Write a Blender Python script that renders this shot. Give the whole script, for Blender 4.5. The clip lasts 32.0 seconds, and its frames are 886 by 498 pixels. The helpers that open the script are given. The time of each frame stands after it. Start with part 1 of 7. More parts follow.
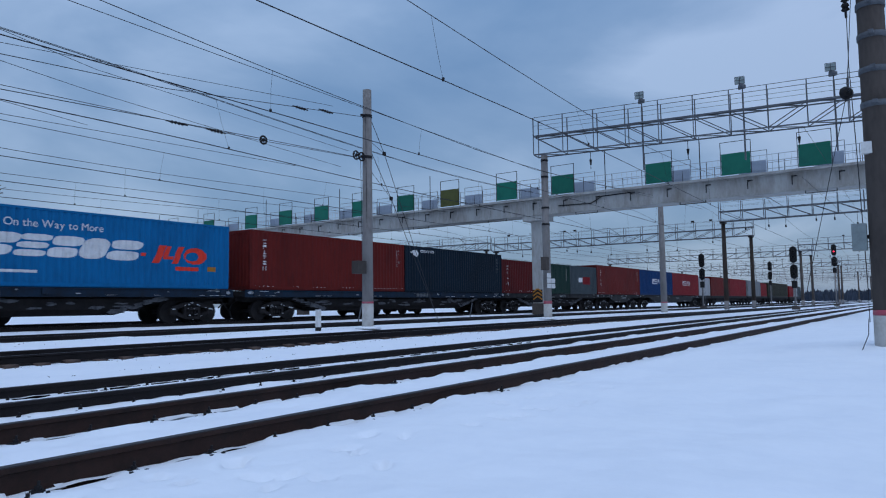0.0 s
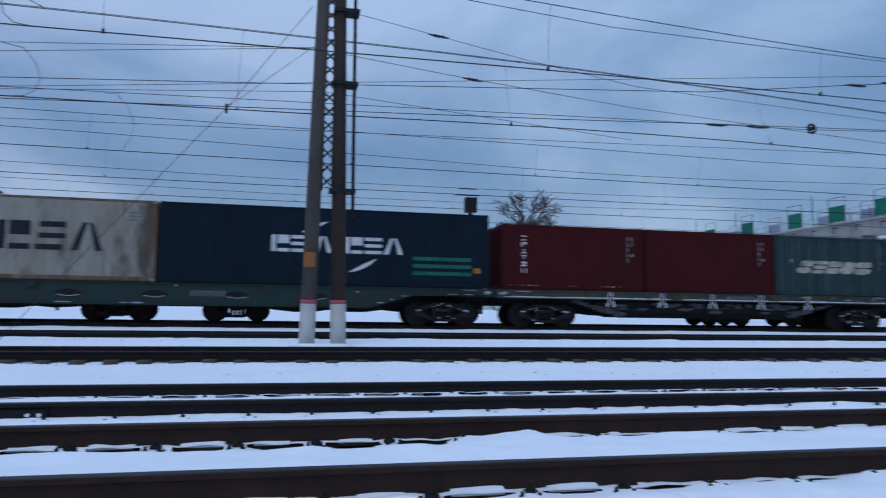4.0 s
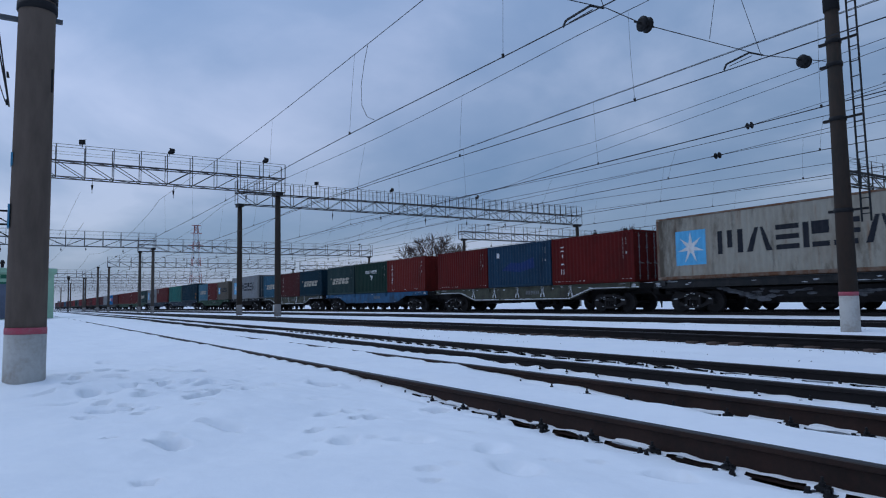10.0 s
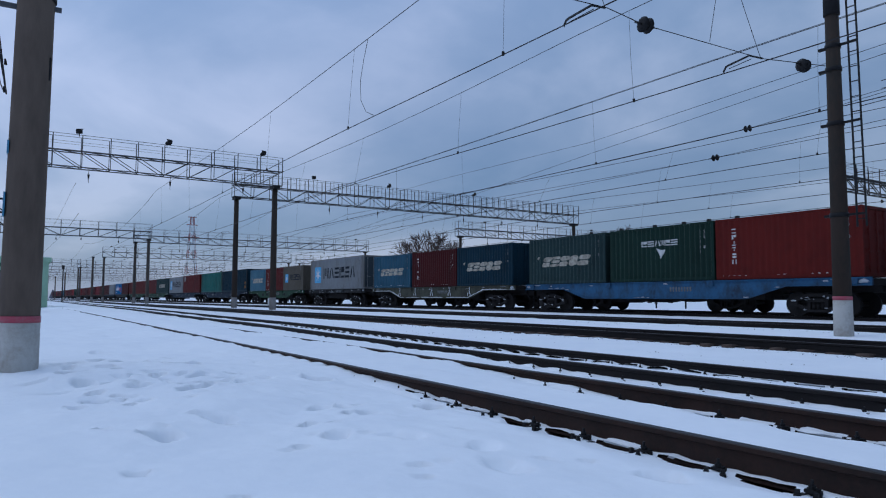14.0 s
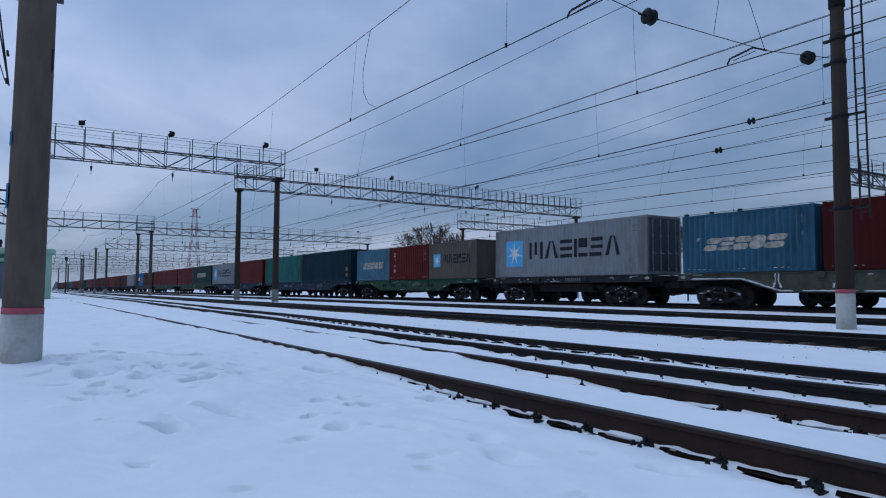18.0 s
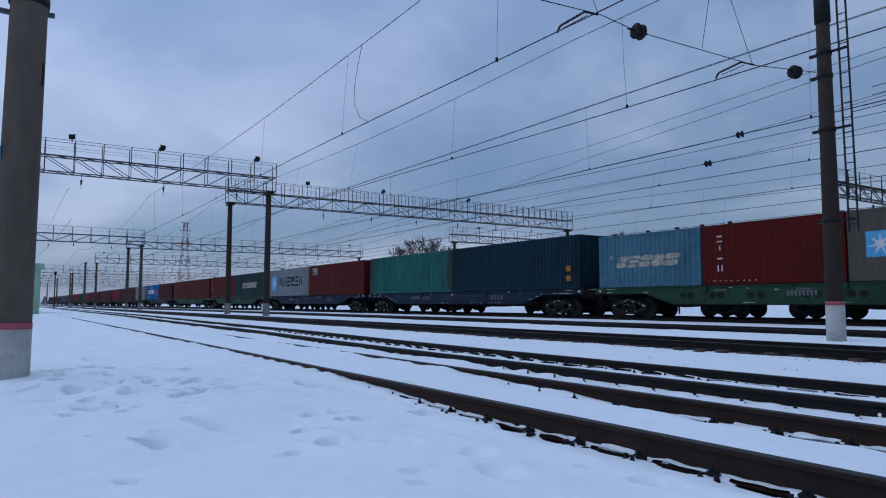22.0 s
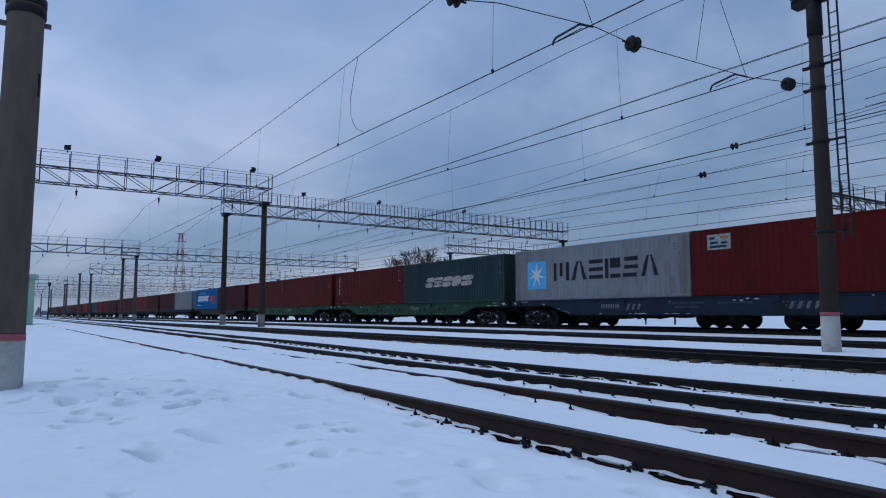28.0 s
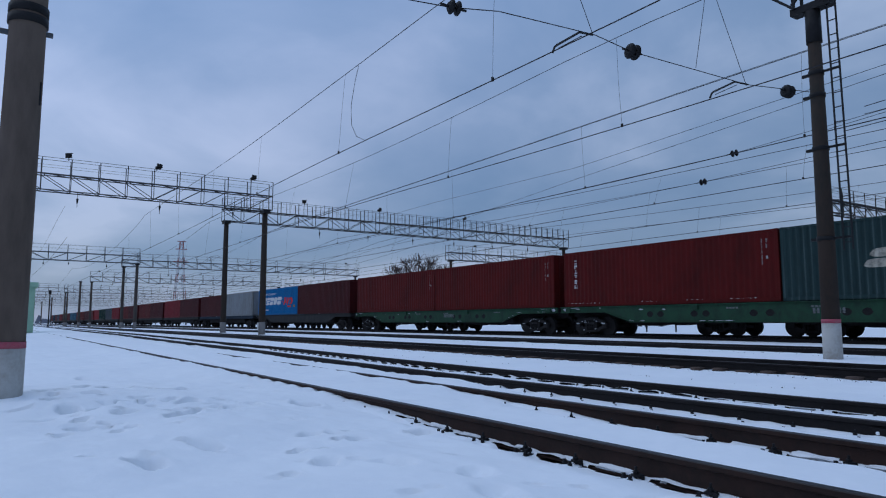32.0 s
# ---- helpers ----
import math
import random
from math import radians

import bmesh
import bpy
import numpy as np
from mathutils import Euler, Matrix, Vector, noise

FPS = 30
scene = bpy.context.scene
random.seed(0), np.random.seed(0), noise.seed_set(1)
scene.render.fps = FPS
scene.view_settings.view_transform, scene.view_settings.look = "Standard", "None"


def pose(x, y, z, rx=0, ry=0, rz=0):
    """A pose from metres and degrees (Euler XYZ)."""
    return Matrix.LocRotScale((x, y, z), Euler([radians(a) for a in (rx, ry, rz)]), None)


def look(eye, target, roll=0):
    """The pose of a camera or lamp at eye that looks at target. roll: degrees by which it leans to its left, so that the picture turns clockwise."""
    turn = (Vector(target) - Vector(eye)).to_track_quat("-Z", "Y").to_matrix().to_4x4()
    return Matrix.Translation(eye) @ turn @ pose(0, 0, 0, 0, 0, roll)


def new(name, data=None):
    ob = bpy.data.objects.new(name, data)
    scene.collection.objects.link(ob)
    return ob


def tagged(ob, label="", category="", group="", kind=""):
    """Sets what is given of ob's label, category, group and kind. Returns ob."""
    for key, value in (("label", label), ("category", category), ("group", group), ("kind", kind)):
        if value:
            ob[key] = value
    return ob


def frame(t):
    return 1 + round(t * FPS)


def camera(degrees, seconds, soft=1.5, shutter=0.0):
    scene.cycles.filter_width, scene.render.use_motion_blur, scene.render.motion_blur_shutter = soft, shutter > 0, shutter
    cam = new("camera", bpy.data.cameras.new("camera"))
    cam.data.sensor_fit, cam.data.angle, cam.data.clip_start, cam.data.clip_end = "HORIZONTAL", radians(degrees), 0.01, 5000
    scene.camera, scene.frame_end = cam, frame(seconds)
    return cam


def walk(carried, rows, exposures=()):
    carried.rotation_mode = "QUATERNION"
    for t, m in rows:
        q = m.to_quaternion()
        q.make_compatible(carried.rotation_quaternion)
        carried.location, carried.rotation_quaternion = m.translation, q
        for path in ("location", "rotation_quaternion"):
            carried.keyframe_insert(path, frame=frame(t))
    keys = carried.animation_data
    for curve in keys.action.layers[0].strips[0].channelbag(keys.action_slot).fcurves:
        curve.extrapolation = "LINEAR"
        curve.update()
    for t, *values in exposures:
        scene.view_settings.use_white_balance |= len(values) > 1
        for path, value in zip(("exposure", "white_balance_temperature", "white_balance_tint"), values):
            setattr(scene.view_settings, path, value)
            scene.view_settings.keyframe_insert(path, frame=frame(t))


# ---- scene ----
cam = camera(65.76, 32.0, soft=1.12, shutter=0.2)
EYE = 0.83
# seconds, place across the tracks, yaw, pitch, roll
PATH = (
    (0, -0.45, -54.94, 4.63, 0.7),
    (0.5, -0.45, -54.86, 4.83, 0.7),
    (1, -0.45, -54.71, 4.92, 0.7),
    (1.5, -0.45, -54.6, 4.9, 0.62),
    (2, -0.45, -54.5, 4.78, 0.68),
    (2.5, -0.45, -54.47, 4.85, 0.57),
    (3, -0.34, -46.0, 4.95, 0.35),
    (3.5, -0.23, -29.5, 5.0, -0.2),
    (4, -0.11, -12.2, 5.0, -0.8),
    (4.5, 0.00, 4.9, 5.02, -1.09),
    (5, 0.00, 22.15, 5.62, -1.5),
    (5.5, 0.00, 37.9, 5.7, -1.87),
    (6, 0.00, 51.39, 5.44, -1.0),
    (6.5, 0.00, 58.04, 4.96, -0.15),
    (7, 0.00, 60.23, 4.28, 0.63),
    (7.5, 0.00, 60.71, 4.15, 1.08),
    (8, 0.00, 60.52, 4.04, 1.22),
    (8.5, 0.00, 60.56, 4.04, 1.17),
    (9, 0.00, 60.02, 4.3, 1.15),
    (9.5, 0.00, 58.97, 4.27, 0.96),
    (10, 0.00, 58.04, 4.39, 0.95),
    (10.5, 0.00, 57.92, 4.35, 0.87),
    (11, 0.00, 58.06, 4.26, 0.71),
    (11.5, 0.00, 58.19, 4.18, 0.42),
    (12, 0.00, 58.12, 4.07, 0.17),
    (12.5, 0.00, 58.14, 4.07, 0.06),
    (13, 0.00, 57.99, 4.06, -0.03),
    (13.5, 0.00, 57.83, 4.11, -0.03),
    (14, 0.00, 57.64, 4.11, -0.16),
    (14.5, 0.00, 57.69, 4.14, -0.24),
    (16.5, 0.00, 57.56, 3.53, -0.24),
    (17, 0.00, 57.71, 3.45, -0.22),
    (17.5, 0.00, 57.79, 3.41, -0.22),
    (18, 0.00, 57.83, 3.47, -0.28),
    (18.5, 0.00, 57.55, 3.72, -0.11),
    (19, 0.00, 57.29, 4.12, -0.24),
    (19.5, 0.00, 57.27, 4.28, -0.23),
    (20, 0.00, 57.24, 4.41, -0.19),
    (20.5, 0.00, 57.16, 4.5, -0.14),
    (21, 0.00, 57.07, 4.55, -0.2),
    (21.5, 0.00, 57.09, 4.58, -0.11),
    (22, 0.00, 57.15, 4.58, -0.07),
    (22.5, 0.00, 57.11, 4.61, -0.01),
    (23, 0.00, 57.04, 4.63, -0.06),
    (23.5, 0.00, 56.97, 4.61, -0.02),
    (24, 0.00, 56.99, 4.65, -0.01),
    (24.5, 0.00, 56.94, 4.76, 0.05),
    (25, 0.00, 56.87, 4.94, 0.08),
    (25.5, 0.00, 56.83, 5.09, 0.01),
    (27.5, 0.00, 56.93, 5.4, -0.02),
    (28, 0.00, 56.8, 5.49, -0.05),
    (28.5, 0.00, 56.83, 5.58, -0.14),
    (29, 0.00, 56.81, 5.68, -0.1),
    (29.5, 0.00, 56.73, 5.73, -0.13),
    (30, 0.00, 56.73, 5.8, -0.18),
    (30.5, 0.00, 56.77, 5.87, -0.12),
    (31, 0.00, 56.77, 5.94, -0.06),
    (31.5, 0.00, 56.79, 6.04, -0.0),
    (32, 0.00, 56.85, 6.11, 0.01),
)
walk(cam, [(t, pose(0, y, EYE, 90 + p, r, a)) for t, y, a, p, r in PATH],
     exposures=((0, -0.16, 6500, 10), (2.5, -0.17, 6500, 10), (4.5, -0.16, 6350, 10), (5, -0.02, 6650, 10), (5.5, 0.03, 6900, 10), (6, 0.05, 7050, 10), (6.6, -0.06, 6950, 10), (7.5, -0.33, 6700, 10), (9, -0.34, 6620, 10),
                (14, -0.35, 6560, 10), (19, -0.38, 6500, 10), (25, -0.40, 6500, 10), (32, -0.43, 6480, 10)))

# ---- light ----
world = bpy.data.worlds.new("sky")
scene.world = world
world.use_nodes = True


def link_nodes(tree, *pairs):
    for a, b in pairs:
        tree.links.new(a, b)


def make_sky():
    t = world.node_tree
    n = t.nodes
    n.clear()
    out = n.new("ShaderNodeOutputWorld")
    bg = n.new("ShaderNodeBackground")
    sky = n.new("ShaderNodeTexSky")
    sky.sky_type, sky.sun_disc = "NISHITA", False
    sky.sun_elevation, sky.sun_rotation = radians(56), radians(229)
    co = n.new("ShaderNodeTexCoord")
    sep = n.new("ShaderNodeSeparateXYZ")
    up = n.new("ShaderNodeMath")
    up.operation = "MAXIMUM"
    up.inputs[1].default_value = 0.0
    lift = n.new("ShaderNodeMath")
    lift.operation = "ADD"
    lift.inputs[1].default_value = 0.30
    flat = n.new("ShaderNodeVectorMath")
    flat.operation = "DIVIDE"
    comb = n.new("ShaderNodeCombineXYZ")
    link_nodes(t, (co.outputs["Generated"], sep.inputs[0]), (sep.outputs["Z"], up.inputs[0]), (up.outputs[0], lift.inputs[0]))
    for k in range(3):
        t.links.new(lift.outputs[0], comb.inputs[k])
    link_nodes(t, (co.outputs["Generated"], flat.inputs[0]), (comb.outputs[0], flat.inputs[1]))
    big = n.new("ShaderNodeTexNoise")
    big.inputs["Scale"].default_value, big.inputs["Detail"].default_value = 1.15, 7
    big.inputs["Roughness"].default_value, big.inputs["Distortion"].default_value = 0.5, 0.35
    ramp = n.new("ShaderNodeValToRGB")
    e = ramp.color_ramp.elements
    e[0].position, e[0].color = 0.35, (0.122, 0.224, 0.418, 1)
    e[1].position, e[1].color = 0.65, (0.365, 0.464, 0.680, 1)
    m = e.new(0.5)
    m.color = (0.200, 0.303, 0.503, 1)
    # an overcast sky is about three times brighter at the top than at the horizon
    rise = n.new("ShaderNodeMapRange")
    rise.inputs["From Min"].default_value, rise.inputs["From Max"].default_value = 0.08, 1.0
    rise.inputs["To Min"].default_value, rise.inputs["To Max"].default_value = 0.90, 1.95
    gain = n.new("ShaderNodeVectorMath")
    gain.operation = "SCALE"
    away = n.new("ShaderNodeMapRange")
    # the cloud is thinner to the left and behind the camera's stand
    side = n.new("ShaderNodeVectorMath")
    side.operation = "DOT_PRODUCT"
    side.inputs[1].default_value = (0.45, 0.55, 0.0)
    away.inputs["From Min"].default_value, away.inputs["From Max"].default_value = -0.55, 0.32
    away.inputs["To Min"].default_value, away.inputs["To Max"].default_value = 1.28, 0.90
    warm = n.new("ShaderNodeMapRange")
    warm.inputs["From Min"].default_value, warm.inputs["From Max"].default_value = -0.1, 0.7
    warm.inputs["To Min"].default_value, warm.inputs["To Max"].default_value = 1.045, 0.912
    hue = n.new("ShaderNodeCombineXYZ")
    hue.inputs[1].default_value = hue.inputs[2].default_value = 1.0
    tinted = n.new("ShaderNodeVectorMath")
    tinted.operation = "MULTIPLY"
    both = n.new("ShaderNodeMath")
    both.operation = "MULTIPLY"
    blue = n.new("ShaderNodeMix")
    blue.data_type = "RGBA"
    blue.inputs["Factor"].default_value = 0.03
    link_nodes(t, (flat.outputs[0], big.inputs["Vector"]), (big.outputs["Fac"], ramp.inputs[0]), (sep.outputs["Z"], rise.inputs["Value"]),
               (ramp.outputs[0], gain.inputs[0]), (rise.outputs[0], both.inputs[0]), (co.outputs["Generated"], side.inputs[0]), (side.outputs["Value"], away.inputs["Value"]), (away.outputs[0], both.inputs[1]), (both.outputs[0], gain.inputs["Scale"]), (side.outputs["Value"], warm.inputs["Value"]), (warm.outputs[0], hue.inputs[0]), (gain.outputs[0], tinted.inputs[0]), (hue.outputs[0], tinted.inputs[1]), (tinted.outputs[0], blue.inputs["A"]),
               (sky.outputs[0], blue.inputs["B"]), (blue.outputs["Result"], bg.inputs[0]), (bg.outputs[0], out.inputs[0]))
    bg.inputs[1].default_value = 1.0


make_sky()
sun = new("sun", bpy.data.lights.new("sun", "SUN"))
sun.data.energy, sun.data.angle, sun.data.color = 0.66, radians(50), (0.84, 0.92, 1.0)
sun.matrix_world = look((0, 0, 30), (15.2, 13.4, 0))


# ---- materials ----
MATS = {}


def mat(name, color, rough=0.7, metal=0.0, dark=None, scale=6.0, amount=0.5, bump=0.0, bump_scale=40.0, stretch=(1, 1, 1), glow=None, vary=0.0, shine=0.22):
    """A surface with stains of a second colour at two scales, grain in the roughness and fine relief."""
    if name in MATS:
        return MATS[name]
    m = bpy.data.materials.new(name)
    m.use_nodes = True
    t = m.node_tree
    n = t.nodes
    b = n["Principled BSDF"]
    b.inputs["Roughness"].default_value, b.inputs["Metallic"].default_value = rough, metal
    b.inputs["Specular IOR Level"].default_value = shine
    co = n.new("ShaderNodeTexCoord")
    mp = n.new("ShaderNodeMapping")
    mp.inputs["Scale"].default_value = stretch
    t.links.new(co.outputs["Object"], mp.inputs[0])
    a = n.new("ShaderNodeTexNoise")
    a.inputs["Scale"].default_value, a.inputs["Detail"].default_value = scale, 7
    a.inputs["Roughness"].default_value = 0.65
    f = n.new("ShaderNodeTexNoise")
    f.inputs["Scale"].default_value, f.inputs["Detail"].default_value = scale * 9, 4
    t.links.new(mp.outputs[0], a.inputs["Vector"])
    t.links.new(mp.outputs[0], f.inputs["Vector"])
    mul = n.new("ShaderNodeMath")
    mul.operation = "MULTIPLY_ADD"
    mul.inputs[1].default_value, mul.inputs[2].default_value = 0.35, -0.17
    add = n.new("ShaderNodeMath")
    add.operation = "ADD"
    link_nodes(t, (f.outputs["Fac"], mul.inputs[0]), (a.outputs["Fac"], add.inputs[0]), (mul.outputs[0], add.inputs[1]))
    r = n.new("ShaderNodeMapRange")
    r.inputs["From Min"].default_value, r.inputs["From Max"].default_value = 0.42, 0.72
    r.inputs["To Max"].default_value = amount
    t.links.new(add.outputs[0], r.inputs["Value"])
    mix = n.new("ShaderNodeMix")
    mix.data_type = "RGBA"
    d = dark or tuple(c * 0.55 for c in color)
    mix.inputs["A"].default_value, mix.inputs["B"].default_value = (*color, 1), (*d, 1)
    t.links.new(r.outputs[0], mix.inputs["Factor"])
    last = mix.outputs["Result"]
    if vary:
        info = n.new("ShaderNodeObjectInfo")
        hsv = n.new("ShaderNodeHueSaturation")
        vr = n.new("ShaderNodeMapRange")
        vr.inputs["To Min"].default_value, vr.inputs["To Max"].default_value = 1 - vary, 1 + vary
        link_nodes(t, (info.outputs["Random"], vr.inputs["Value"]), (vr.outputs[0], hsv.inputs["Value"]), (last, hsv.inputs["Color"]))
        last = hsv.outputs[0]
    t.links.new(last, b.inputs["Base Color"])
    if bump:
        g = n.new("ShaderNodeTexNoise")
        g.inputs["Scale"].default_value, g.inputs["Detail"].default_value = bump_scale, 5
        bp = n.new("ShaderNodeBump")
        bp.inputs["Strength"].default_value, bp.inputs["Distance"].default_value = bump, 0.02
        link_nodes(t, (mp.outputs[0], g.inputs["Vector"]), (g.outputs["Fac"], bp.inputs["Height"]), (bp.outputs[0], b.inputs["Normal"]))
    if glow:
        b.inputs["Emission Color"].default_value, b.inputs["Emission Strength"].default_value = (*glow[:3], 1), glow[3]
    MATS[name] = m
    return m


SNOW = mat("snow", (0.84, 0.86, 0.88), 0.75, dark=(0.76, 0.79, 0.83), scale=0.9, amount=0.6, bump=0.35, bump_scale=9)
BALLAST = mat("ballast", (0.075, 0.068, 0.066), 0.95, dark=(0.02, 0.018, 0.018), scale=22, amount=0.9, bump=0.9, bump_scale=30)
RAIL = mat("rusty_rail", (0.012, 0.009, 0.009), 0.75, 0.0, dark=(0.006, 0.005, 0.005), scale=3, amount=0.8, bump=0.12, bump_scale=60)
RAIL_TOP = mat("worn_rail_head", (0.030, 0.026, 0.026), 0.5, 0.3, dark=(0.014, 0.011, 0.011), scale=2, amount=0.9, bump=0.05, bump_scale=60)
RAIL_NEAR = mat("rusty_rail_red", (0.030, 0.014, 0.010), 0.75, 0.0, dark=(0.010, 0.007, 0.006), scale=3, amount=0.8, bump=0.14, bump_scale=60)
IRON = mat("black_iron", (0.018, 0.017, 0.018), 0.6, 0.3, dark=(0.008, 0.008, 0.009), scale=8, amount=0.7, bump=0.15)
WOOD = mat("tarred_wood", (0.095, 0.066, 0.052), 0.9, dark=(0.03, 0.022, 0.02), scale=5, amount=0.9, bump=0.4, stretch=(1, 0.15, 1))
CONCRETE = mat("pole_concrete", (0.082, 0.068, 0.060), 0.95, dark=(0.045, 0.038, 0.034), scale=1.6, amount=0.9, bump=0.35, bump_scale=18, stretch=(1, 1, 0.35), vary=0.12)
CONCRETE_DARK = mat("dark_pole_concrete", (0.045, 0.031, 0.024), 0.95, dark=(0.020, 0.022, 0.020), scale=1.6, amount=0.9, bump=0.35, bump_scale=18, stretch=(1, 1, 0.35), vary=0.12)
CONCRETE_BROWN = mat("brown_pole_concrete", (0.125, 0.094, 0.076), 0.95, dark=(0.060, 0.046, 0.038), scale=1.1, amount=0.9, bump=0.35, bump_scale=18, stretch=(1, 1, 0.3), vary=0.08)
CONCRETE_PALE = mat("pale_concrete", (0.22, 0.205, 0.195), 0.9, dark=(0.12, 0.112, 0.105), scale=1.4, amount=0.9, bump=0.3, bump_scale=18, stretch=(1, 1, 0.35))
LIME = mat("limewash", (0.46, 0.45, 0.425), 0.9, dark=(0.25, 0.20, 0.155), scale=2.2, amount=0.6, bump=0.2)
BAND = mat("red_band", (0.40, 0.075, 0.105), 0.85, dark=(0.30, 0.16, 0.17), scale=7, amount=0.8)
STEEL = mat("grey_steel", (0.105, 0.115, 0.13), 0.7, 0.1, dark=(0.05, 0.048, 0.046), scale=2.0, amount=0.8, vary=0.1)
STEEL_MID = mat("weathered_steel", (0.072, 0.074, 0.080), 0.75, 0.0, dark=(0.035, 0.032, 0.031), scale=2.0, amount=0.8, vary=0.1, shine=0.1)
STEEL_DARK = mat("dark_steel", (0.020, 0.020, 0.022), 0.75, 0.0, dark=(0.012, 0.015, 0.015), scale=2.0, amount=0.8, vary=0.1)
# steel of the distant gantries, with haze put into its paler, bluer colour
STEEL_HAZED = mat("hazed_far_steel", (0.11, 0.12, 0.14), 0.7, 0.2, scale=1.0, amount=0.5)
WIRE = mat("wire", (0.030, 0.030, 0.034), 0.6, 0.3)
WHITE_BEAM = mat("whitewashed_beam", (0.36, 0.36, 0.345), 0.85, dark=(0.15, 0.125, 0.10), scale=0.7, amount=0.7, bump=0.2, bump_scale=6, stretch=(1, 1, 0.3))
GREEN_SIGN = mat("green_screen", (0.009, 0.120, 0.080), 0.7, dark=(0.007, 0.085, 0.062), scale=1.5, amount=0.8, vary=0.15)
OLIVE_SIGN = mat("faded_olive_screen", (0.085, 0.090, 0.028), 0.75, dark=(0.05, 0.055, 0.02), scale=1.5, amount=0.8)
GREY_SIGN = mat("grey_panel", (0.33, 0.38, 0.45), 0.7, dark=(0.24, 0.28, 0.34), scale=1.2, amount=0.6)
HUT_GREEN = mat("pale_green_plaster", (0.30, 0.47, 0.34), 0.9, dark=(0.22, 0.36, 0.26), scale=0.8, amount=0.7, bump=0.1)
HUT_TRIM = mat("dark_green_trim", (0.02, 0.12, 0.07), 0.8)
HUT_DOOR = mat("grey_blue_gate", (0.115, 0.135, 0.185), 0.75, dark=(0.08, 0.09, 0.12), scale=1.2, amount=0.7)
BARK = mat("bark", (0.060, 0.050, 0.046), 0.95, dark=(0.03, 0.026, 0.024), scale=4, amount=0.8)
TWIG = mat("twigs", (0.060, 0.044, 0.042), 0.95, dark=(0.035, 0.027, 0.026), scale=0.4, amount=0.8)
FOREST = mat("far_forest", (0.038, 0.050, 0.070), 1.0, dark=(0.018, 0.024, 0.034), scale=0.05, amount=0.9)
SIGNAL_RED = mat("red_signal_lens", (0.5, 0.01, 0.02), 0.3, glow=(1.0, 0.03, 0.08, 3.0))
WHITE_PAINT = mat("white_paint", (0.62, 0.62, 0.60), 0.8, dark=(0.42, 0.40, 0.38), scale=4, amount=0.7)
CREAM = mat("cream_lettering", (0.44, 0.40, 0.33), 0.85, dark=(0.10, 0.095, 0.08), scale=4, amount=0.95)
WHITE_LET = mat("white_lettering", (0.60, 0.60, 0.60), 0.8, dark=(0.40, 0.40, 0.40), scale=3, amount=0.8)
DARK_LET = mat("charcoal_lettering", (0.014, 0.016, 0.022), 0.9, dark=(0.028, 0.028, 0.032), scale=3, amount=0.6)
SKY_LET = mat("sky_blue_panel", (0.085, 0.36, 0.60), 0.7, dark=(0.07, 0.28, 0.46), scale=2, amount=0.7)
ORANGE_LET = mat("vermilion_lettering", (0.64, 0.036, 0.018), 0.7, dark=(0.50, 0.035, 0.025), scale=3, amount=0.6)
YELLOW_LET = mat("yellow_label", (0.36, 0.145, 0.018), 0.75, dark=(0.20, 0.09, 0.02), scale=6, amount=0.6)
DECAL_BLUE = mat("dark_blue_decal", (0.012, 0.030, 0.085), 0.6)
PALE_SIGN = mat("pale_green_plate", (0.30, 0.36, 0.35), 0.7)
GRIME = mat("dark_running_gear", (0.012, 0.011, 0.0115), 0.95, 0.0, dark=(0.026, 0.023, 0.022), scale=4, amount=0.6, bump=0.2)
RIME = mat("packed_snow_on_steel", (0.46, 0.49, 0.52), 0.9, dark=(0.10, 0.10, 0.105), scale=5, amount=0.9, bump=0.4)
EDGE_SNOW = mat("snow_on_wagon", (0.62, 0.65, 0.68), 0.9, dark=(0.34, 0.35, 0.36), scale=5, amount=0.7, bump=0.4)
RIME_DARK = mat("dark_ice_on_frame", (0.105, 0.11, 0.12), 0.95, dark=(0.025, 0.025, 0.027), scale=3, amount=1.0, bump=0.4)
LOCK_ROD = mat("frosted_rod", (0.20, 0.21, 0.22), 0.7, 0.2, dark=(0.08, 0.08, 0.08), scale=3, amount=0.7)
WAGON_NOTE = mat("worn_notice_paint", (0.055, 0.07, 0.085), 0.9, dark=(0.02, 0.03, 0.04), scale=7, amount=0.9)
LET_DIM = mat("worn_white_code", (0.34, 0.34, 0.335), 0.85, dark=(0.10, 0.09, 0.085), scale=9, amount=0.9)
PATCH_BLUE = mat("fresh_blue_patch", (0.006, 0.026, 0.110), 0.6, dark=(0.006, 0.022, 0.080), scale=1.2, amount=0.7)
FADED = mat("faded_number_paint", (0.15, 0.16, 0.165), 0.85, dark=(0.06, 0.065, 0.07), scale=5, amount=0.9)
RUST = mat("rusty_edge", (0.115, 0.052, 0.028), 0.85, dark=(0.20, 0.17, 0.14), scale=1.6, amount=0.9, bump=0.2, stretch=(1, 1, 0.5))
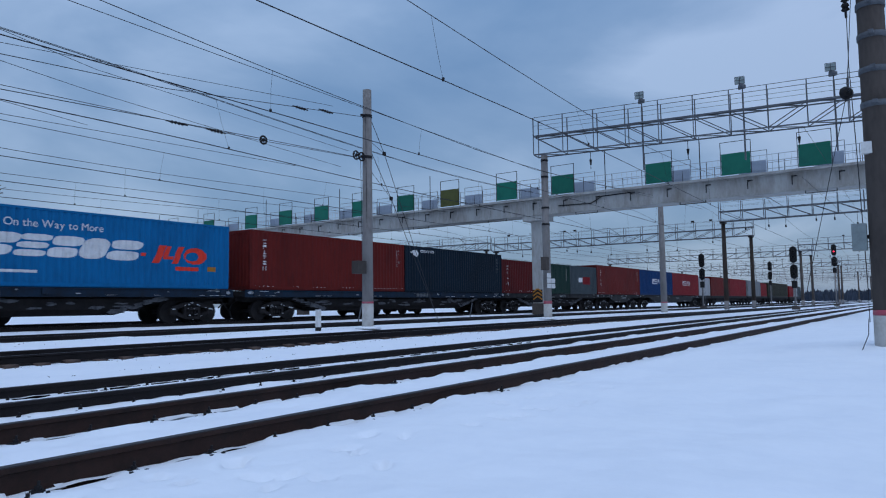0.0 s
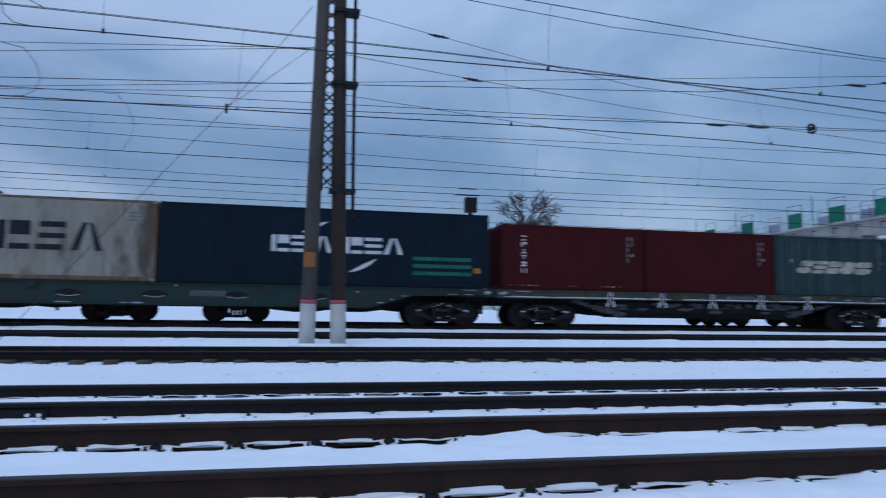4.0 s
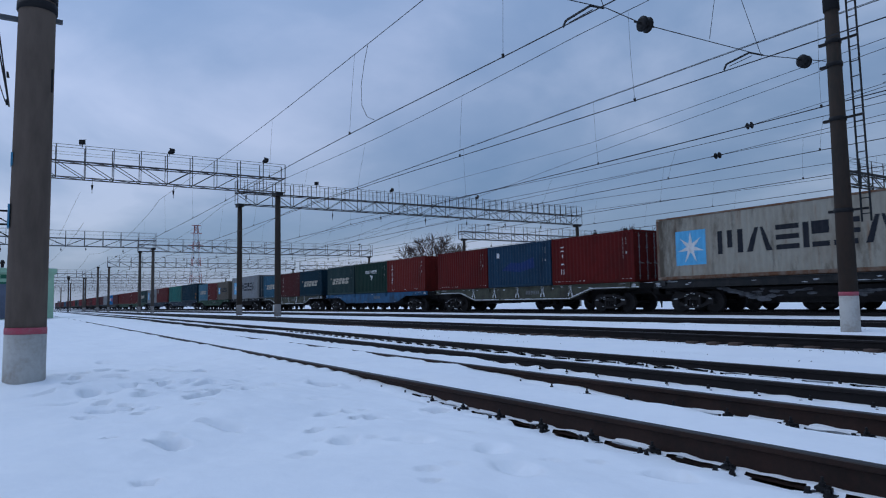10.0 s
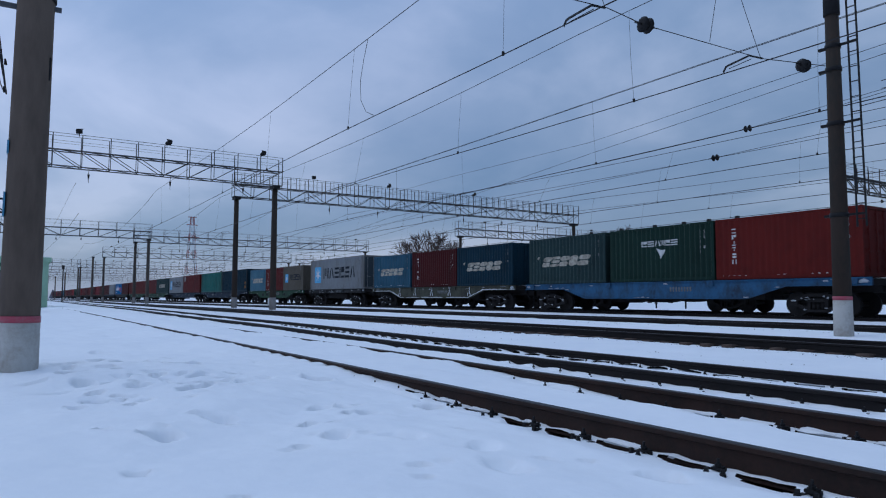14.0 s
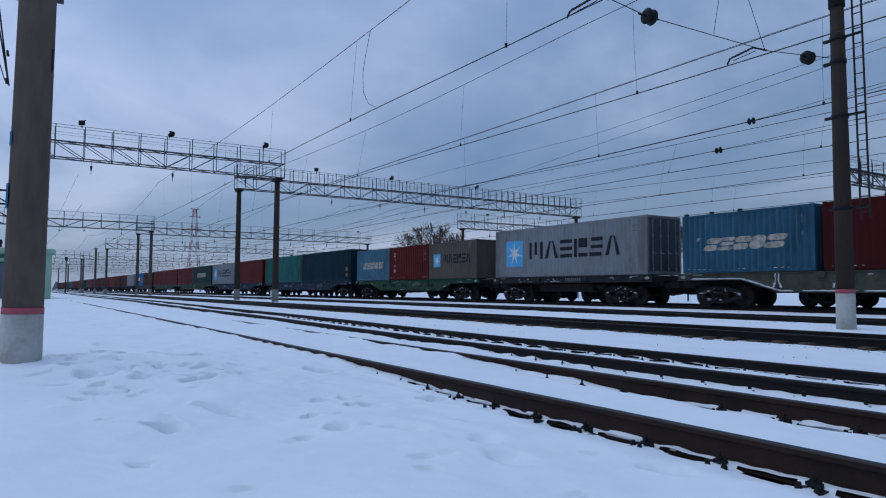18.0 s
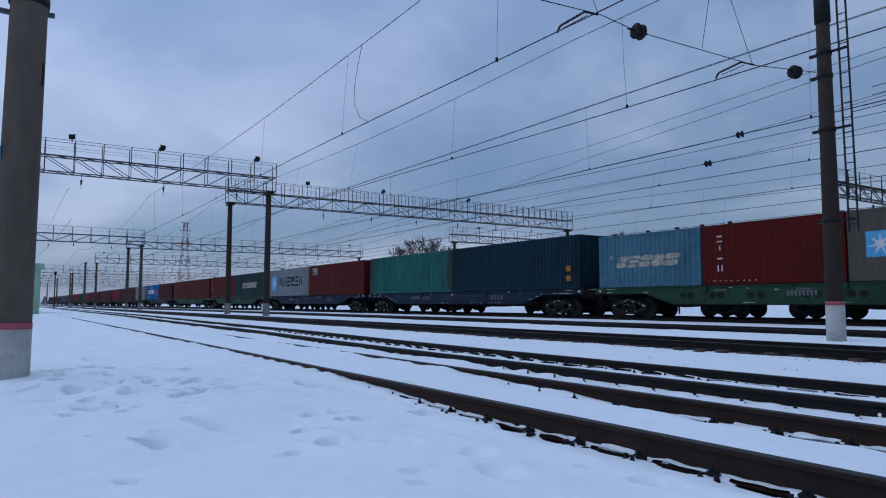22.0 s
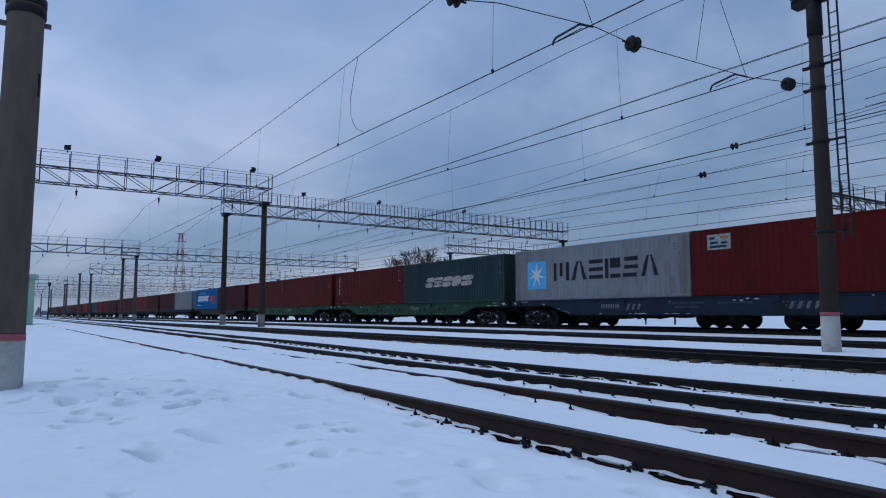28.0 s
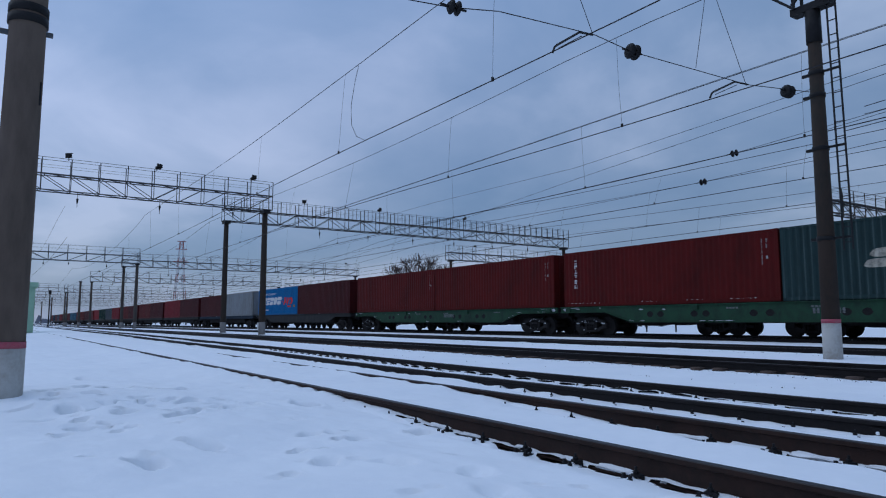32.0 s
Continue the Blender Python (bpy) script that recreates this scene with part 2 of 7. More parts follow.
PAINTS = {
    "red": ((0.120, 0.0085, 0.0075), (0.060, 0.007, 0.006)),
    "maroon": ((0.070, 0.0065, 0.0075), (0.042, 0.006, 0.006)),
    "brick": ((0.152, 0.0155, 0.0120), (0.085, 0.011, 0.009)),
    "crimson": ((0.185, 0.0070, 0.0130), (0.125, 0.008, 0.010)),
    "signal": ((0.24, 0.013, 0.017), (0.15, 0.013, 0.015)),
    "blue": ((0.004, 0.158, 0.385), (0.004, 0.110, 0.275)),
    "royal": ((0.008, 0.046, 0.150), (0.007, 0.030, 0.095)),
    "navy": ((0.0065, 0.018, 0.031), (0.005, 0.011, 0.018)),
    "cobalt": ((0.018, 0.055, 0.100), (0.012, 0.032, 0.056)),
    "petrol": ((0.006, 0.036, 0.058), (0.006, 0.022, 0.032)),
    "steelblue": ((0.038, 0.125, 0.190), (0.024, 0.066, 0.095)),
    "paleblue": ((0.085, 0.205, 0.275), (0.045, 0.115, 0.160)),
    "teal": ((0.026, 0.165, 0.145), (0.018, 0.100, 0.088)),
    "slate": ((0.028, 0.058, 0.058), (0.018, 0.036, 0.036)),
    "green": ((0.014, 0.042, 0.032), (0.010, 0.028, 0.022)),
    "grey": ((0.262, 0.282, 0.300), (0.17, 0.16, 0.145)),
    "dirtygrey": ((0.385, 0.360, 0.300), (0.205, 0.150, 0.105)),
    "tan": ((0.125, 0.107, 0.085), (0.065, 0.052, 0.04)),
    "ash": ((0.066, 0.083, 0.092), (0.040, 0.050, 0.056)),
    "olive": ((0.046, 0.044, 0.030), (0.026, 0.025, 0.020)),
    "white": ((0.43, 0.44, 0.45), (0.28, 0.27, 0.26)),
}


SMEARS = {
    "grey": ((0.085, 0.070, 0.055), 0.55), "dirtygrey": ((0.055, 0.040, 0.028), 0.85), "tan": ((0.05, 0.04, 0.03), 0.6),
    "teal": ((0.022, 0.035, 0.026), 0.85), "petrol": ((0.008, 0.011, 0.012), 0.7), "steelblue": ((0.02, 0.035, 0.045), 0.5), "paleblue": ((0.05, 0.07, 0.08), 0.45),
}


def paint(c):
    """Container paint: weathered at two scales, with faint streaks down the ribs and rust along the lower and upper edges."""
    name = c + "_container_paint"
    if name in MATS:
        return MATS[name]
    a, b = (tuple(0.74 * v for v in col) for col in PAINTS[c])
    pale = c in ("grey", "dirtygrey", "tan", "white")
    m = mat(name, a, 0.62, 0.0, dark=b, scale=0.8, amount=0.55 if pale else 0.8, bump=0.06, bump_scale=25, stretch=(0.9, 1, 0.35), shine=0.10)
    t = m.node_tree
    n = t.nodes
    bsdf = n["Principled BSDF"]
    base = bsdf.inputs["Base Color"].links[0].from_socket
    co = n.new("ShaderNodeTexCoord")
    mp = n.new("ShaderNodeMapping")
    mp.inputs["Scale"].default_value = (3.2, 1, 0.10)
    st = n.new("ShaderNodeTexNoise")
    st.inputs["Scale"].default_value, st.inputs["Detail"].default_value = 1.7, 6
    spot = n.new("ShaderNodeTexNoise")
    spot.inputs["Scale"].default_value, spot.inputs["Detail"].default_value = 0.55, 5
    r = n.new("ShaderNodeMapRange")
    r.inputs["From Min"].default_value, r.inputs["From Max"].default_value = 0.56, 0.74
    r2 = n.new("ShaderNodeMapRange")
    r2.inputs["From Min"].default_value, r2.inputs["From Max"].default_value = 0.46, 0.62
    mul = n.new("ShaderNodeMath")
    mul.operation = "MULTIPLY"
    amt = n.new("ShaderNodeMath")
    amt.operation = "MULTIPLY"
    amt.inputs[1].default_value = {"dirtygrey": 0.85, "tan": 0.6, "grey": 0.45, "steelblue": 0.55, "paleblue": 0.5, "teal": 0.4, "petrol": 0.4}.get(c, 0.22)
    mix = n.new("ShaderNodeMix")
    mix.data_type = "RGBA"
    streak = {"dirtygrey": (0.17, 0.085, 0.042), "tan": (0.06, 0.045, 0.035), "grey": (0.16, 0.13, 0.10), "steelblue": (0.13, 0.20, 0.24), "paleblue": (0.02, 0.05, 0.075), "teal": (0.10, 0.20, 0.18), "petrol": (0.004, 0.012, 0.02)}.get(c, tuple(0.45 * v + 0.004 for v in b))
    mix.inputs["B"].default_value = (*streak, 1)
    link_nodes(t, (co.outputs["Object"], mp.inputs[0]), (mp.outputs[0], st.inputs["Vector"]), (co.outputs["Object"], spot.inputs["Vector"]), (st.outputs["Fac"], r.inputs["Value"]), (spot.outputs["Fac"], r2.inputs["Value"]),
               (r.outputs[0], mul.inputs[0]), (r2.outputs[0], mul.inputs[1]), (mul.outputs[0], amt.inputs[0]), (amt.outputs[0], mix.inputs["Factor"]), (base, mix.inputs["A"]), (mix.outputs["Result"], bsdf.inputs["Base Color"]))
    top = mix.outputs["Result"]
    if c in SMEARS:
        # smears of soot and rust, thickest where the ends rub and drip
        far = n.new("ShaderNodeSeparateXYZ")
        size = n.new("ShaderNodeMath")
        size.operation = "ABSOLUTE"
        reach = n.new("ShaderNodeMapRange")
        reach.inputs["From Min"].default_value, reach.inputs["From Max"].default_value = 4.3, 6.0
        reach.inputs["To Max"].default_value = 0.20
        mp2 = n.new("ShaderNodeMapping")
        mp2.inputs["Scale"].default_value, mp2.inputs["Location"].default_value = (1.5, 1, 0.42), (3.7, 0, 1.3)
        smear = n.new("ShaderNodeTexNoise")
        smear.inputs["Scale"].default_value, smear.inputs["Detail"].default_value, smear.inputs["Roughness"].default_value = 1.0, 8, 0.68
        add = n.new("ShaderNodeMath")
        add.operation = "ADD"
        cut = n.new("ShaderNodeMapRange")
        cut.inputs["From Min"].default_value, cut.inputs["From Max"].default_value = 0.53, 0.70
        cut.inputs["To Max"].default_value = SMEARS[c][1]
        soot = n.new("ShaderNodeMix")
        soot.data_type = "RGBA"
        soot.inputs["B"].default_value = (*SMEARS[c][0], 1)
        link_nodes(t, (co.outputs["Object"], far.inputs[0]), (far.outputs["X"], size.inputs[0]), (size.outputs[0], reach.inputs["Value"]), (co.outputs["Object"], mp2.inputs[0]), (mp2.outputs[0], smear.inputs["Vector"]),
                   (smear.outputs["Fac"], add.inputs[0]), (reach.outputs[0], add.inputs[1]), (add.outputs[0], cut.inputs["Value"]), (cut.outputs[0], soot.inputs["Factor"]), (top, soot.inputs["A"]), (soot.outputs["Result"], bsdf.inputs["Base Color"]))
        top = soot.outputs["Result"]
    if c in ("slate", "teal", "steelblue", "paleblue", "green", "petrol"):
        # pale rib edges: rubbed paint plus painted-in light on the folds, uneven from rib to rib
        wave = n.new("ShaderNodeTexWave")
        wave.wave_type, wave.bands_direction = "BANDS", "X"
        wave.inputs["Scale"].default_value, wave.inputs["Distortion"].default_value, wave.inputs["Phase Offset"].default_value = 1.1305, 0.12, 0.9
        edge = n.new("ShaderNodeMapRange")
        edge.inputs["From Min"].default_value, edge.inputs["From Max"].default_value = 0.80, 0.98
        worn = n.new("ShaderNodeMapRange")
        worn.inputs["From Min"].default_value, worn.inputs["From Max"].default_value = 0.38, 0.66
        worn.inputs["To Max"].default_value = 0.75 if c in ("slate", "teal") else 0.30
        rub = n.new("ShaderNodeMath")
        rub.operation = "MULTIPLY"
        rib_light_mix = n.new("ShaderNodeMix")
        rib_light_mix.data_type = "RGBA"
        rib_light_mix.inputs["B"].default_value = (*(min(0.5, 1.7 * v + 0.05) for v in a), 1)
        link_nodes(t, (co.outputs["Object"], wave.inputs["Vector"]), (wave.outputs["Fac"], edge.inputs["Value"]), (st.outputs["Fac"], worn.inputs["Value"]), (edge.outputs[0], rub.inputs[0]), (worn.outputs[0], rub.inputs[1]),
                   (rub.outputs[0], rib_light_mix.inputs["Factor"]), (top, rib_light_mix.inputs["A"]), (rib_light_mix.outputs["Result"], bsdf.inputs["Base Color"]))
    return m


WAGON_PAINT = {
    "black": mat("grimy_black_wagon", (0.018, 0.019, 0.020), 0.85, dark=(0.042, 0.038, 0.036), scale=2, amount=0.7, stretch=(1, 1, 0.4)),
    "blue": mat("faded_blue_wagon", (0.022, 0.095, 0.190), 0.75, dark=(0.020, 0.030, 0.045), scale=1.3, amount=0.9, stretch=(1, 1, 0.6)),
    "navy": mat("navy_wagon", (0.008, 0.022, 0.042), 0.8, dark=(0.009, 0.011, 0.015), scale=1.3, amount=0.9, stretch=(1, 1, 0.6)),
    "green": mat("green_wagon", (0.014, 0.054, 0.028), 0.75, dark=(0.012, 0.026, 0.017), scale=1.3, amount=0.9, stretch=(1, 1, 0.6)),
    "olive": mat("olive_grey_wagon", (0.060, 0.063, 0.046), 0.8, dark=(0.026, 0.024, 0.020), scale=1.3, amount=0.9, stretch=(1, 1, 0.6)),
    "teal": mat("weathered_teal_wagon", (0.016, 0.040, 0.037), 0.85, dark=(0.032, 0.026, 0.017), scale=1.0, amount=0.9, stretch=(1, 1, 0.6)),
}


# ---- building helpers ----
def part(name, bm, material, parent=None, label="", m=None):
    """Links a bmesh, or a mesh that is shared, as one object under a thing or part."""
    if isinstance(bm, bmesh.types.BMesh):
        me = bpy.data.meshes.new(name)
        bm.to_mesh(me)
        bm.free()
    else:
        me = bm
    if material and not me.materials:
        me.materials.append(material)
    ob = new(name, me)
    if parent:
        ob.parent = parent
    if m is not None:
        ob.matrix_basis = m
    if material and me.materials[0] != material:
        ob.material_slots[0].link = "OBJECT"
        ob.material_slots[0].material = material
    if label:
        tagged(ob, label)
    return ob


def thing(name, m, label, category, group="", kind=""):
    ob = new(name)
    ob.empty_display_size = 0.2
    ob.matrix_basis = m
    return tagged(ob, label, category, group, kind)


def add_box(bm, cx, cy, cz, sx, sy, sz, m=None):
    vs = []
    for a in (-0.5, 0.5):
        for b in (-0.5, 0.5):
            for c in (-0.5, 0.5):
                v = Vector((cx + a * sx, cy + b * sy, cz + c * sz))
                vs.append(bm.verts.new(m @ v if m else v))
    for f in ((0, 1, 3, 2), (4, 6, 7, 5), (0, 4, 5, 1), (2, 3, 7, 6), (0, 2, 6, 4), (1, 5, 7, 3)):
        bm.faces.new([vs[i] for i in f])


def add_bar(bm, p, q, w, h=None):
    """A square bar between two points."""
    p, q = Vector(p), Vector(q)
    d = q - p
    m = Matrix.Translation((p + q) / 2) @ d.to_track_quat("Z", "Y").to_matrix().to_4x4()
    add_box(bm, 0, 0, 0, w, h or w, d.length, m)


def add_tube(bm, p, q, r0, r1=None, seg=12, caps=True):
    p, q = Vector(p), Vector(q)
    d = q - p
    m = Matrix.Translation(p) @ d.to_track_quat("Z", "Y").to_matrix().to_4x4()
    r1 = r0 if r1 is None else r1
    rings = []
    for z, r in ((0, r0), (d.length, r1)):
        rings.append([bm.verts.new(m @ Vector((r * math.cos(2 * math.pi * k / seg), r * math.sin(2 * math.pi * k / seg), z))) for k in range(seg)])
    for k in range(seg):
        f = bm.faces.new([rings[0][k], rings[0][(k + 1) % seg], rings[1][(k + 1) % seg], rings[1][k]])
        f.smooth = seg > 6
    if caps:
        bm.faces.new(rings[0][::-1])
        bm.faces.new(rings[1])


def box_bm(*a):
    bm = bmesh.new()
    add_box(bm, *a)
    return bm


def tube_bm(*a, **k):
    bm = bmesh.new()
    add_tube(bm, *a, **k)
    return bm


UNIT = {}


def bar(name, p, q, w, material, parent=None, h=None):
    """A bar of its own between two points, on one shared mesh for each material."""
    key = material.name
    if key not in UNIT:
        me = bpy.data.meshes.new("bar")
        bm = box_bm(0, 0, 0, 1, 1, 1)
        bm.to_mesh(me)
        bm.free()
        me.materials.append(material)
        UNIT[key] = me
    ob = new(name, UNIT[key])
    p, q = Vector(p), Vector(q)
    d = q - p
    ob.parent = parent
    ob.matrix_basis = Matrix.Translation((p + q) / 2) @ d.to_track_quat("Z", "Y").to_matrix().to_4x4() @ Matrix.Diagonal((w, h or w, d.length, 1))
    return ob


def wire(name, pts, r, material=WIRE, parent=None):
    """A thin round wire through the points, as a mesh."""
    bm = bmesh.new()
    pts = [Vector(p) for p in pts]
    rings = []
    for i, p in enumerate(pts):
        d = (pts[min(i + 1, len(pts) - 1)] - pts[max(i - 1, 0)]).normalized()
        m = d.to_track_quat("Z", "Y").to_matrix()
        rings.append([bm.verts.new(p + m @ Vector((r * math.cos(k * 2.0944), r * math.sin(k * 2.0944), 0))) for k in range(3)])
    for a, b in zip(rings, rings[1:]):
        for k in range(3):
            bm.faces.new([a[k], a[(k + 1) % 3], b[(k + 1) % 3], b[k]])
    return part(name, bm, material, parent)


# ---- ground ----
def smooth(a, b, x):
    k = min(1.0, max(0.0, (x - a) / (b - a)))
    return k * k * (3 - 2 * k)


def along(table, x):
    """A smooth line through a short table of (x, value)."""
    if x <= table[0][0]:
        return table[0][1]
    for (x0, v0), (x1, v1) in zip(table, table[1:]):
        if x <= x1:
            return v0 + (v1 - v0) * smooth(x0, x1, x)
    return table[-1][1]


# near rail of each track across the yard, and the height of its rail heads
LINE_A = ((-400, 3.6), (400, 3.6))
LINE_B = ((-160, 8.4), (-60, 7.7), (-25, 6.9), (-9, 6.32), (8, 6.34), (30, 6.7), (90, 7.2))
LINE_C = ((-400, 13.0), (400, 13.0))
LINE_D = ((-400, 17.9), (400, 17.9))
LINE_T = ((-400, 26.25), (400, 26.25))
GAUGE = 1.52
TRACKS = (("A", LINE_A, 0.0, 0.0), ("B", LINE_B, 0.0, -0.02), ("C", LINE_C, 0.01, 0.01), ("D", LINE_D, 0.15, 0.15), ("T", LINE_T, 0.17, 0.17))
SLEEPER = 0.543

rng = random.Random(4)
# footprints and hollows trodden into the snow: x, y, width, depth
TREAD = ((-9.8, 1.31, 0.30, 0.05), (-9.7, 1.66, 0.20, 0.11), (-8.35, 1.49, 0.17, 0.07), (-8.0, 1.87, 0.26, 0.06), (-6.9, 1.56, 0.26, 0.08), (-7.74, 2.08, 0.17, 0.07), (-7.64, 2.43, 0.20, 0.04), (-7.3, 2.96, 0.27, 0.13), (-5.12, 3.10, 0.17, 0.14),
         (-5.55, 2.28, 0.20, 0.05), (-5.50, 2.47, 0.13, 0.07), (-5.13, 2.37, 0.12, 0.07), (-5.09, 2.49, 0.18, 0.07), (-4.8, 2.09, 0.08, 0.05))
TREAD += ((-4.4, 1.93, 0.19, 0.045), (-4.12, 2.28, 0.22, 0.03), (-5.5, 1.41, 0.25, 0.05), (-5.02, 0.92, 0.24, 0.09), (-4.1, 0.63, 0.13, 0.06), (-5.4, 0.59, 0.08, 0.06), (-6.4, 0.92, 0.08, 0.05), (-6.56, 1.05, 0.13, 0.05), (-7.95, 0.69, 0.24, 0.09),
          (-6.87, 0.68, 0.24, 0.09), (-6.5, 0.52, 0.15, 0.06), (-9.6, 0.58, 0.2, 0.05), (-9.7, 0.75, 0.15, 0.05), (-12.3, 1.28, 0.3, 0.05), (-3.1, 2.4, 0.26, 0.03), (-3.6, 2.6, 0.22, 0.025), (-2.55, 3.0, 0.20, 0.05), (-7.4, 3.75, 0.22, 0.03), (-6.9, 3.95, 0.2, 0.03))
PRINTS = [(x, y, w * 0.62, d, rng.uniform(-0.9, 0.5)) for x, y, w, d in TREAD]
PRINTS += [(rng.uniform(-12, -2), rng.uniform(0.6, 3.1), rng.uniform(0.035, 0.07), rng.uniform(0.01, 0.03), rng.uniform(0, 3)) for _ in range(40)]
PRINTS += [(rng.gauss(-8.3, 1.2), rng.gauss(1.3, 0.5), rng.uniform(0.05, 0.12), rng.uniform(0.02, 0.06), rng.uniform(0, 3)) for _ in range(60)]
PRINTS += [(rng.uniform(1.5, 8), rng.uniform(2.2, 3.2), rng.uniform(0.05, 0.10), rng.uniform(0.01, 0.03), rng.uniform(0, 3)) for _ in range(36)]
MOUNDS = ((-7.45, 0.98, 0.34, 0.10), (-8.45, 0.55, 0.40, 0.10), (-7.1, 1.35, 0.30, 0.05), (-8.6, 1.6, 0.9, 0.09), (-6.6, 1.9, 0.8, 0.05), (-10.0, 0.4, 1.2, 0.12), (14.5, -0.6, 1.6, 0.18), (-14.0, 1.6, 2.5, 0.07))


def snow_height(x, y):
    h = along(((-60, 0.05), (-3, -0.07), (1.5, -0.10), (3.2, -0.11), (4.2, -0.085), (6, -0.10), (9.5, -0.13), (11.6, -0.14), (12.4, -0.17), (12.7, -0.18), (15.1, -0.12), (16.2, -0.03),
               (17.6, 0.05), (20, 0.06), (23, 0.07), (25.6, 0.05), (29, 0.05), (60, 0.05)), y)
    h += 0.040 * noise.noise((x * 0.55, y * 0.75, 3.1)) + 0.024 * noise.noise((x * 1.9, y * 2.3, 7.7)) + (0.010 * noise.noise((x * 5.3, y * 6.1, 2.2)) if y < 12 else 0.0)
    if 3.7 < y < 6.3 and abs(x) < 25:
        h += smooth(-2.0, 1.5, x) * (0.035 * max(0.0, noise.noise((x * 1.7, y * 2.6, 4.4)) + 0.1) + 0.018 * noise.noise((x * 4.3, y * 4.9, 8.8)))
    if y < 3.3 and -14 < x < -3:
        h += 0.014 * smooth(-14, -10, x) * smooth(-3.0, -5.5, x) * smooth(3.3, 2.6, y) * (noise.noise((x * 3.1, y * 3.7, 6.0)) + 0.5 * noise.noise((x * 8.0, y * 8.5, 6.5)))
    # drift that lies over the near track to the left
    h += smooth(-5.5, -9.5, x) * 0.085 * smooth(2.0, 3.2, y) * smooth(7.0, 5.4, y)
    h += smooth(-12.0, -26.0, x) * 0.05 * smooth(7.0, 5.0, y)
    h += smooth(9.0, 16.0, x) * 0.06 * smooth(3.2, 1.0, y)
    for mx, my, r, a in MOUNDS:
        d2 = ((x - mx) ** 2 + (y - my) ** 2) / (r * r)
        if d2 < 6:
            h += a * math.exp(-d2)
    if -12.8 < x < 8.5 and 0.2 < y < 4.3:
        for px, py, r, a, turn in PRINTS:
            dx, dy = x - px, y - py
            if abs(dx) < 2.6 * r and abs(dy) < 2.6 * r:
                u, v = dx * math.cos(turn) + dy * math.sin(turn), dy * math.cos(turn) - dx * math.sin(turn)
                q = math.sqrt((u / (r * 1.25)) ** 2 + (v / (r * 0.75)) ** 2) + 0.28 * noise.noise((x * 9.0, y * 9.0, px))
                if q < 2.0:
                    h -= 2.5 * a * (1 - smooth(0.58, 0.98, q)) * (1.0 + 0.35 * u / r) - 0.30 * a * math.exp(-((q - 1.35) / 0.22) ** 2) * (0.5 + noise.noise((x * 7.0, y * 7.0, 1.5)))
    # hollows beside the rails, and the low snow between the rails
    for tag, line, z0, z1 in TRACKS:
        a = along(line, x)
        for k, (yr, zr) in enumerate(((a, z0), (a + GAUGE, z1))):
            d = y - yr
            if abs(d) < 0.7:
                u = abs((x - 0.18 + SLEEPER / 2) % SLEEPER - SLEEPER / 2)
                clip = math.exp(-(u / 0.085) ** 2)
                if tag in "AB":
                    if tag == "A":
                        open_ = smooth(-7.4, -5.2, x) if k == 0 else smooth(-7.0, -4.4, x)
                    else:
                        open_ = smooth(-60, -18, x)
                    wavy = 0.5 + noise.noise((x * 1.4, k * 5.0 + yr, 1.0))
                    if (tag, k) == ("B", 0):
                        wavy = 0.5
                    full = (0.120 if tag == "B" else 0.150) if (tag, k) != ("B", 0) else 0.125 - 0.06 * smooth(-2, 1, x) * max(0.0, noise.noise((x * 0.8, 4.0, 2.0)))
                    low = 0.055 if tag == "A" and k == 0 and x > -45 else 0.008
                    foot = zr - low - (full - low) * open_
                    if abs(d) < 0.085 or (tag == "A" and k == 0 and -0.22 < d < 0 and x < -4.5):
                        scallop = 0.030 * (0.5 + 0.5 * math.cos(2 * math.pi * x / SLEEPER)) if d < 0 else 0.0
                        h = min(h, foot + scallop * smooth(-4.5, -7, x) + 0.012 * (noise.noise((x * 6.0, k, 3.0))))
                    elif d < 0:
                        side = zr - (0.168 - 0.03 * smooth(0.5, 2.5, x) if tag == "A" else 0.132) - 0.024 * (1 - clip) + 0.02 * wavy + (0.10 * smooth(-0.5, 1.2, x) * max(0.0, noise.noise((x * 0.95, 8.0, k + 1.0)) - 0.02) if tag == "A" else 0.0)
                        w = smooth(0.13, 0.42 + 0.14 * wavy, abs(d))
                        h += open_ * (1 - w) * min(0.0, side - h)
                    elif d < 0.3:
                        h = min(h, foot + 0.02 + 0.3 * (d - 0.085))
                elif tag == "C" and k == 0 and d < 0:
                    w = smooth(0.10, 0.24, abs(d) + 0.06 * noise.noise((x * 2.0, 5.0, 5.0)))
                    h = h * w + (zr - 0.195 + 0.012 * noise.noise((x * 1.5, 2.0, 2.0))) * (1 - w)
                else:
                    h = min(h, zr - 0.125 + 0.3 * max(0.0, abs(d) - 0.25))
    return h


def steps(dense, far):
    out = []
    for a, b, s in dense:
        n = max(1, round((b - a) / s))
        out += [a + (b - a) * k / n for k in range(n)]
    out.append(dense[-1][1])
    lo, hi, s = out[0], out[-1], 2.0
    left, right = [], []
    while s < far:
        left.append(lo - s)
        right.append(hi + s)
        s *= 1.5
    return left[::-1] + out + right


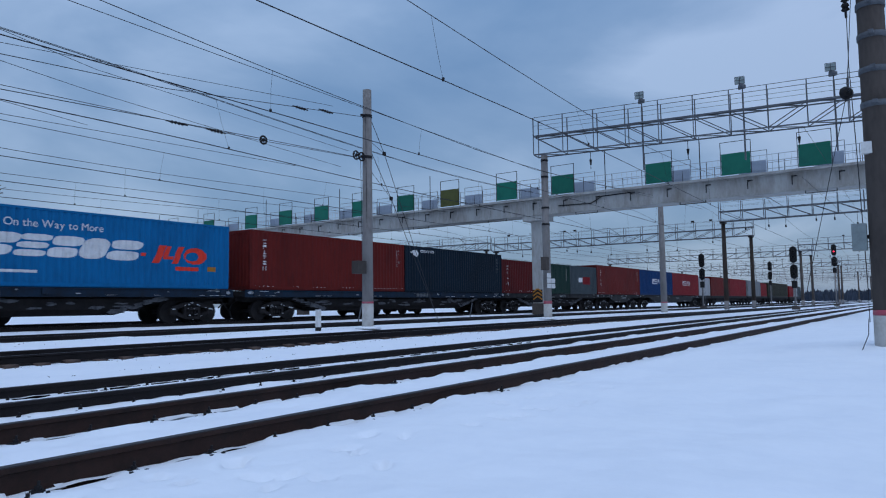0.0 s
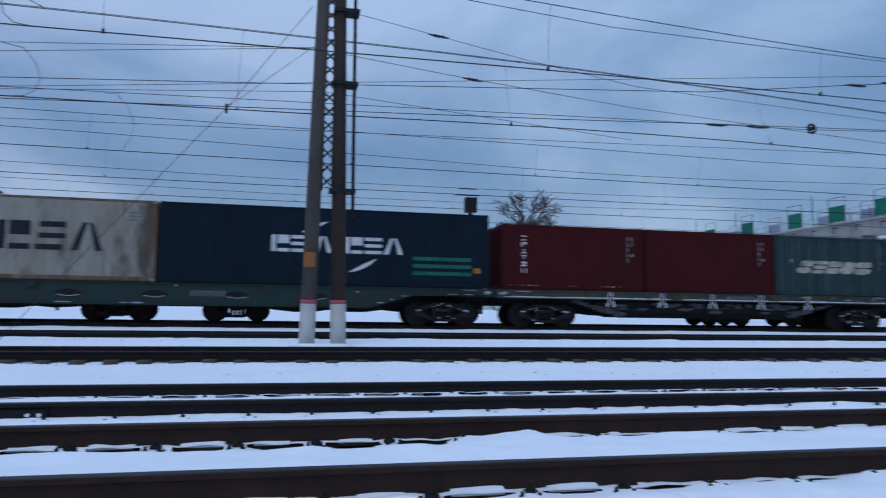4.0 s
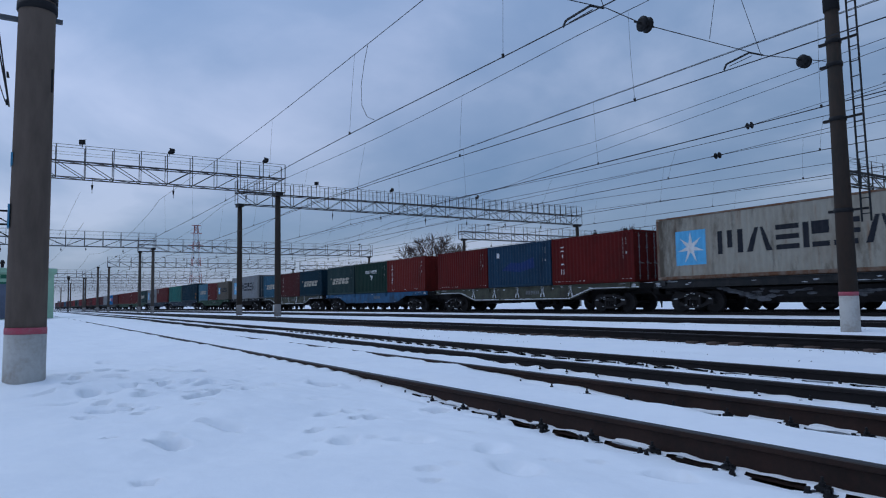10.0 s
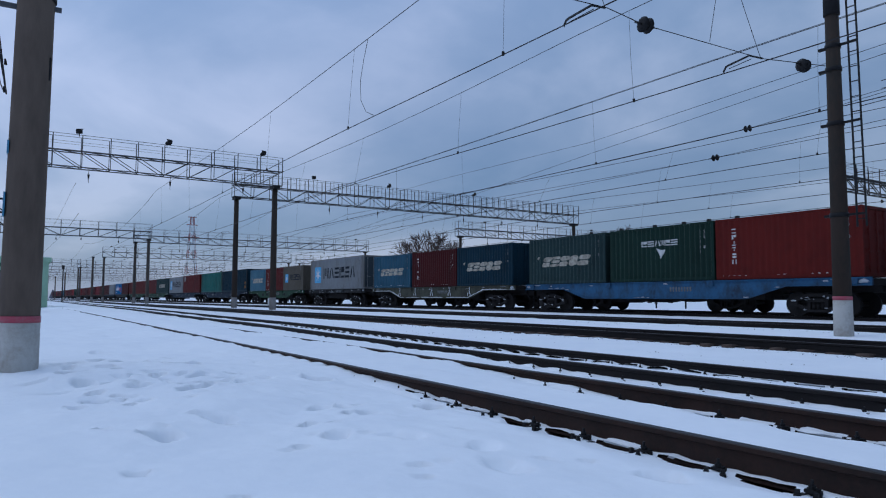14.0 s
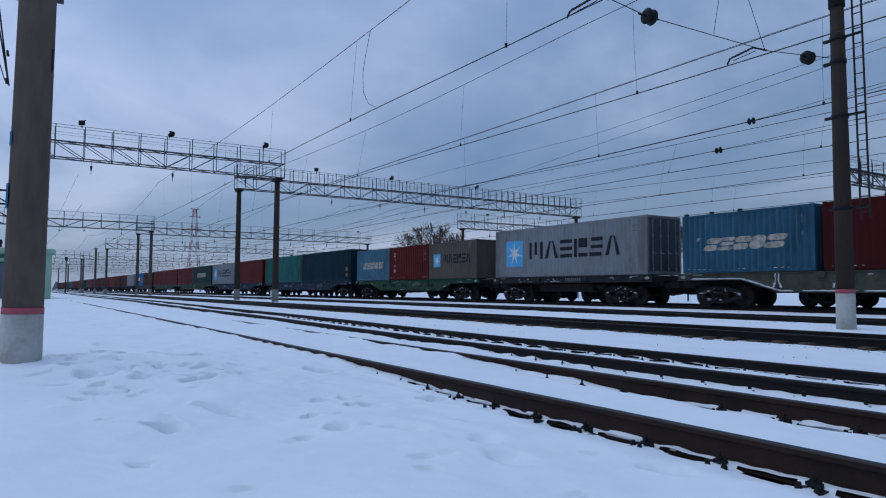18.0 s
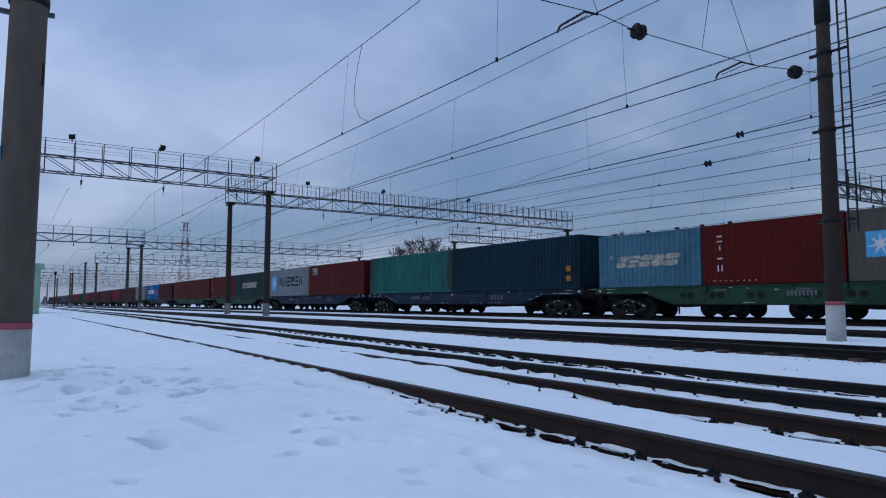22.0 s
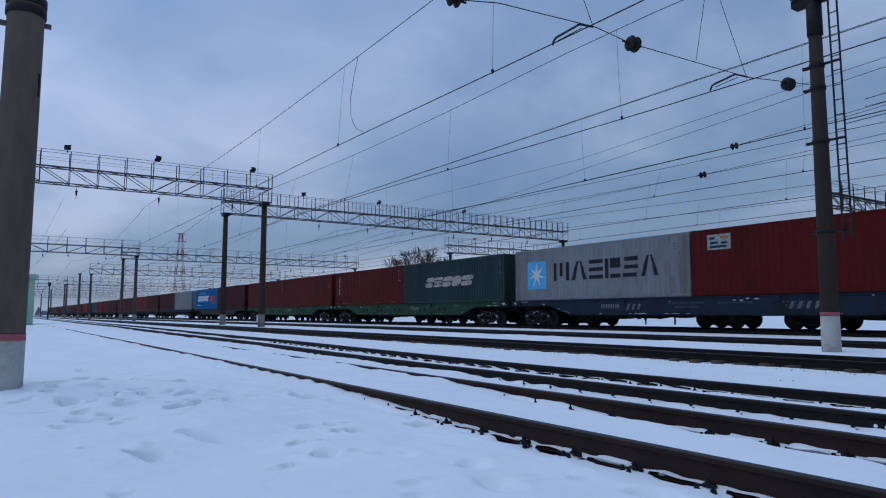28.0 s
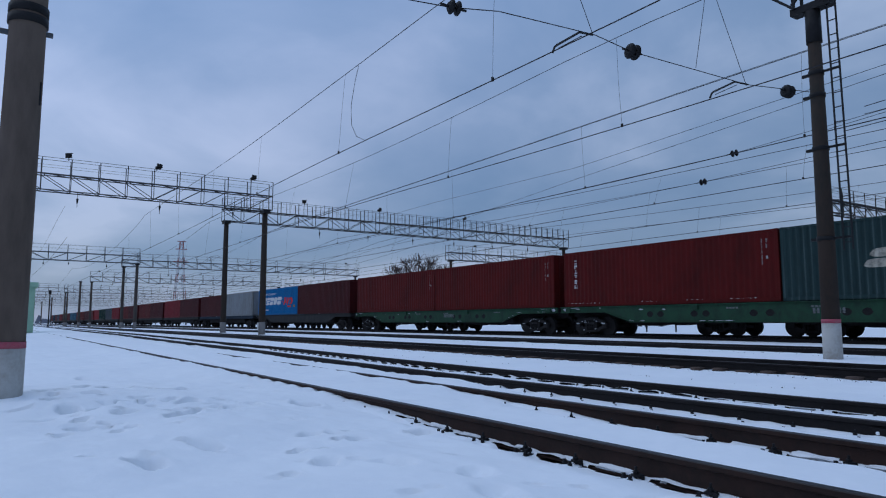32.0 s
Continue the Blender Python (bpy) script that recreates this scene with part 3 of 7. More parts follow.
def in_slot(x, y):
    """The open gaps beside the rail foot between two sleepers, where the bed shows through the snow."""
    u = abs((x - 0.18 + SLEEPER / 2) % SLEEPER - SLEEPER / 2)
    if u < 0.085:
        return False
    shape = min(1.0, (u - 0.07) / 0.12)
    for line, off, x0, x1, wide, key in ((LINE_A, 0.0, -6.4, 6.5, 0.012 + 0.030 * smooth(1.6, -0.4, x), 0.0), (LINE_A, GAUGE, -4.8, 9.0, 0.085 - 0.050 * smooth(0.5, 3, x), 3.0), (LINE_B, GAUGE, -28.0, 16.0, 0.04, 6.0)):
        d = along(line, x) + off - y
        if x0 < x < x1 and 0.078 < d < 0.30:
            v = noise.noise((x * 0.75, key, 9.0)) + 0.25 * noise.noise((x * 4.0, key, 2.0))
            width = wide * shape * (1.0 + 1.7 * v) if key < 5 else wide * shape * (1 + 0.5 * v)
            if d < 0.09 + width:
                return True
    return False


def make_ground():
    xs = steps(((-60, -24, 1.2), (-24, -12, 0.12), (-12, -10.5, 0.06), (-10.5, -3.5, 0.036), (-3.5, 6, 0.05), (6, 12, 0.10), (12, 20, 0.25), (20, 60, 1.2)), 2600)
    ys = steps(((-6, -0.5, 0.5), (-0.5, 0.4, 0.12), (0.4, 3.0, 0.034), (3.0, 3.34, 0.04), (3.34, 3.6, 0.0164), (3.6, 4.78, 0.06), (4.78, 5.12, 0.0172), (5.12, 6.1, 0.06), (6.1, 6.4, 0.03), (6.4, 7.6, 0.08),
                (7.6, 7.85, 0.0164), (7.85, 9, 0.1), (9, 12.3, 0.2), (12.3, 13, 0.05), (13, 20, 0.22), (20, 30, 0.4)), 2600)
    verts, faces = [], []
    bend = [along(LINE_B, x) - 6.33 if abs(x) < 25 else 0.5 for x in xs]
    for v in ys:
        follow = smooth(5.3, 6.2, v) * smooth(10.5, 8.2, v)
        for x, b in zip(xs, bend):
            y = v + b * follow
            far = smooth(60, 200, math.hypot(x, y))
            z = snow_height(x, y) * (1 - far) + (-0.10) * far
            verts.append((x, y, z))
    w = len(xs)
    for j in range(len(ys) - 1):
        slots = 3.2 < ys[j] < 8.2
        for i in range(w - 1):
            a = j * w + i
            if slots and -28 < xs[i] < 16:
                p, q = verts[a], verts[a + w + 1]
                if in_slot((p[0] + q[0]) / 2, (p[1] + q[1]) / 2):
                    continue
            faces.append((a, a + 1, a + w + 1, a + w))
    me = bpy.data.meshes.new("ground")
    me.from_pydata(verts, [], faces)
    me.polygons.foreach_set("use_smooth", [True] * len(faces))
    me.materials.append(SNOW)
    return tagged(new("ground", me), "trampled bluish snow cover between the tracks with footprints", "snow", kind="structure")


make_ground()

# ---- tracks ----
RAIL_SHAPE = ((-0.075, -0.18), (0.075, -0.18), (0.075, -0.168), (0.012, -0.150), (0.009, -0.045), (0.0365, -0.034), (0.0365, -0.006), (0.030, 0.0), (-0.030, 0.0), (-0.0365, -0.006),
              (-0.0365, -0.034), (-0.009, -0.045), (-0.012, -0.150), (-0.075, -0.168))


def rail_mesh(line, off, z, x0, x1):
    bm = bmesh.new()
    xs, x = [], x0
    while x < x1:
        xs.append(x)
        x += 1.0 if abs(x) < 40 else 4.0
    xs.append(x1)
    rings = []
    for x in xs:
        y = along(line, x) + off
        rings.append([bm.verts.new((x, y + u, z + v)) for u, v in RAIL_SHAPE])
    for a, b in zip(rings, rings[1:]):
        for k in range(len(RAIL_SHAPE)):
            j = (k + 1) % len(RAIL_SHAPE)
            bm.faces.new([a[k], b[k], b[j], a[j]]).material_index = 1 if k in (6, 7, 8) else 0
    bmesh.ops.recalc_face_normals(bm, faces=bm.faces)
    return bm


def sleeper_mesh():
    bm = box_bm(0, 0, 0, 0.25, 2.7, 0.16)
    bmesh.ops.bevel(bm, geom=bm.edges[:], offset=0.015, segments=1, affect="EDGES")
    me = bpy.data.meshes.new("sleeper")
    bm.to_mesh(me)
    bm.free()
    me.materials.append(WOOD)
    return me


def clip_mesh():
    """Rail fastening: ribbed base plate, clamp with a tall bolt and nut, two coach screws."""
    bm = bmesh.new()
    add_box(bm, 0, -0.02, 0.012, 0.17, 0.20, 0.022)
    add_box(bm, 0, 0.045, 0.035, 0.10, 0.03, 0.045)
    add_box(bm, 0.0, 0.022, 0.058, 0.075, 0.085, 0.020)
    add_tube(bm, (0, 0.01, 0.02), (0.007, 0.004, 0.128), 0.0115, seg=6)
    add_tube(bm, (0.002, 0.008, 0.068), (0.005, 0.006, 0.094), 0.024, seg=6)
    for x in (-0.058, 0.060):
        add_tube(bm, (x, -0.072, 0.02), (x + 0.003, -0.074, 0.046), 0.026, 0.022, seg=8)
        add_box(bm, x + 0.003, -0.074, 0.058, 0.026, 0.026, 0.028)
    bmesh.ops.scale(bm, vec=(0.78, 0.78, 0.80), verts=bm.verts)
    me = bpy.data.meshes.new("rail_clip")
    bm.to_mesh(me)
    bm.free()
    me.materials.append(IRON)
    return me


def foot_snow_bm(line, off, z, x0, x1, key):
    """A narrow ridge of snow that lies on the foot of a rail, with gaps."""
    bm = bmesh.new()
    prev, x = None, x0
    while x < x1:
        u = abs((x - 0.18 + SLEEPER / 2) % SLEEPER - SLEEPER / 2)
        t = 0.008 + 0.016 * noise.noise((x * 1.3, key, 0.5)) + 0.008 * noise.noise((x * 7.0, key, 4.5)) - 0.05 * math.exp(-(u / 0.06) ** 2)
        ring = None
        if t > 0.004:
            y = along(line, x) + off
            ring = [bm.verts.new((x, y + a, z + b)) for a, b in ((-0.066, -0.168), (-0.056, -0.164 + 0.5 * t), (-0.034, -0.157 + t), (-0.011, -0.150 + 1.4 * t))]
            if prev:
                for k in range(3):
                    bm.faces.new([prev[k], ring[k], ring[k + 1], prev[k + 1]]).smooth = True
        prev = ring
        x += 0.05
    return bm


def make_tracks():
    sleeper, clip = sleeper_mesh(), clip_mesh()
    words = {"A": "rusty siding track half buried in snow", "B": "rusty running track in snow with open fastenings", "C": "main track with dark rails and tarred sleeper ends",
             "D": "main track with dark rails in low snow", "T": "track with polished dark rails under the container train"}
    for tag, line, z0, z1 in TRACKS:
        t = thing("railway_track", Matrix.Identity(4), words[tag], "railway track", "yard tracks", "structure")
        for k, z in ((0, z0), (1, z1)):
            part("rail", rail_mesh(line, GAUGE * k, z, -420, 420), RAIL_NEAR if tag == "A" else RAIL, t).data.materials.append(RAIL_TOP)
        bed = bmesh.new()
        for x in range(-30, 30):
            a, b = along(line, x), along(line, x + 1)
            bed.faces.new([bed.verts.new((x, a - 0.36, z0 - 0.235)), bed.verts.new((x + 1, b - 0.36, z0 - 0.235)), bed.verts.new((x + 1, b + 2.4, z0 - 0.235)), bed.verts.new((x, a + 2.4, z0 - 0.235))])
        part("ballast_bed", bed, BALLAST, t)
        if tag in "AB":
            for k, z in ((0, z0), (1, z1)):
                tagged(part("foot_snow", foot_snow_bm(line, GAUGE * k, z, -14, 12, k + ord(tag)), SNOW, t, "thin snow lying on the rail foot"), kind="stuff")
        lo, hi = (-14, 10) if tag in "AB" else (-40, 45)
        n0, n1 = round(lo / SLEEPER), round(hi / SLEEPER)
        for n in range(n0, n1):
            x = n * SLEEPER + 0.18
            y = along(line, x)
            part("sleeper", sleeper, WOOD, t, m=pose(x, y + GAUGE / 2 + (0.36 if tag == "C" else 0), z0 - 0.265 + (0.040 + rng.uniform(-0.02, 0.012) if tag == "C" else 0), 0, 0, 0))
            if tag in "AB" and -9 < x < 7:
                for off, z, flip in ((-0.135, z0, 0), (GAUGE - 0.135, z1, 0)) + (((0.135, z0, 180),) if tag == "B" else ()):
                    part("rail_clip", clip, IRON, t, m=pose(x, y + off, z - 0.182, 0, 0, flip + rng.uniform(-25, 25)))


def make_grit():
    """Crumbs of ballast and wood that lie on the snow beside the tracks."""
    rr = random.Random(77)
    bm = bmesh.new()
    for k in range(1500):
        x = rr.uniform(-26, 22)
        y = rr.choice((12.62, 12.55, 12.5, 12.4, 12.3, 12.1, 17.4, 17.3, 17.2, 16.9, 7.3, 9.9)) + rr.gauss(0, 0.13)
        s = rr.uniform(0.003, 0.008) * (1.0 if y < 8 else 1.5)
        z = snow_height(x, y)
        m = pose(x, y, z + s * 0.3, rr.uniform(0, 60), rr.uniform(0, 60), rr.uniform(0, 360))
        add_box(bm, 0, 0, 0, s * rr.uniform(1.0, 2.6), s, s * rr.uniform(0.6, 1.0), m)
    tagged(part("grit", bm, WOOD), "brown crumbs of ballast and wood on the snow", "grit", kind="stuff")


def make_joint():
    """Bolted rail joint on the second track, its bolt holes plugged with snow."""
    j = thing("rail_joint", pose(-2.5, along(LINE_B, -2.5), 0.0), "rusty fishplate with snow-plugged bolts on the rail", "rail joint")
    part("fishplate", box_bm(0, -0.026, -0.10, 1.0, 0.022, 0.085), RAIL, j)
    for x in (-0.436, -0.348, -0.245, -0.071, 0.08, 0.356, 0.446):
        part("bolt", tube_bm((x, -0.046, -0.10), (x, -0.036, -0.10), 0.016, seg=8), SNOW, j, "bolt hole filled with snow")


make_tracks()
make_grit()
make_joint()


# ---- the container train ----
SIDE_Y, HALF = 25.79, 1.219
MID_Y = SIDE_Y + HALF
RAIL_Z, DECK = 0.17, 1.65
MESHES = {}


def shared(key, make, material=None):
    """One mesh for all things of a kind."""
    if key not in MESHES:
        bm = make()
        me = bpy.data.meshes.new(key.split("|")[0])
        bm.to_mesh(me)
        bm.free()
        if material:
            me.materials.append(material)
        MESHES[key] = me
    return MESHES[key]


def corrugated(length, height, pitch, depth, wide):
    """A ribbed steel sheet in the xz plane; ribs go outward to -y."""
    bm = bmesh.new()
    n = max(1, round(length / pitch))
    p = length / n
    prof = []
    for k in range(n):
        x = k * p
        prof += [(x, 0.0), (x + p * wide, 0.0), (x + p * (wide + 0.22), depth), (x + p * 0.78, depth)]
    prof.append((length, 0.0))
    lo = [bm.verts.new((x - length / 2, d, 0)) for x, d in prof]
    hi = [bm.verts.new((x - length / 2, d, height)) for x, d in prof]
    for k in range(len(prof) - 1):
        bm.faces.new([lo[k], lo[k + 1], hi[k + 1], hi[k]])
    return bm


def frame_bm(L, h):
    bm = bmesh.new()
    for sx in (-1, 1):
        for sy in (-1, 1):
            add_box(bm, sx * (L / 2 - 0.06), sy * (HALF - 0.06), h / 2, 0.12, 0.12, h - 0.2)
        add_box(bm, sx * (L / 2 - 0.05), 0, 0.09, 0.10, 2 * HALF - 0.26, 0.15)
        add_box(bm, sx * (L / 2 - 0.05), 0, h - 0.07, 0.10, 2 * HALF - 0.26, 0.12)
    for sy in (-1, 1):
        add_box(bm, 0, sy * (HALF - 0.035), 0.085, L - 0.26, 0.06, 0.15)
        add_box(bm, 0, sy * (HALF - 0.035), h - 0.05, L - 0.26, 0.06, 0.08)
    return bm


def flat_roof_bm(L, h):
    bm = bmesh.new()
    n = max(4, round(L / 0.8))
    for k in range(n):
        x = -L / 2 + 0.1 + (L - 0.2) * (k + 0.5) / n
        add_box(bm, x, 0, h - 0.035, (L - 0.2) / n * 0.72, 2 * HALF - 0.16, 0.026)
    add_box(bm, 0, 0, h - 0.055, L - 0.2, 2 * HALF - 0.14, 0.02)
    return bm


def snow_bits_bm(L, seed):
    """Little wedges of snow in the hollow of each rib, on the bottom rail."""
    rr = random.Random(40 + seed)
    bm = bmesh.new()
    n = round((L - 0.24) / 0.278)
    p = (L - 0.24) / n
    for k in range(n):
        if noise.noise((k * 0.23, seed * 7.0, 0.0)) < 0.0:
            continue
        x = -L / 2 + 0.12 + p * (k + 0.65)
        hh = rr.uniform(0.006, 0.020)
        add_box(bm, x + rr.uniform(-0.02, 0.02), -HALF + 0.012, 0.16 + hh / 2, rr.uniform(0.03, 0.09), 0.03, hh)
    return bm


def snow_sheet_bm(L, h):
    bm = bmesh.new()
    n = 16
    rows = []
    for k in range(n + 1):
        x = -L / 2 + 0.08 + (L - 0.16) * k / n
        t = 0.02 + 0.07 * abs(noise.noise((x * 0.9, 3.0, L))) * smooth(0, 0.2, k / n) * smooth(1, 0.8, k / n)
        rows.append([bm.verts.new((x, y, h - 0.02 + z)) for y, z in ((-HALF + 0.10, 0), (-HALF + 0.16, t), (HALF - 0.16, t), (HALF - 0.10, 0))])
    for a, b in zip(rows, rows[1:]):
        for k in range(3):
            bm.faces.new([a[k], b[k], b[k + 1], a[k + 1]])
    return bm


def casting_bm():
    bm = box_bm(0, 0, 0, 0.178, 0.162, 0.118)
    bmesh.ops.bevel(bm, geom=bm.edges[:], offset=0.012, segments=1, affect="EDGES")
    return bm


def door_bm(h):
    bm = bmesh.new()
    add_box(bm, 0, 0, h / 2, 0.05, 1.07, h - 0.30)
    for k in range(4):
        add_box(bm, 0.03, 0, 0.35 + (h - 0.7) * k / 3, 0.02, 0.94, 0.16)
    return bm


def lock_bm(h):
    bm = bmesh.new()
    add_tube(bm, (0, 0, 0.12), (0, 0, h - 0.12), 0.018, seg=6)
    for z in (0.3, h * 0.38, h * 0.66, h - 0.3):
        add_box(bm, 0, 0, z, 0.05, 0.09, 0.06)
    add_box(bm, 0.02, 0.12, h * 0.36, 0.02, 0.34, 0.03)
    return bm


RIB = {"length": 12.19, "deep": 0.02}


def rib_line(x):
    """How deep the side sheet lies at x, and where its folds are."""
    length = RIB["length"] - 0.24
    p = length / round(length / 0.278)
    u = ((x + length / 2) % p) / p
    if abs(x) > length / 2 or u < 0.30:
        return 0.0
    return RIB["deep"] * (min(1.0, (u - 0.30) / 0.22) if u < 0.78 else (1.0 - u) / 0.22)


def cut(pts, x, keep_right):
    """The part of an outline on one side of an upright line."""
    out = []
    for (x0, z0), (x1, z1) in zip(pts, pts[1:] + pts[:1]):
        in0, in1 = ((x0 >= x) if keep_right else (x0 <= x)), ((x1 >= x) if keep_right else (x1 <= x))
        if in0:
            out.append((x0, z0))
        if in0 != in1:
            out.append((x, z0 + (z1 - z0) * (x - x0) / (x1 - x0)))
    return out


def add_paint(bm, pts, lift=0.006):
    """Paint of that outline on the near side, folded along the ribs."""
    length = RIB["length"] - 0.24
    p = length / round(length / 0.278)
    lo, hi = min(x for x, z in pts), max(x for x, z in pts)
    folds = [lo]
    k = math.floor((lo + length / 2) / p)
    while k * p - length / 2 < hi:
        folds += [f for f in (k * p - length / 2 + p * v for v in (0.0, 0.30, 0.52, 0.78)) if lo + 0.001 < f < hi - 0.001]
        k += 1
    folds.append(hi)
    for a, b in zip(folds, folds[1:]):
        q = cut(cut(list(pts), a, True), b, False)
        if len(q) < 3:
            continue
        f = bm.faces.new([bm.verts.new((x, -HALF + 0.008 - lift + rib_line(min(max(x, a + 1e-5), b - 1e-5)), z)) for x, z in q])
        f.normal_update()
        if f.normal.y > 0:
            f.normal_flip()


def plate(parent, name, material, pts, label="", lift=0.006):
    """A painted mark on the near side, from its outline in x and z."""
    bm = bmesh.new()
    add_paint(bm, pts, lift)
    return part(name, bm, material, parent, label)


def rect(parent, name, material, x0, z0, x1, z1, slant=0.0, label="", lift=0.006):
    return plate(parent, name, material, [(x0, z0), (x1, z0), (x1 + slant, z1), (x0 + slant, z1)], label, lift)


# plain shapes that stand in for the characters of a mark, in a cell one wide and one high
UPRIGHTS = ([(0, 0), (0.2, 0), (0.2, 1), (0, 1)], [(0.4, 0.25), (0.6, 0.25), (0.6, 1), (0.4, 1)], [(0.8, 0), (1, 0), (1, 1), (0.8, 1)])
WEDGES = ([(0, 0), (0.24, 0), (0.50, 1), (0.34, 1)], [(0.76, 0), (1, 0), (0.66, 1), (0.54, 1)])
BARS = ([(0, 0), (1, 0), (1, 0.2), (0, 0.2)], [(0, 0.4), (1, 0.4), (1, 0.6), (0, 0.6)], [(0, 0.8), (1, 0.8), (1, 1), (0, 1)])
POST_BLOCK = ([(0, 0), (0.24, 0), (0.24, 1), (0, 1)], [(0.34, 0.50), (1, 0.50), (1, 1), (0.34, 1)], [(0.34, 0), (1, 0), (1, 0.20), (0.34, 0.20)])
STEPS = ([(0, 0), (0.9, 0), (0.9, 0.2), (0, 0.2)], [(0.08, 0.41), (1, 0.41), (1, 0.59), (0.08, 0.59)], [(0.1, 0.8), (1, 0.8), (1, 1), (0.1, 1)])


def shapes(parent, material, x0, x1, z0, z1, cells, widths, gap=0.12, slant=0.0):
    """A row of plain shapes, each one a part."""
    total = sum(widths) + gap * (len(widths) - 1)
    k = (x1 - x0) / total
    x = x0
    for cell, w in zip(cells, widths):
        for pts in cell:
            plate(parent, "lettering_shape", material, [(x + u * w * k + slant * v, z0 + v * (z1 - z0)) for u, v in pts])
        x += (w + gap) * k


def lump(x0, z0, x1, z1, power=3.2, n=20):
    """A rounded block as an outline."""
    out = []
    for k in range(n):
        a = 2 * math.pi * k / n
        c, d = math.cos(a), math.sin(a)
        out.append(((x0 + x1) / 2 + (x1 - x0) / 2 * math.copysign(abs(c) ** (2 / power), c), (z0 + z1) / 2 + (z1 - z0) / 2 * math.copysign(abs(d) ** (2 / power), d)))
    return out


FAT = ((lump(0.0, 0.0, 0.95, 0.46), lump(0.05, 0.53, 1.05, 1.0)),
       (lump(0.0, 0.0, 1.0, 0.29), lump(0.0, 0.36, 1.0, 0.64), lump(0.0, 0.71, 1.0, 1.0)),
       (lump(0.0, 0.0, 1.0, 0.47), lump(0.0, 0.54, 1.05, 1.0)),
       (lump(0.0, 0.0, 1.0, 1.0, 2.8),),
       (lump(0.0, 0.0, 1.05, 0.47), lump(0.0, 0.54, 1.05, 1.0)))


def fat_shapes(parent, material, x0, x1, z0, z1, slant):
    """Five fat rounded slanted shapes in a row."""
    shapes(parent, material, x0, x1 - slant, z0, z1, FAT, (1, 1, 1, 1, 1.15), 0.03, slant)


def blocks(parent, material, x0, x1, z0, z1, widths, slant=0.0, gap=0.12):
    """A word as a row of plain shapes of those widths."""
    kinds = (POST_BLOCK, BARS, WEDGES, UPRIGHTS)
    shapes(parent, material, x0, x1, z0, z1, [kinds[k % 4] for k in range(len(widths))], widths, gap, slant)


def star_panel(parent, x, z, s):
    """A sky-blue square with a white seven-pointed star."""
    rect(parent, "emblem_panel", SKY_LET, x, z, x + s, z + s * 0.96)
    c = [(x + s / 2 + s * r * math.cos(a), z + s * 0.48 + s * r * math.sin(a)) for a, r in ((math.pi / 2 + math.pi * k / 7, 0.45 if k % 2 == 0 else 0.13) for k in range(14))]
    bm = bmesh.new()
    for k in range(0, 14, 2):
        add_paint(bm, [(x + s / 2, z + s * 0.48), c[k - 1], c[k], c[k + 1]], 0.010)
    part("emblem_star", bm, WHITE_LET, parent)


def arc_mark(parent, cx, cz, r, a0, a1, w, material):
    bm = bmesh.new()
    n = 12
    ring = []
    for k in range(n + 1):
        a = radians(a0 + (a1 - a0) * k / n)
        t = w * math.sin(math.pi * (k + 0.4) / (n + 0.8))
        ring.append(((cx + (r - t) * 1.6 * math.cos(a), cz + (r - t) * math.sin(a)), (cx + r * 1.6 * math.cos(a), cz + r * math.sin(a))))
    for (a, b), (c, d) in zip(ring, ring[1:]):
        add_paint(bm, [a, c, d, b])
    part("swoosh", bm, material, parent)


def words(parent, text, x, z, size, material):
    """Lettering, each letter a part."""
    for ch in text:
        if ch == " ":
            x += size * 0.27
            continue
        cu = bpy.data.curves.new("letter", "FONT")
        cu.body, cu.size = ch, size
        tmp = new("letter_curve", cu)
        dg = bpy.context.evaluated_depsgraph_get()
        me = bpy.data.meshes.new_from_object(tmp.evaluated_get(dg))
        bpy.data.objects.remove(tmp)
        me.materials.clear()
        me.materials.append(material)
        xs = [v.co.x for v in me.vertices]
        ob = part("letter", me, material, parent)
        ob.matrix_basis = pose(x - min(xs), -HALF - 0.012, z, 90, 0, 0)
        x += max(xs) - min(xs) + size * 0.085


def id_marks(c, L, h, material=None):
    """The small code lines near the right end, as bars."""
    m = material or LET_DIM
    x = L / 2 - 0.72
    for k in range(5):
        rect(c, "code_bar", m, x, h - 0.52 - 0.22 * k, x + 0.032, h - 0.36 - 0.22 * k)
    for k in range(2):
        rect(c, "code_bar", m, x + 0.2, h - 0.52 - 0.22 * k, x + 0.232, h - 0.36 - 0.22 * k)
    rect(c, "code_bar", m, x + 0.18, h - 1.18, x + 0.26, h - 1.06)


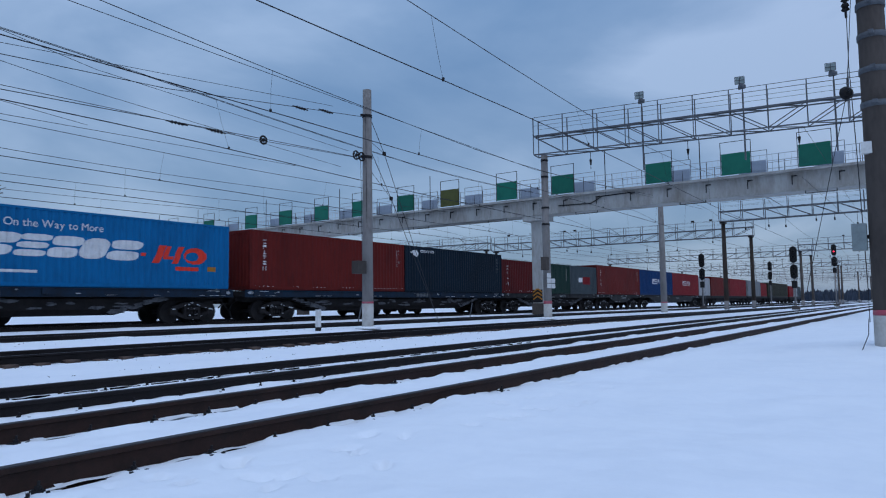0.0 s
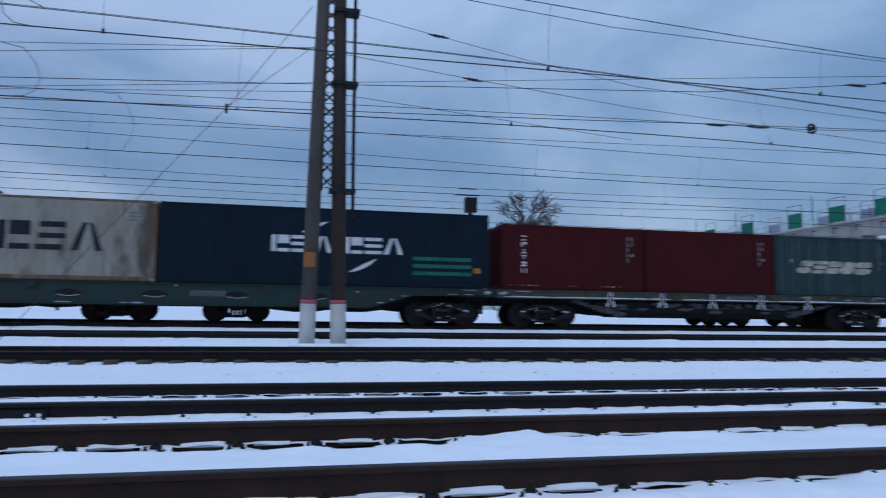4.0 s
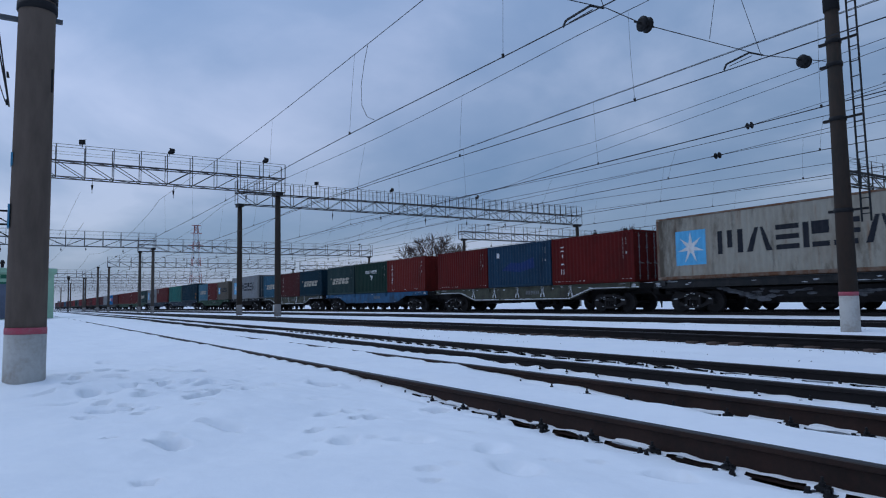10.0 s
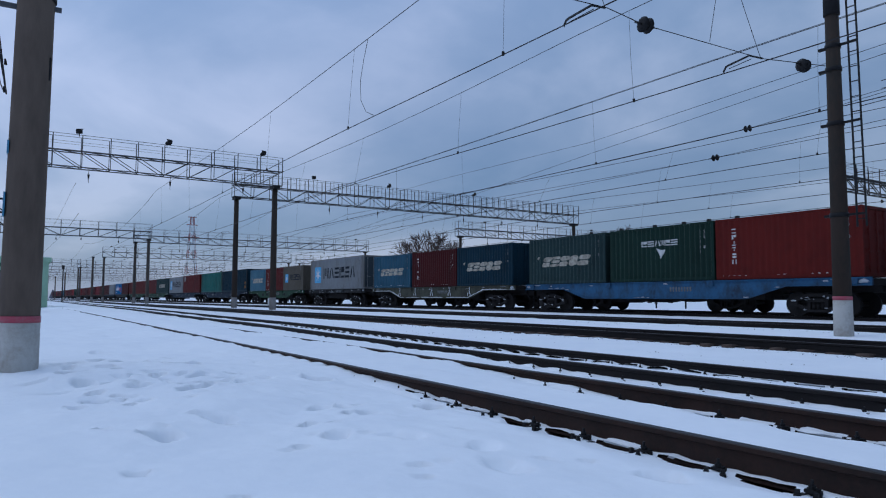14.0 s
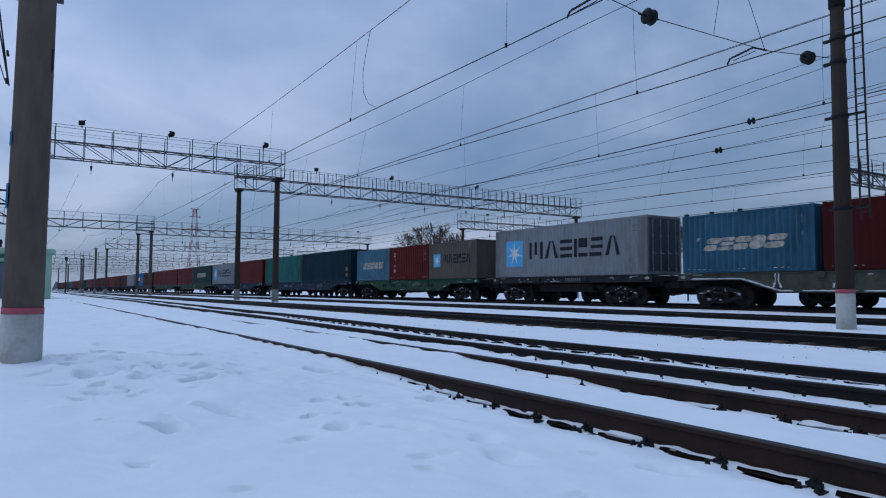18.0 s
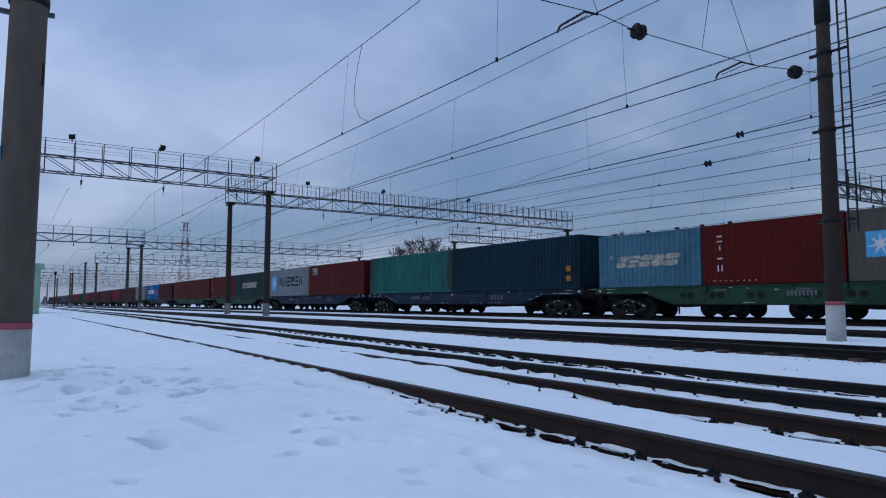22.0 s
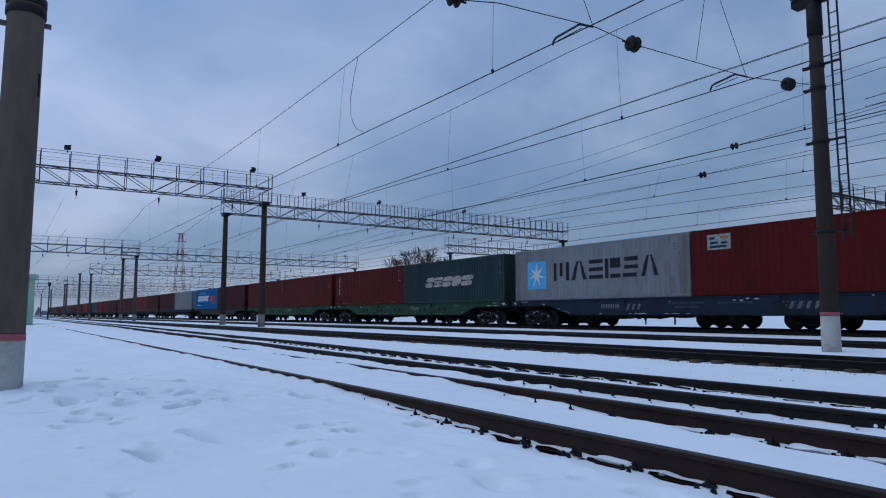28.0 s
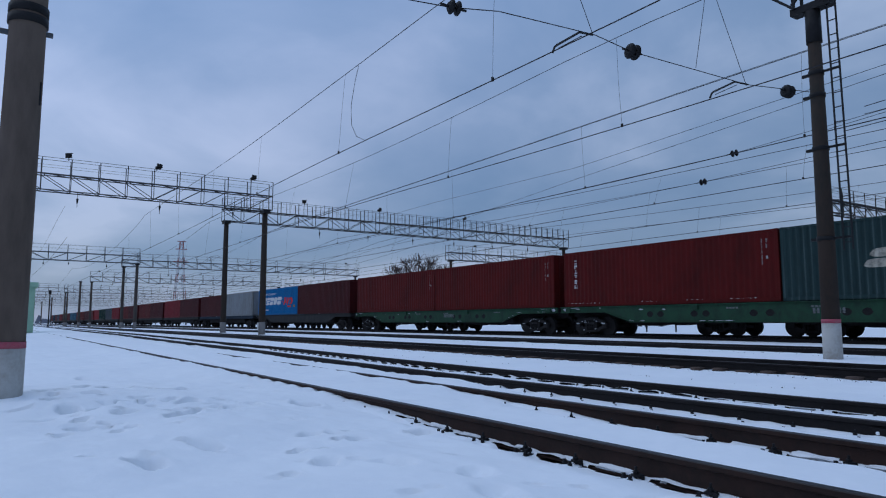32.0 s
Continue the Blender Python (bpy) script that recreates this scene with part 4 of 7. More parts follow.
def letters(c, style, L, h):
    if style == "star":          # long grey box: emblem and six dark shapes
        if L > 8:
            star_panel(c, -L / 2 + 1.08, 0.64, 1.62)
            x0, x1, z0, z1 = -L / 2 + 3.30, -L / 2 + 10.45, 1.03, 2.02
        else:
            star_panel(c, -L / 2 + 0.62, 0.85, 0.95)
            x0, x1, z0, z1 = -L / 2 + 1.95, L / 2 - 0.75, 1.08, 1.70
        shapes(c, DARK_LET, x0, x1, z0, z1, (UPRIGHTS, WEDGES, BARS, POST_BLOCK, STEPS, WEDGES), (1.2, 1.15, 0.95, 1.0, 0.95, 1.05), 0.16)
        for k, z in enumerate((2.40, 2.27, 2.14)):
            rect(c, "code_bar", FADED, L / 2 - 0.95, z, L / 2 - 0.62 + 0.1 * (k == 1), z + 0.055)
    elif style == "slant":       # five slanted fat shapes and a small tick before them
        if L > 8:
            fat_shapes(c, CREAM, -3.1, 2.9, 1.10, 1.78, 0.30)
        else:
            z = 0.96
            fat_shapes(c, CREAM, -1.97, 1.95, z, z + 0.56, 0.24)
            rect(c, "lettering_tick", CREAM, -2.30, z + 0.44, -2.18, z + 0.60, 0.05)
        id_marks(c, L, h, FADED)
    elif style == "jubilee":
        words(c, "On the Way to More", -L / 2 + 2.32, h * 0.75, 0.40, WHITE_LET)
        fat_shapes(c, WHITE_LET, -L / 2 + 1.5, -L / 2 + 7.6, 1.10, 1.92, 0.34)
        rect(c, "address_bar", WHITE_LET, -L / 2 + 1.5, h * 0.175, -L / 2 + 3.5, h * 0.175 + 0.10)
        x, z = 1.6, h * 0.365
        rect(c, "jubilee_mark", ORANGE_LET, x, z + 0.27, x + 0.22, z + 0.40)
        rect(c, "jubilee_mark", ORANGE_LET, x + 0.5, z, x + 0.82, z + 0.76, 0.34)
        rect(c, "jubilee_mark", ORANGE_LET, x + 1.4, z, x + 1.68, z + 0.74, 0.32)
        rect(c, "jubilee_mark", ORANGE_LET, x + 1.0, z + 0.18, x + 1.465, z + 0.31)
        rect(c, "jubilee_mark", ORANGE_LET, x + 1.0, z + 0.318, x + 1.22, z + 0.74, 0.18)
        arc_mark(c, x + 2.55, z + 0.37, 0.37, 200, 560, 0.26, ORANGE_LET)
        rect(c, "jubilee_bar", ORANGE_LET, x + 1.6, z - 0.28, x + 2.75, z - 0.12)
        rect(c, "yellow_label", YELLOW_LET, L / 2 - 1.15, h * 0.27, L / 2 - 0.7, h * 0.27 + 0.2)
    elif style == "arcs":
        blocks(c, WHITE_LET, -2.2, 0.0, h * 0.42, h * 0.42 + 0.62, (1, 1.15, 1.05))
        blocks(c, WHITE_LET, 0.5, 2.7, h * 0.42, h * 0.42 + 0.62, (1, 1, 1.15))
        arc_mark(c, 0.25, h * 0.50, 0.98, 105, 150, 0.12, WHITE_LET)
        arc_mark(c, 0.25, h * 0.50, 0.98, 285, 335, 0.12, WHITE_LET)
        for k in range(3):
            rect(c, "notice_bar", GREEN_SIGN, 3.1, h * 0.16 + 0.28 * k, 5.4, h * 0.16 + 0.28 * k + 0.14)
        rect(c, "yellow_label", YELLOW_LET, L / 2 - 0.6, h * 0.2, L / 2 - 0.32, h * 0.2 + 0.2)
    elif style == "down":        # a word that runs down near the left end
        for k in range(6):
            x, z = -L / 2 + 0.78, h - 0.64 - 0.26 * k
            for pts in (BARS[:1] + BARS[2:], POST_BLOCK[:2], UPRIGHTS[1:2] + BARS[:1], BARS[2:] + UPRIGHTS[1:2], (lump(0, 0, 1, 0.4), lump(0, 0.6, 1, 1)), UPRIGHTS[:1] + UPRIGHTS[2:])[k]:
                plate(c, "lettering_shape", WHITE_LET, [(x + 0.20 * u, z + 0.19 * v) for u, v in pts])
        id_marks(c, L, h)
    elif style == "short_down":
        for k in range(4):
            for pts in (BARS[:1] + BARS[2:], UPRIGHTS[1:2], BARS[1:2], UPRIGHTS[:1] + UPRIGHTS[2:])[k]:
                plate(c, "lettering_shape", WHITE_LET, [(-L / 2 + 0.75 + 0.24 * u, h - 0.76 - 0.42 * k + 0.27 * v) for u, v in pts])
        id_marks(c, L, h)
    elif style == "three":
        blocks(c, WHITE_LET, -L / 2 + 1.0, -L / 2 + 2.45, h - 0.95, h - 0.42, (1, 1.1, 0.35))
        id_marks(c, L, h)
        rect(c, "yellow_label", YELLOW_LET, L / 2 - 0.75, 0.45, L / 2 - 0.3, 0.62)
    elif style == "crest":
        blocks(c, WHITE_LET, -1.0, 1.1, h * 0.64, h * 0.64 + 0.26, (1, 1, 1, 0.4, 1, 1))
        plate(c, "crest", WHITE_LET, [(-0.1, h * 0.60), (0.15, h * 0.40), (0.42, h * 0.58), (0.2, h * 0.56)])
        id_marks(c, L, h)
    elif style == "corner_crest":
        plate(c, "crest", WHITE_LET, [(-L / 2 + 0.55, h * 0.86), (-L / 2 + 0.9, h * 0.80), (-L / 2 + 1.25, h * 0.76), (-L / 2 + 1.45, h * 0.84), (-L / 2 + 1.15, h * 0.92), (-L / 2 + 0.8, h * 0.90)])
        blocks(c, WHITE_LET, -L / 2 + 1.6, -L / 2 + 3.1, h * 0.87, h * 0.87 + 0.16, (1, 1, 1, 1, 0.5, 0.5))
        id_marks(c, L, h, FADED)
    elif style == "whale":
        plate(c, "repainted_patch", PATCH_BLUE, [(-1.6, h * 0.40), (0.2, h * 0.34), (1.6, h * 0.42), (1.5, h * 0.66), (0.3, h * 0.55), (-0.7, h * 0.58)])
        rect(c, "small_plate", WHITE_LET, -L / 2 + 0.9, h - 0.75, -L / 2 + 1.15, h - 0.45)
        id_marks(c, L, h)
    elif style == "sign":
        rect(c, "white_notice", LET_DIM, -L / 2 + 0.82, 1.97, -L / 2 + 1.94, 2.63)
        for k, (x0, x1, z) in enumerate(((0.9, 1.2, 2.42), (1.45, 1.85, 2.44), (0.95, 1.35, 2.22), (1.5, 1.8, 2.2), (0.92, 1.75, 2.05))):
            rect(c, "notice_mark", YELLOW_LET if k == 1 else MATS["cobalt_container_paint"], -L / 2 + x0, z, -L / 2 + x1, z + 0.10, lift=0.010)
    elif style == "plate":
        rect(c, "decal", DECAL_BLUE, -L / 2 + 0.72, h - 0.72, -L / 2 + 1.08, h - 0.32)
        plate(c, "decal_mark", YELLOW_LET, [(-L / 2 + 0.80, h - 0.62), (-L / 2 + 0.86, h - 0.62), (-L / 2 + 1.0, h - 0.42), (-L / 2 + 0.84, h - 0.42)], lift=0.010)
        rect(c, "yellow_label", YELLOW_LET, L / 2 - 0.65, 0.4, L / 2 - 0.3, 0.75)
        id_marks(c, L, h)
    elif style == "word":
        blocks(c, WHITE_LET, -1.6, 1.8, h * 0.45, h * 0.45 + 0.6, (1, 1, 1, 1))
    elif style == "patch":
        rect(c, "red_panel", MATS["signal_container_paint"], -0.2, h * 0.35, 1.5, h * 0.62)
        rect(c, "white_bar", WHITE_LET, -1.2, h * 0.42, -0.3, h * 0.58)
    elif style == "orange":
        for z in (0.42, 0.95):
            rect(c, "yellow_label", YELLOW_LET, L / 2 - 1.1, z, L / 2 - 0.75, z + 0.3)
    elif style == "codes":
        id_marks(c, L, h)


WORD = {"star": "star emblem and dark lettering", "slant": "slanted cream block lettering", "jubilee": "white lettering and orange mark", "arcs": "white lettering between arcs",
        "down": "white letters running down one end", "short_down": "short white letters down one end", "three": "a short white mark in one corner", "crest": "a small white crest", "corner_crest": "a white corner crest", "whale": "a repainted darker patch",
        "sign": "a white notice in one corner", "plate": "small white plates", "word": "white block lettering", "patch": "a red emblem panel", "orange": "orange hazard labels", "codes": "small white code lines", "": "plain sides"}
TINT = {"red": "dull red", "maroon": "dark maroon", "brick": "brick red", "crimson": "crimson", "signal": "bright red", "blue": "bright blue", "navy": "navy blue", "royal": "royal blue", "cobalt": "cobalt blue", "petrol": "dark petrol blue",
        "steelblue": "light steel-blue", "paleblue": "pale blue", "teal": "sea-green", "slate": "slate green-blue", "green": "dark green", "grey": "light grey", "dirtygrey": "rust-streaked light grey", "tan": "dirty beige", "ash": "ash grey",
        "olive": "olive", "white": "off-white"}
RIDERS = []


def container(s_right, L, color, style, high=True, detail=True):
    """A shipping container whose right end is at s_right at the start of the clip."""
    h = 2.896 if high else 2.591
    feet = "forty-foot" if L > 8 else "twenty-foot"
    place = (s_right - L / 2, MID_Y, DECK)
    c = thing("shipping_container", pose(*place), f"{TINT[color]} {feet} ribbed container with {WORD[style]}", "container", "containers on the train")
    mt = paint(color)
    tag = f"{L:.1f}|{h:.1f}"
    deep = 0.017 if color in ("red", "maroon", "brick", "crimson", "signal") else (0.021 if color in ("grey", "dirtygrey", "tan", "navy") else 0.042)
    part("container_frame", shared("container_frame|" + tag, lambda: frame_bm(L, h)), RUST if color == "dirtygrey" else mt, c)
    side = shared(f"side_panel|{tag}|{deep}", lambda: corrugated(L - 0.24, h - 0.25, 0.278, deep, 0.30))
    part("side_panel", side, mt, c, m=pose(0, -HALF + 0.008, 0.155))
    part("side_panel", side, mt, c, m=pose(0, HALF - 0.008, 0.155, 0, 0, 180))
    part("roof_panel", shared("roof_panel|" + tag, lambda: flat_roof_bm(L, h)), mt, c)
    end = shared("end_panel|" + tag, lambda: corrugated(2 * HALF - 0.24, h - 0.28, 0.25, 0.045, 0.32))
    part("end_panel", end, mt, c, m=pose(-L / 2 + 0.012, 0, 0.16, 0, 0, -90))
    if detail:
        for sy in (-1, 1):
            # grey boxes get darker ash doors: grime, with the end's shade painted in
            d = part("door", shared("door|" + tag, lambda: door_bm(h)), paint("ash") if color in ("grey", "dirtygrey") else mt, c, m=pose(L / 2 - 0.05, sy * 0.55, 0))
            for k in (-0.28, 0.28):
                part("locking_bar", shared(f"locking_bar|{h:.1f}", lambda: lock_bm(h)), LOCK_ROD if style == "short_down" and color == "red" else mt, d, m=pose(0.06, k, 0))
        cast = shared("corner_casting", casting_bm)
        for sx in (-1, 1):
            for sy in (-1, 1):
                for z in (0.059, h - 0.059):
                    part("corner_casting", cast, mt, c, m=pose(sx * (L / 2 - 0.088), sy * (HALF - 0.08), z))
        RIB["length"], RIB["deep"] = L, deep
        letters(c, style, L, h)
        k = round(abs(s_right)) % 3
        if color in ("red", "maroon", "brick", "crimson", "steelblue", "paleblue", "grey") and k != 2:
            part("snow_bits", shared(f"snow_bits|{tag}|{k}", lambda: snow_bits_bm(L, k)), SNOW, c, "snow caught in the ribs along the bottom rail")
        if (color in ("green", "brick") and L < 8) or (color == "cobalt" and L < 8):
            part("snow_sheet", shared(f"snow_sheet|{tag}", lambda: snow_sheet_bm(L, h)), SNOW, c, "thin snow on the roof")
    else:
        part("door", shared("plain_door|" + tag, lambda: box_bm(0, 0, h / 2, 0.05, 2.2, h - 0.3)), mt, c, m=pose(L / 2 - 0.05, 0, 0))
        if style in ("star", "slant", "jubilee"):
            RIB["length"], RIB["deep"] = L, deep
            letters(c, style, L, h)
    RIDERS.append((c, place))
    return c


# ---- wagons ----
WHEEL_R = 0.475


def wheelset_bm():
    bm = bmesh.new()
    for s in (-1, 1):
        y = s * 0.76
        add_tube(bm, (0, y - 0.065, 0), (0, y + 0.065, 0), WHEEL_R, seg=20)
        add_tube(bm, (0, y + s * 0.02, 0), (0, y + s * 0.09, 0), 0.16, seg=10)
        add_tube(bm, (0, y - s * 0.055, 0), (0, y - s * 0.09, 0), WHEEL_R + 0.028, seg=20)
        for k in range(3):
            a = 2.1 * k
            add_box(bm, 0.3 * math.cos(a), y + s * 0.067, 0.3 * math.sin(a), 0.06, 0.012, 0.06)
    add_tube(bm, (0, -1.05, 0), (0, 1.05, 0), 0.085, seg=10)
    return bm


def side_frame_bm():
    """Cast bogie side frame: arched bar with axle boxes and a spring nest."""
    bm = bmesh.new()
    for sx in (-1, 1):
        add_box(bm, sx * 0.925, 0, 0.50, 0.30, 0.20, 0.28)
        add_bar(bm, (sx * 0.95, 0, 0.63), (sx * 0.36, 0, 0.80), 0.15, 0.16)
        add_bar(bm, (sx * 0.82, 0, 0.44), (sx * 0.34, 0, 0.25), 0.14, 0.13)
        add_box(bm, sx * 0.34, 0, 0.52, 0.12, 0.16, 0.56)
    add_box(bm, 0, 0, 0.82, 0.80, 0.17, 0.13)
    add_box(bm, 0, 0, 0.22, 0.74, 0.22, 0.10)
    for k in (-0.17, 0, 0.17):
        add_tube(bm, (k, 0, 0.26), (k, 0, 0.56), 0.065, seg=8)
    add_box(bm, 0, 0, 0.62, 0.56, 0.24, 0.14)
    return bm


def sill_line(L, style):
    if style == "fish":
        return ((-L / 2, -0.30), (-L / 2 + 3.2, -0.30), (-L / 2 + 4.9, -0.80), (L / 2 - 4.9, -0.80), (L / 2 - 3.2, -0.30), (L / 2, -0.30))
    return ((-L / 2, -0.34), (0, -0.34), (L / 2, -0.34))


def sill_bm(L, style):
    """Side sill of a flat wagon, a channel section: shallow at the ends, deeper in the middle of some."""
    bm = bmesh.new()
    rings = []
    for x, z in sill_line(L, style):
        sec = ((-0.11, 0.0), (-0.11, -0.035), (-0.045, -0.035), (-0.045, z + 0.035), (-0.11, z + 0.035), (-0.11, z), (0.04, z), (0.04, 0.0))
        rings.append([bm.verts.new((x, a, b)) for a, b in sec])
    for a, b in zip(rings, rings[1:]):
        for k in range(8):
            bm.faces.new([a[k], b[k], b[(k + 1) % 8], a[(k + 1) % 8]])
    bm.faces.new(rings[0])
    bm.faces.new(rings[-1][::-1])
    bmesh.ops.recalc_face_normals(bm, faces=bm.faces)
    return bm


def blob(bm, x, y, z, w, h, rr, thick=0.05):
    """A flat lump of packed snow with an uneven outline, facing -y."""
    n = 9
    c = bm.verts.new((x, y - thick, z))
    ring = []
    for k in range(n):
        a = 2 * math.pi * k / n
        r = rr.uniform(0.55, 1.0)
        ring.append(bm.verts.new((x + w * r * math.cos(a), y, z + h * r * math.sin(a))))
    for k in range(n):
        bm.faces.new([c, ring[(k + 1) % n], ring[k]])


def rime_bm(L, style, seed, much):
    """Snow packed on the lower flange of the sill and in patches on its web."""
    rr = random.Random(seed)
    bm = bmesh.new()
    line = sill_line(L, style)
    for (x0, z0), (x1, z1) in zip(line, line[1:]):
        n = max(1, int((x1 - x0) / 0.35))
        for k in range(n):
            u = (k + rr.random()) / n
            x, z = x0 + (x1 - x0) * u, z0 + (z1 - z0) * u
            v = noise.noise((x * 0.5, seed * 3.0, 1.0)) + (0.25 if abs(z1 - z0) > 0.1 else 0.0)
            if v > 0.32 - 0.35 * much:
                blob(bm, x, -0.05, z + 0.07, rr.uniform(0.08, 0.30), rr.uniform(0.012, 0.035), rr, 0.03)
    for k in range(int(16 * much)):
        x = rr.uniform(-L / 2 + 0.3, L / 2 - 0.3)
        blob(bm, x, -0.046, -rr.uniform(0.08, 0.22), rr.uniform(0.04, 0.20), rr.uniform(0.02, 0.05), rr, 0.02)
    for sx in (-1, 1):
        blob(bm, sx * (L / 2 - 0.3), -0.05, -0.14, 0.22, 0.10, rr, 0.05)
        blob(bm, sx * (L / 2 - 1.0), -0.05, -0.06, 0.5, 0.03, rr, 0.04)
    return bm


def crust_bm(seed):
    """Snow and ice packed on a bogie's side frame."""
    rr = random.Random(seed)
    bm = bmesh.new()
    for k in range(13):
        x = rr.uniform(-1.05, 1.05)
        z = 0.86 - 0.30 * abs(x) + rr.uniform(-0.03, 0.02) if k < 7 else rr.choice((0.30, 0.34, 0.62, 0.68)) + rr.uniform(-0.04, 0.04)
        if k >= 7:
            x = rr.uniform(-0.55, 0.55)
        blob(bm, x, -1.125, z, rr.uniform(0.03, 0.12), rr.uniform(0.012, 0.040), rr, 0.03)
    for sx in (-1, 1):
        blob(bm, sx * 0.925, -1.13, 0.60, 0.13, 0.04, rr, 0.03)
    return bm


def belly_bm(L, top):
    """Deep centre sills that show below a shallow side sill, sloping up to the bogies."""
    bm = bmesh.new()
    line = ((-L / 2 + 0.2, -0.5), (-L / 2 + 3.5, -0.5), (-L / 2 + 5.4, -1.06), (L / 2 - 5.4, -1.06), (L / 2 - 3.5, -0.5), (L / 2 - 0.2, -0.5))
    for y in (-0.62, 0.62):
        rings = []
        for x, z in line:
            rings.append([bm.verts.new((x, y + a, top + b)) for a, b in ((-0.06, -0.05), (-0.06, z + 0.03), (-0.14, z + 0.03), (-0.14, z), (0.06, z), (0.06, -0.05))])
        for a, b in zip(rings, rings[1:]):
            for k in range(6):
                bm.faces.new([a[k], b[k], b[(k + 1) % 6], a[(k + 1) % 6]])
    bmesh.ops.recalc_face_normals(bm, faces=bm.faces)
    return bm


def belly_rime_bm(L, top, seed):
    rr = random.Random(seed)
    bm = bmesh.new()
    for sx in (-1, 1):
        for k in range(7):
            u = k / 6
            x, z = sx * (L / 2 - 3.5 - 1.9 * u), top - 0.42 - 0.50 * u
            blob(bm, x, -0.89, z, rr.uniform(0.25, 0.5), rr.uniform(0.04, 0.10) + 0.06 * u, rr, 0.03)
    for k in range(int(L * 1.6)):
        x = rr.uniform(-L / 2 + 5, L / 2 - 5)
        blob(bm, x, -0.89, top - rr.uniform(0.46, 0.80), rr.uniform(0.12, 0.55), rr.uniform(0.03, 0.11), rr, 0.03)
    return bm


def rib_snow_bm():
    """Snow packed in both corners of an upright rib, broad at the foot."""
    rr = random.Random(5)
    bm = bmesh.new()
    for sx in (-1, 1):
        for k in range(7):
            blob(bm, sx * (0.065 + 0.012 * k * (k > 4)) + rr.uniform(-0.012, 0.012), -0.005, -0.07 - 0.085 * k, rr.uniform(0.03, 0.055) + 0.02 * (k > 4), 0.075, rr, 0.03)
    return bm


def edge_snow_bm(L, style):
    """An unbroken band of snow on the lower flange of the side sill."""
    rr = random.Random(13)
    bm = bmesh.new()
    line = sill_line(L, style)
    for (x0, z0), (x1, z1) in zip(line, line[1:]):
        n = max(1, int((x1 - x0) / 0.16))
        for k in range(n):
            u = (k + 0.5) / n
            x = x0 + (x1 - x0) * u
            v = 0.55 + noise.noise((x * 0.9, 4.0, L))
            if v > 0.2:
                blob(bm, x, -0.06, z0 + (z1 - z0) * u + 0.055, 0.17, (0.022 + 0.035 * v) * rr.uniform(0.8, 1.2), rr, 0.035)
    return bm


def hole_snow_bm():
    rr = random.Random(8)
    bm = bmesh.new()
    for k in range(5):
        x = -0.28 + 0.14 * k
        blob(bm, x, 0, -0.10 + 0.5 * x * x, 0.10, 0.022, rr, 0.012)
    return bm


def stripe_bm():
    bm = bmesh.new()
    bm.faces.new([bm.verts.new((x, 0, z)) for x, z in ((0, -0.14), (0.12, -0.14), (0.24, 0.14), (0.12, 0.14))])
    return bm


def hole_bm():
    bm = bmesh.new()
    n = 12
    ring = [bm.verts.new((0.42 * math.cos(2 * math.pi * k / n) * (1 if abs(math.cos(2 * math.pi * k / n)) < 0.9 else 1.1), 0, 0.15 * math.sin(2 * math.pi * k / n))) for k in range(n)]
    bm.faces.new(ring)
    return bm


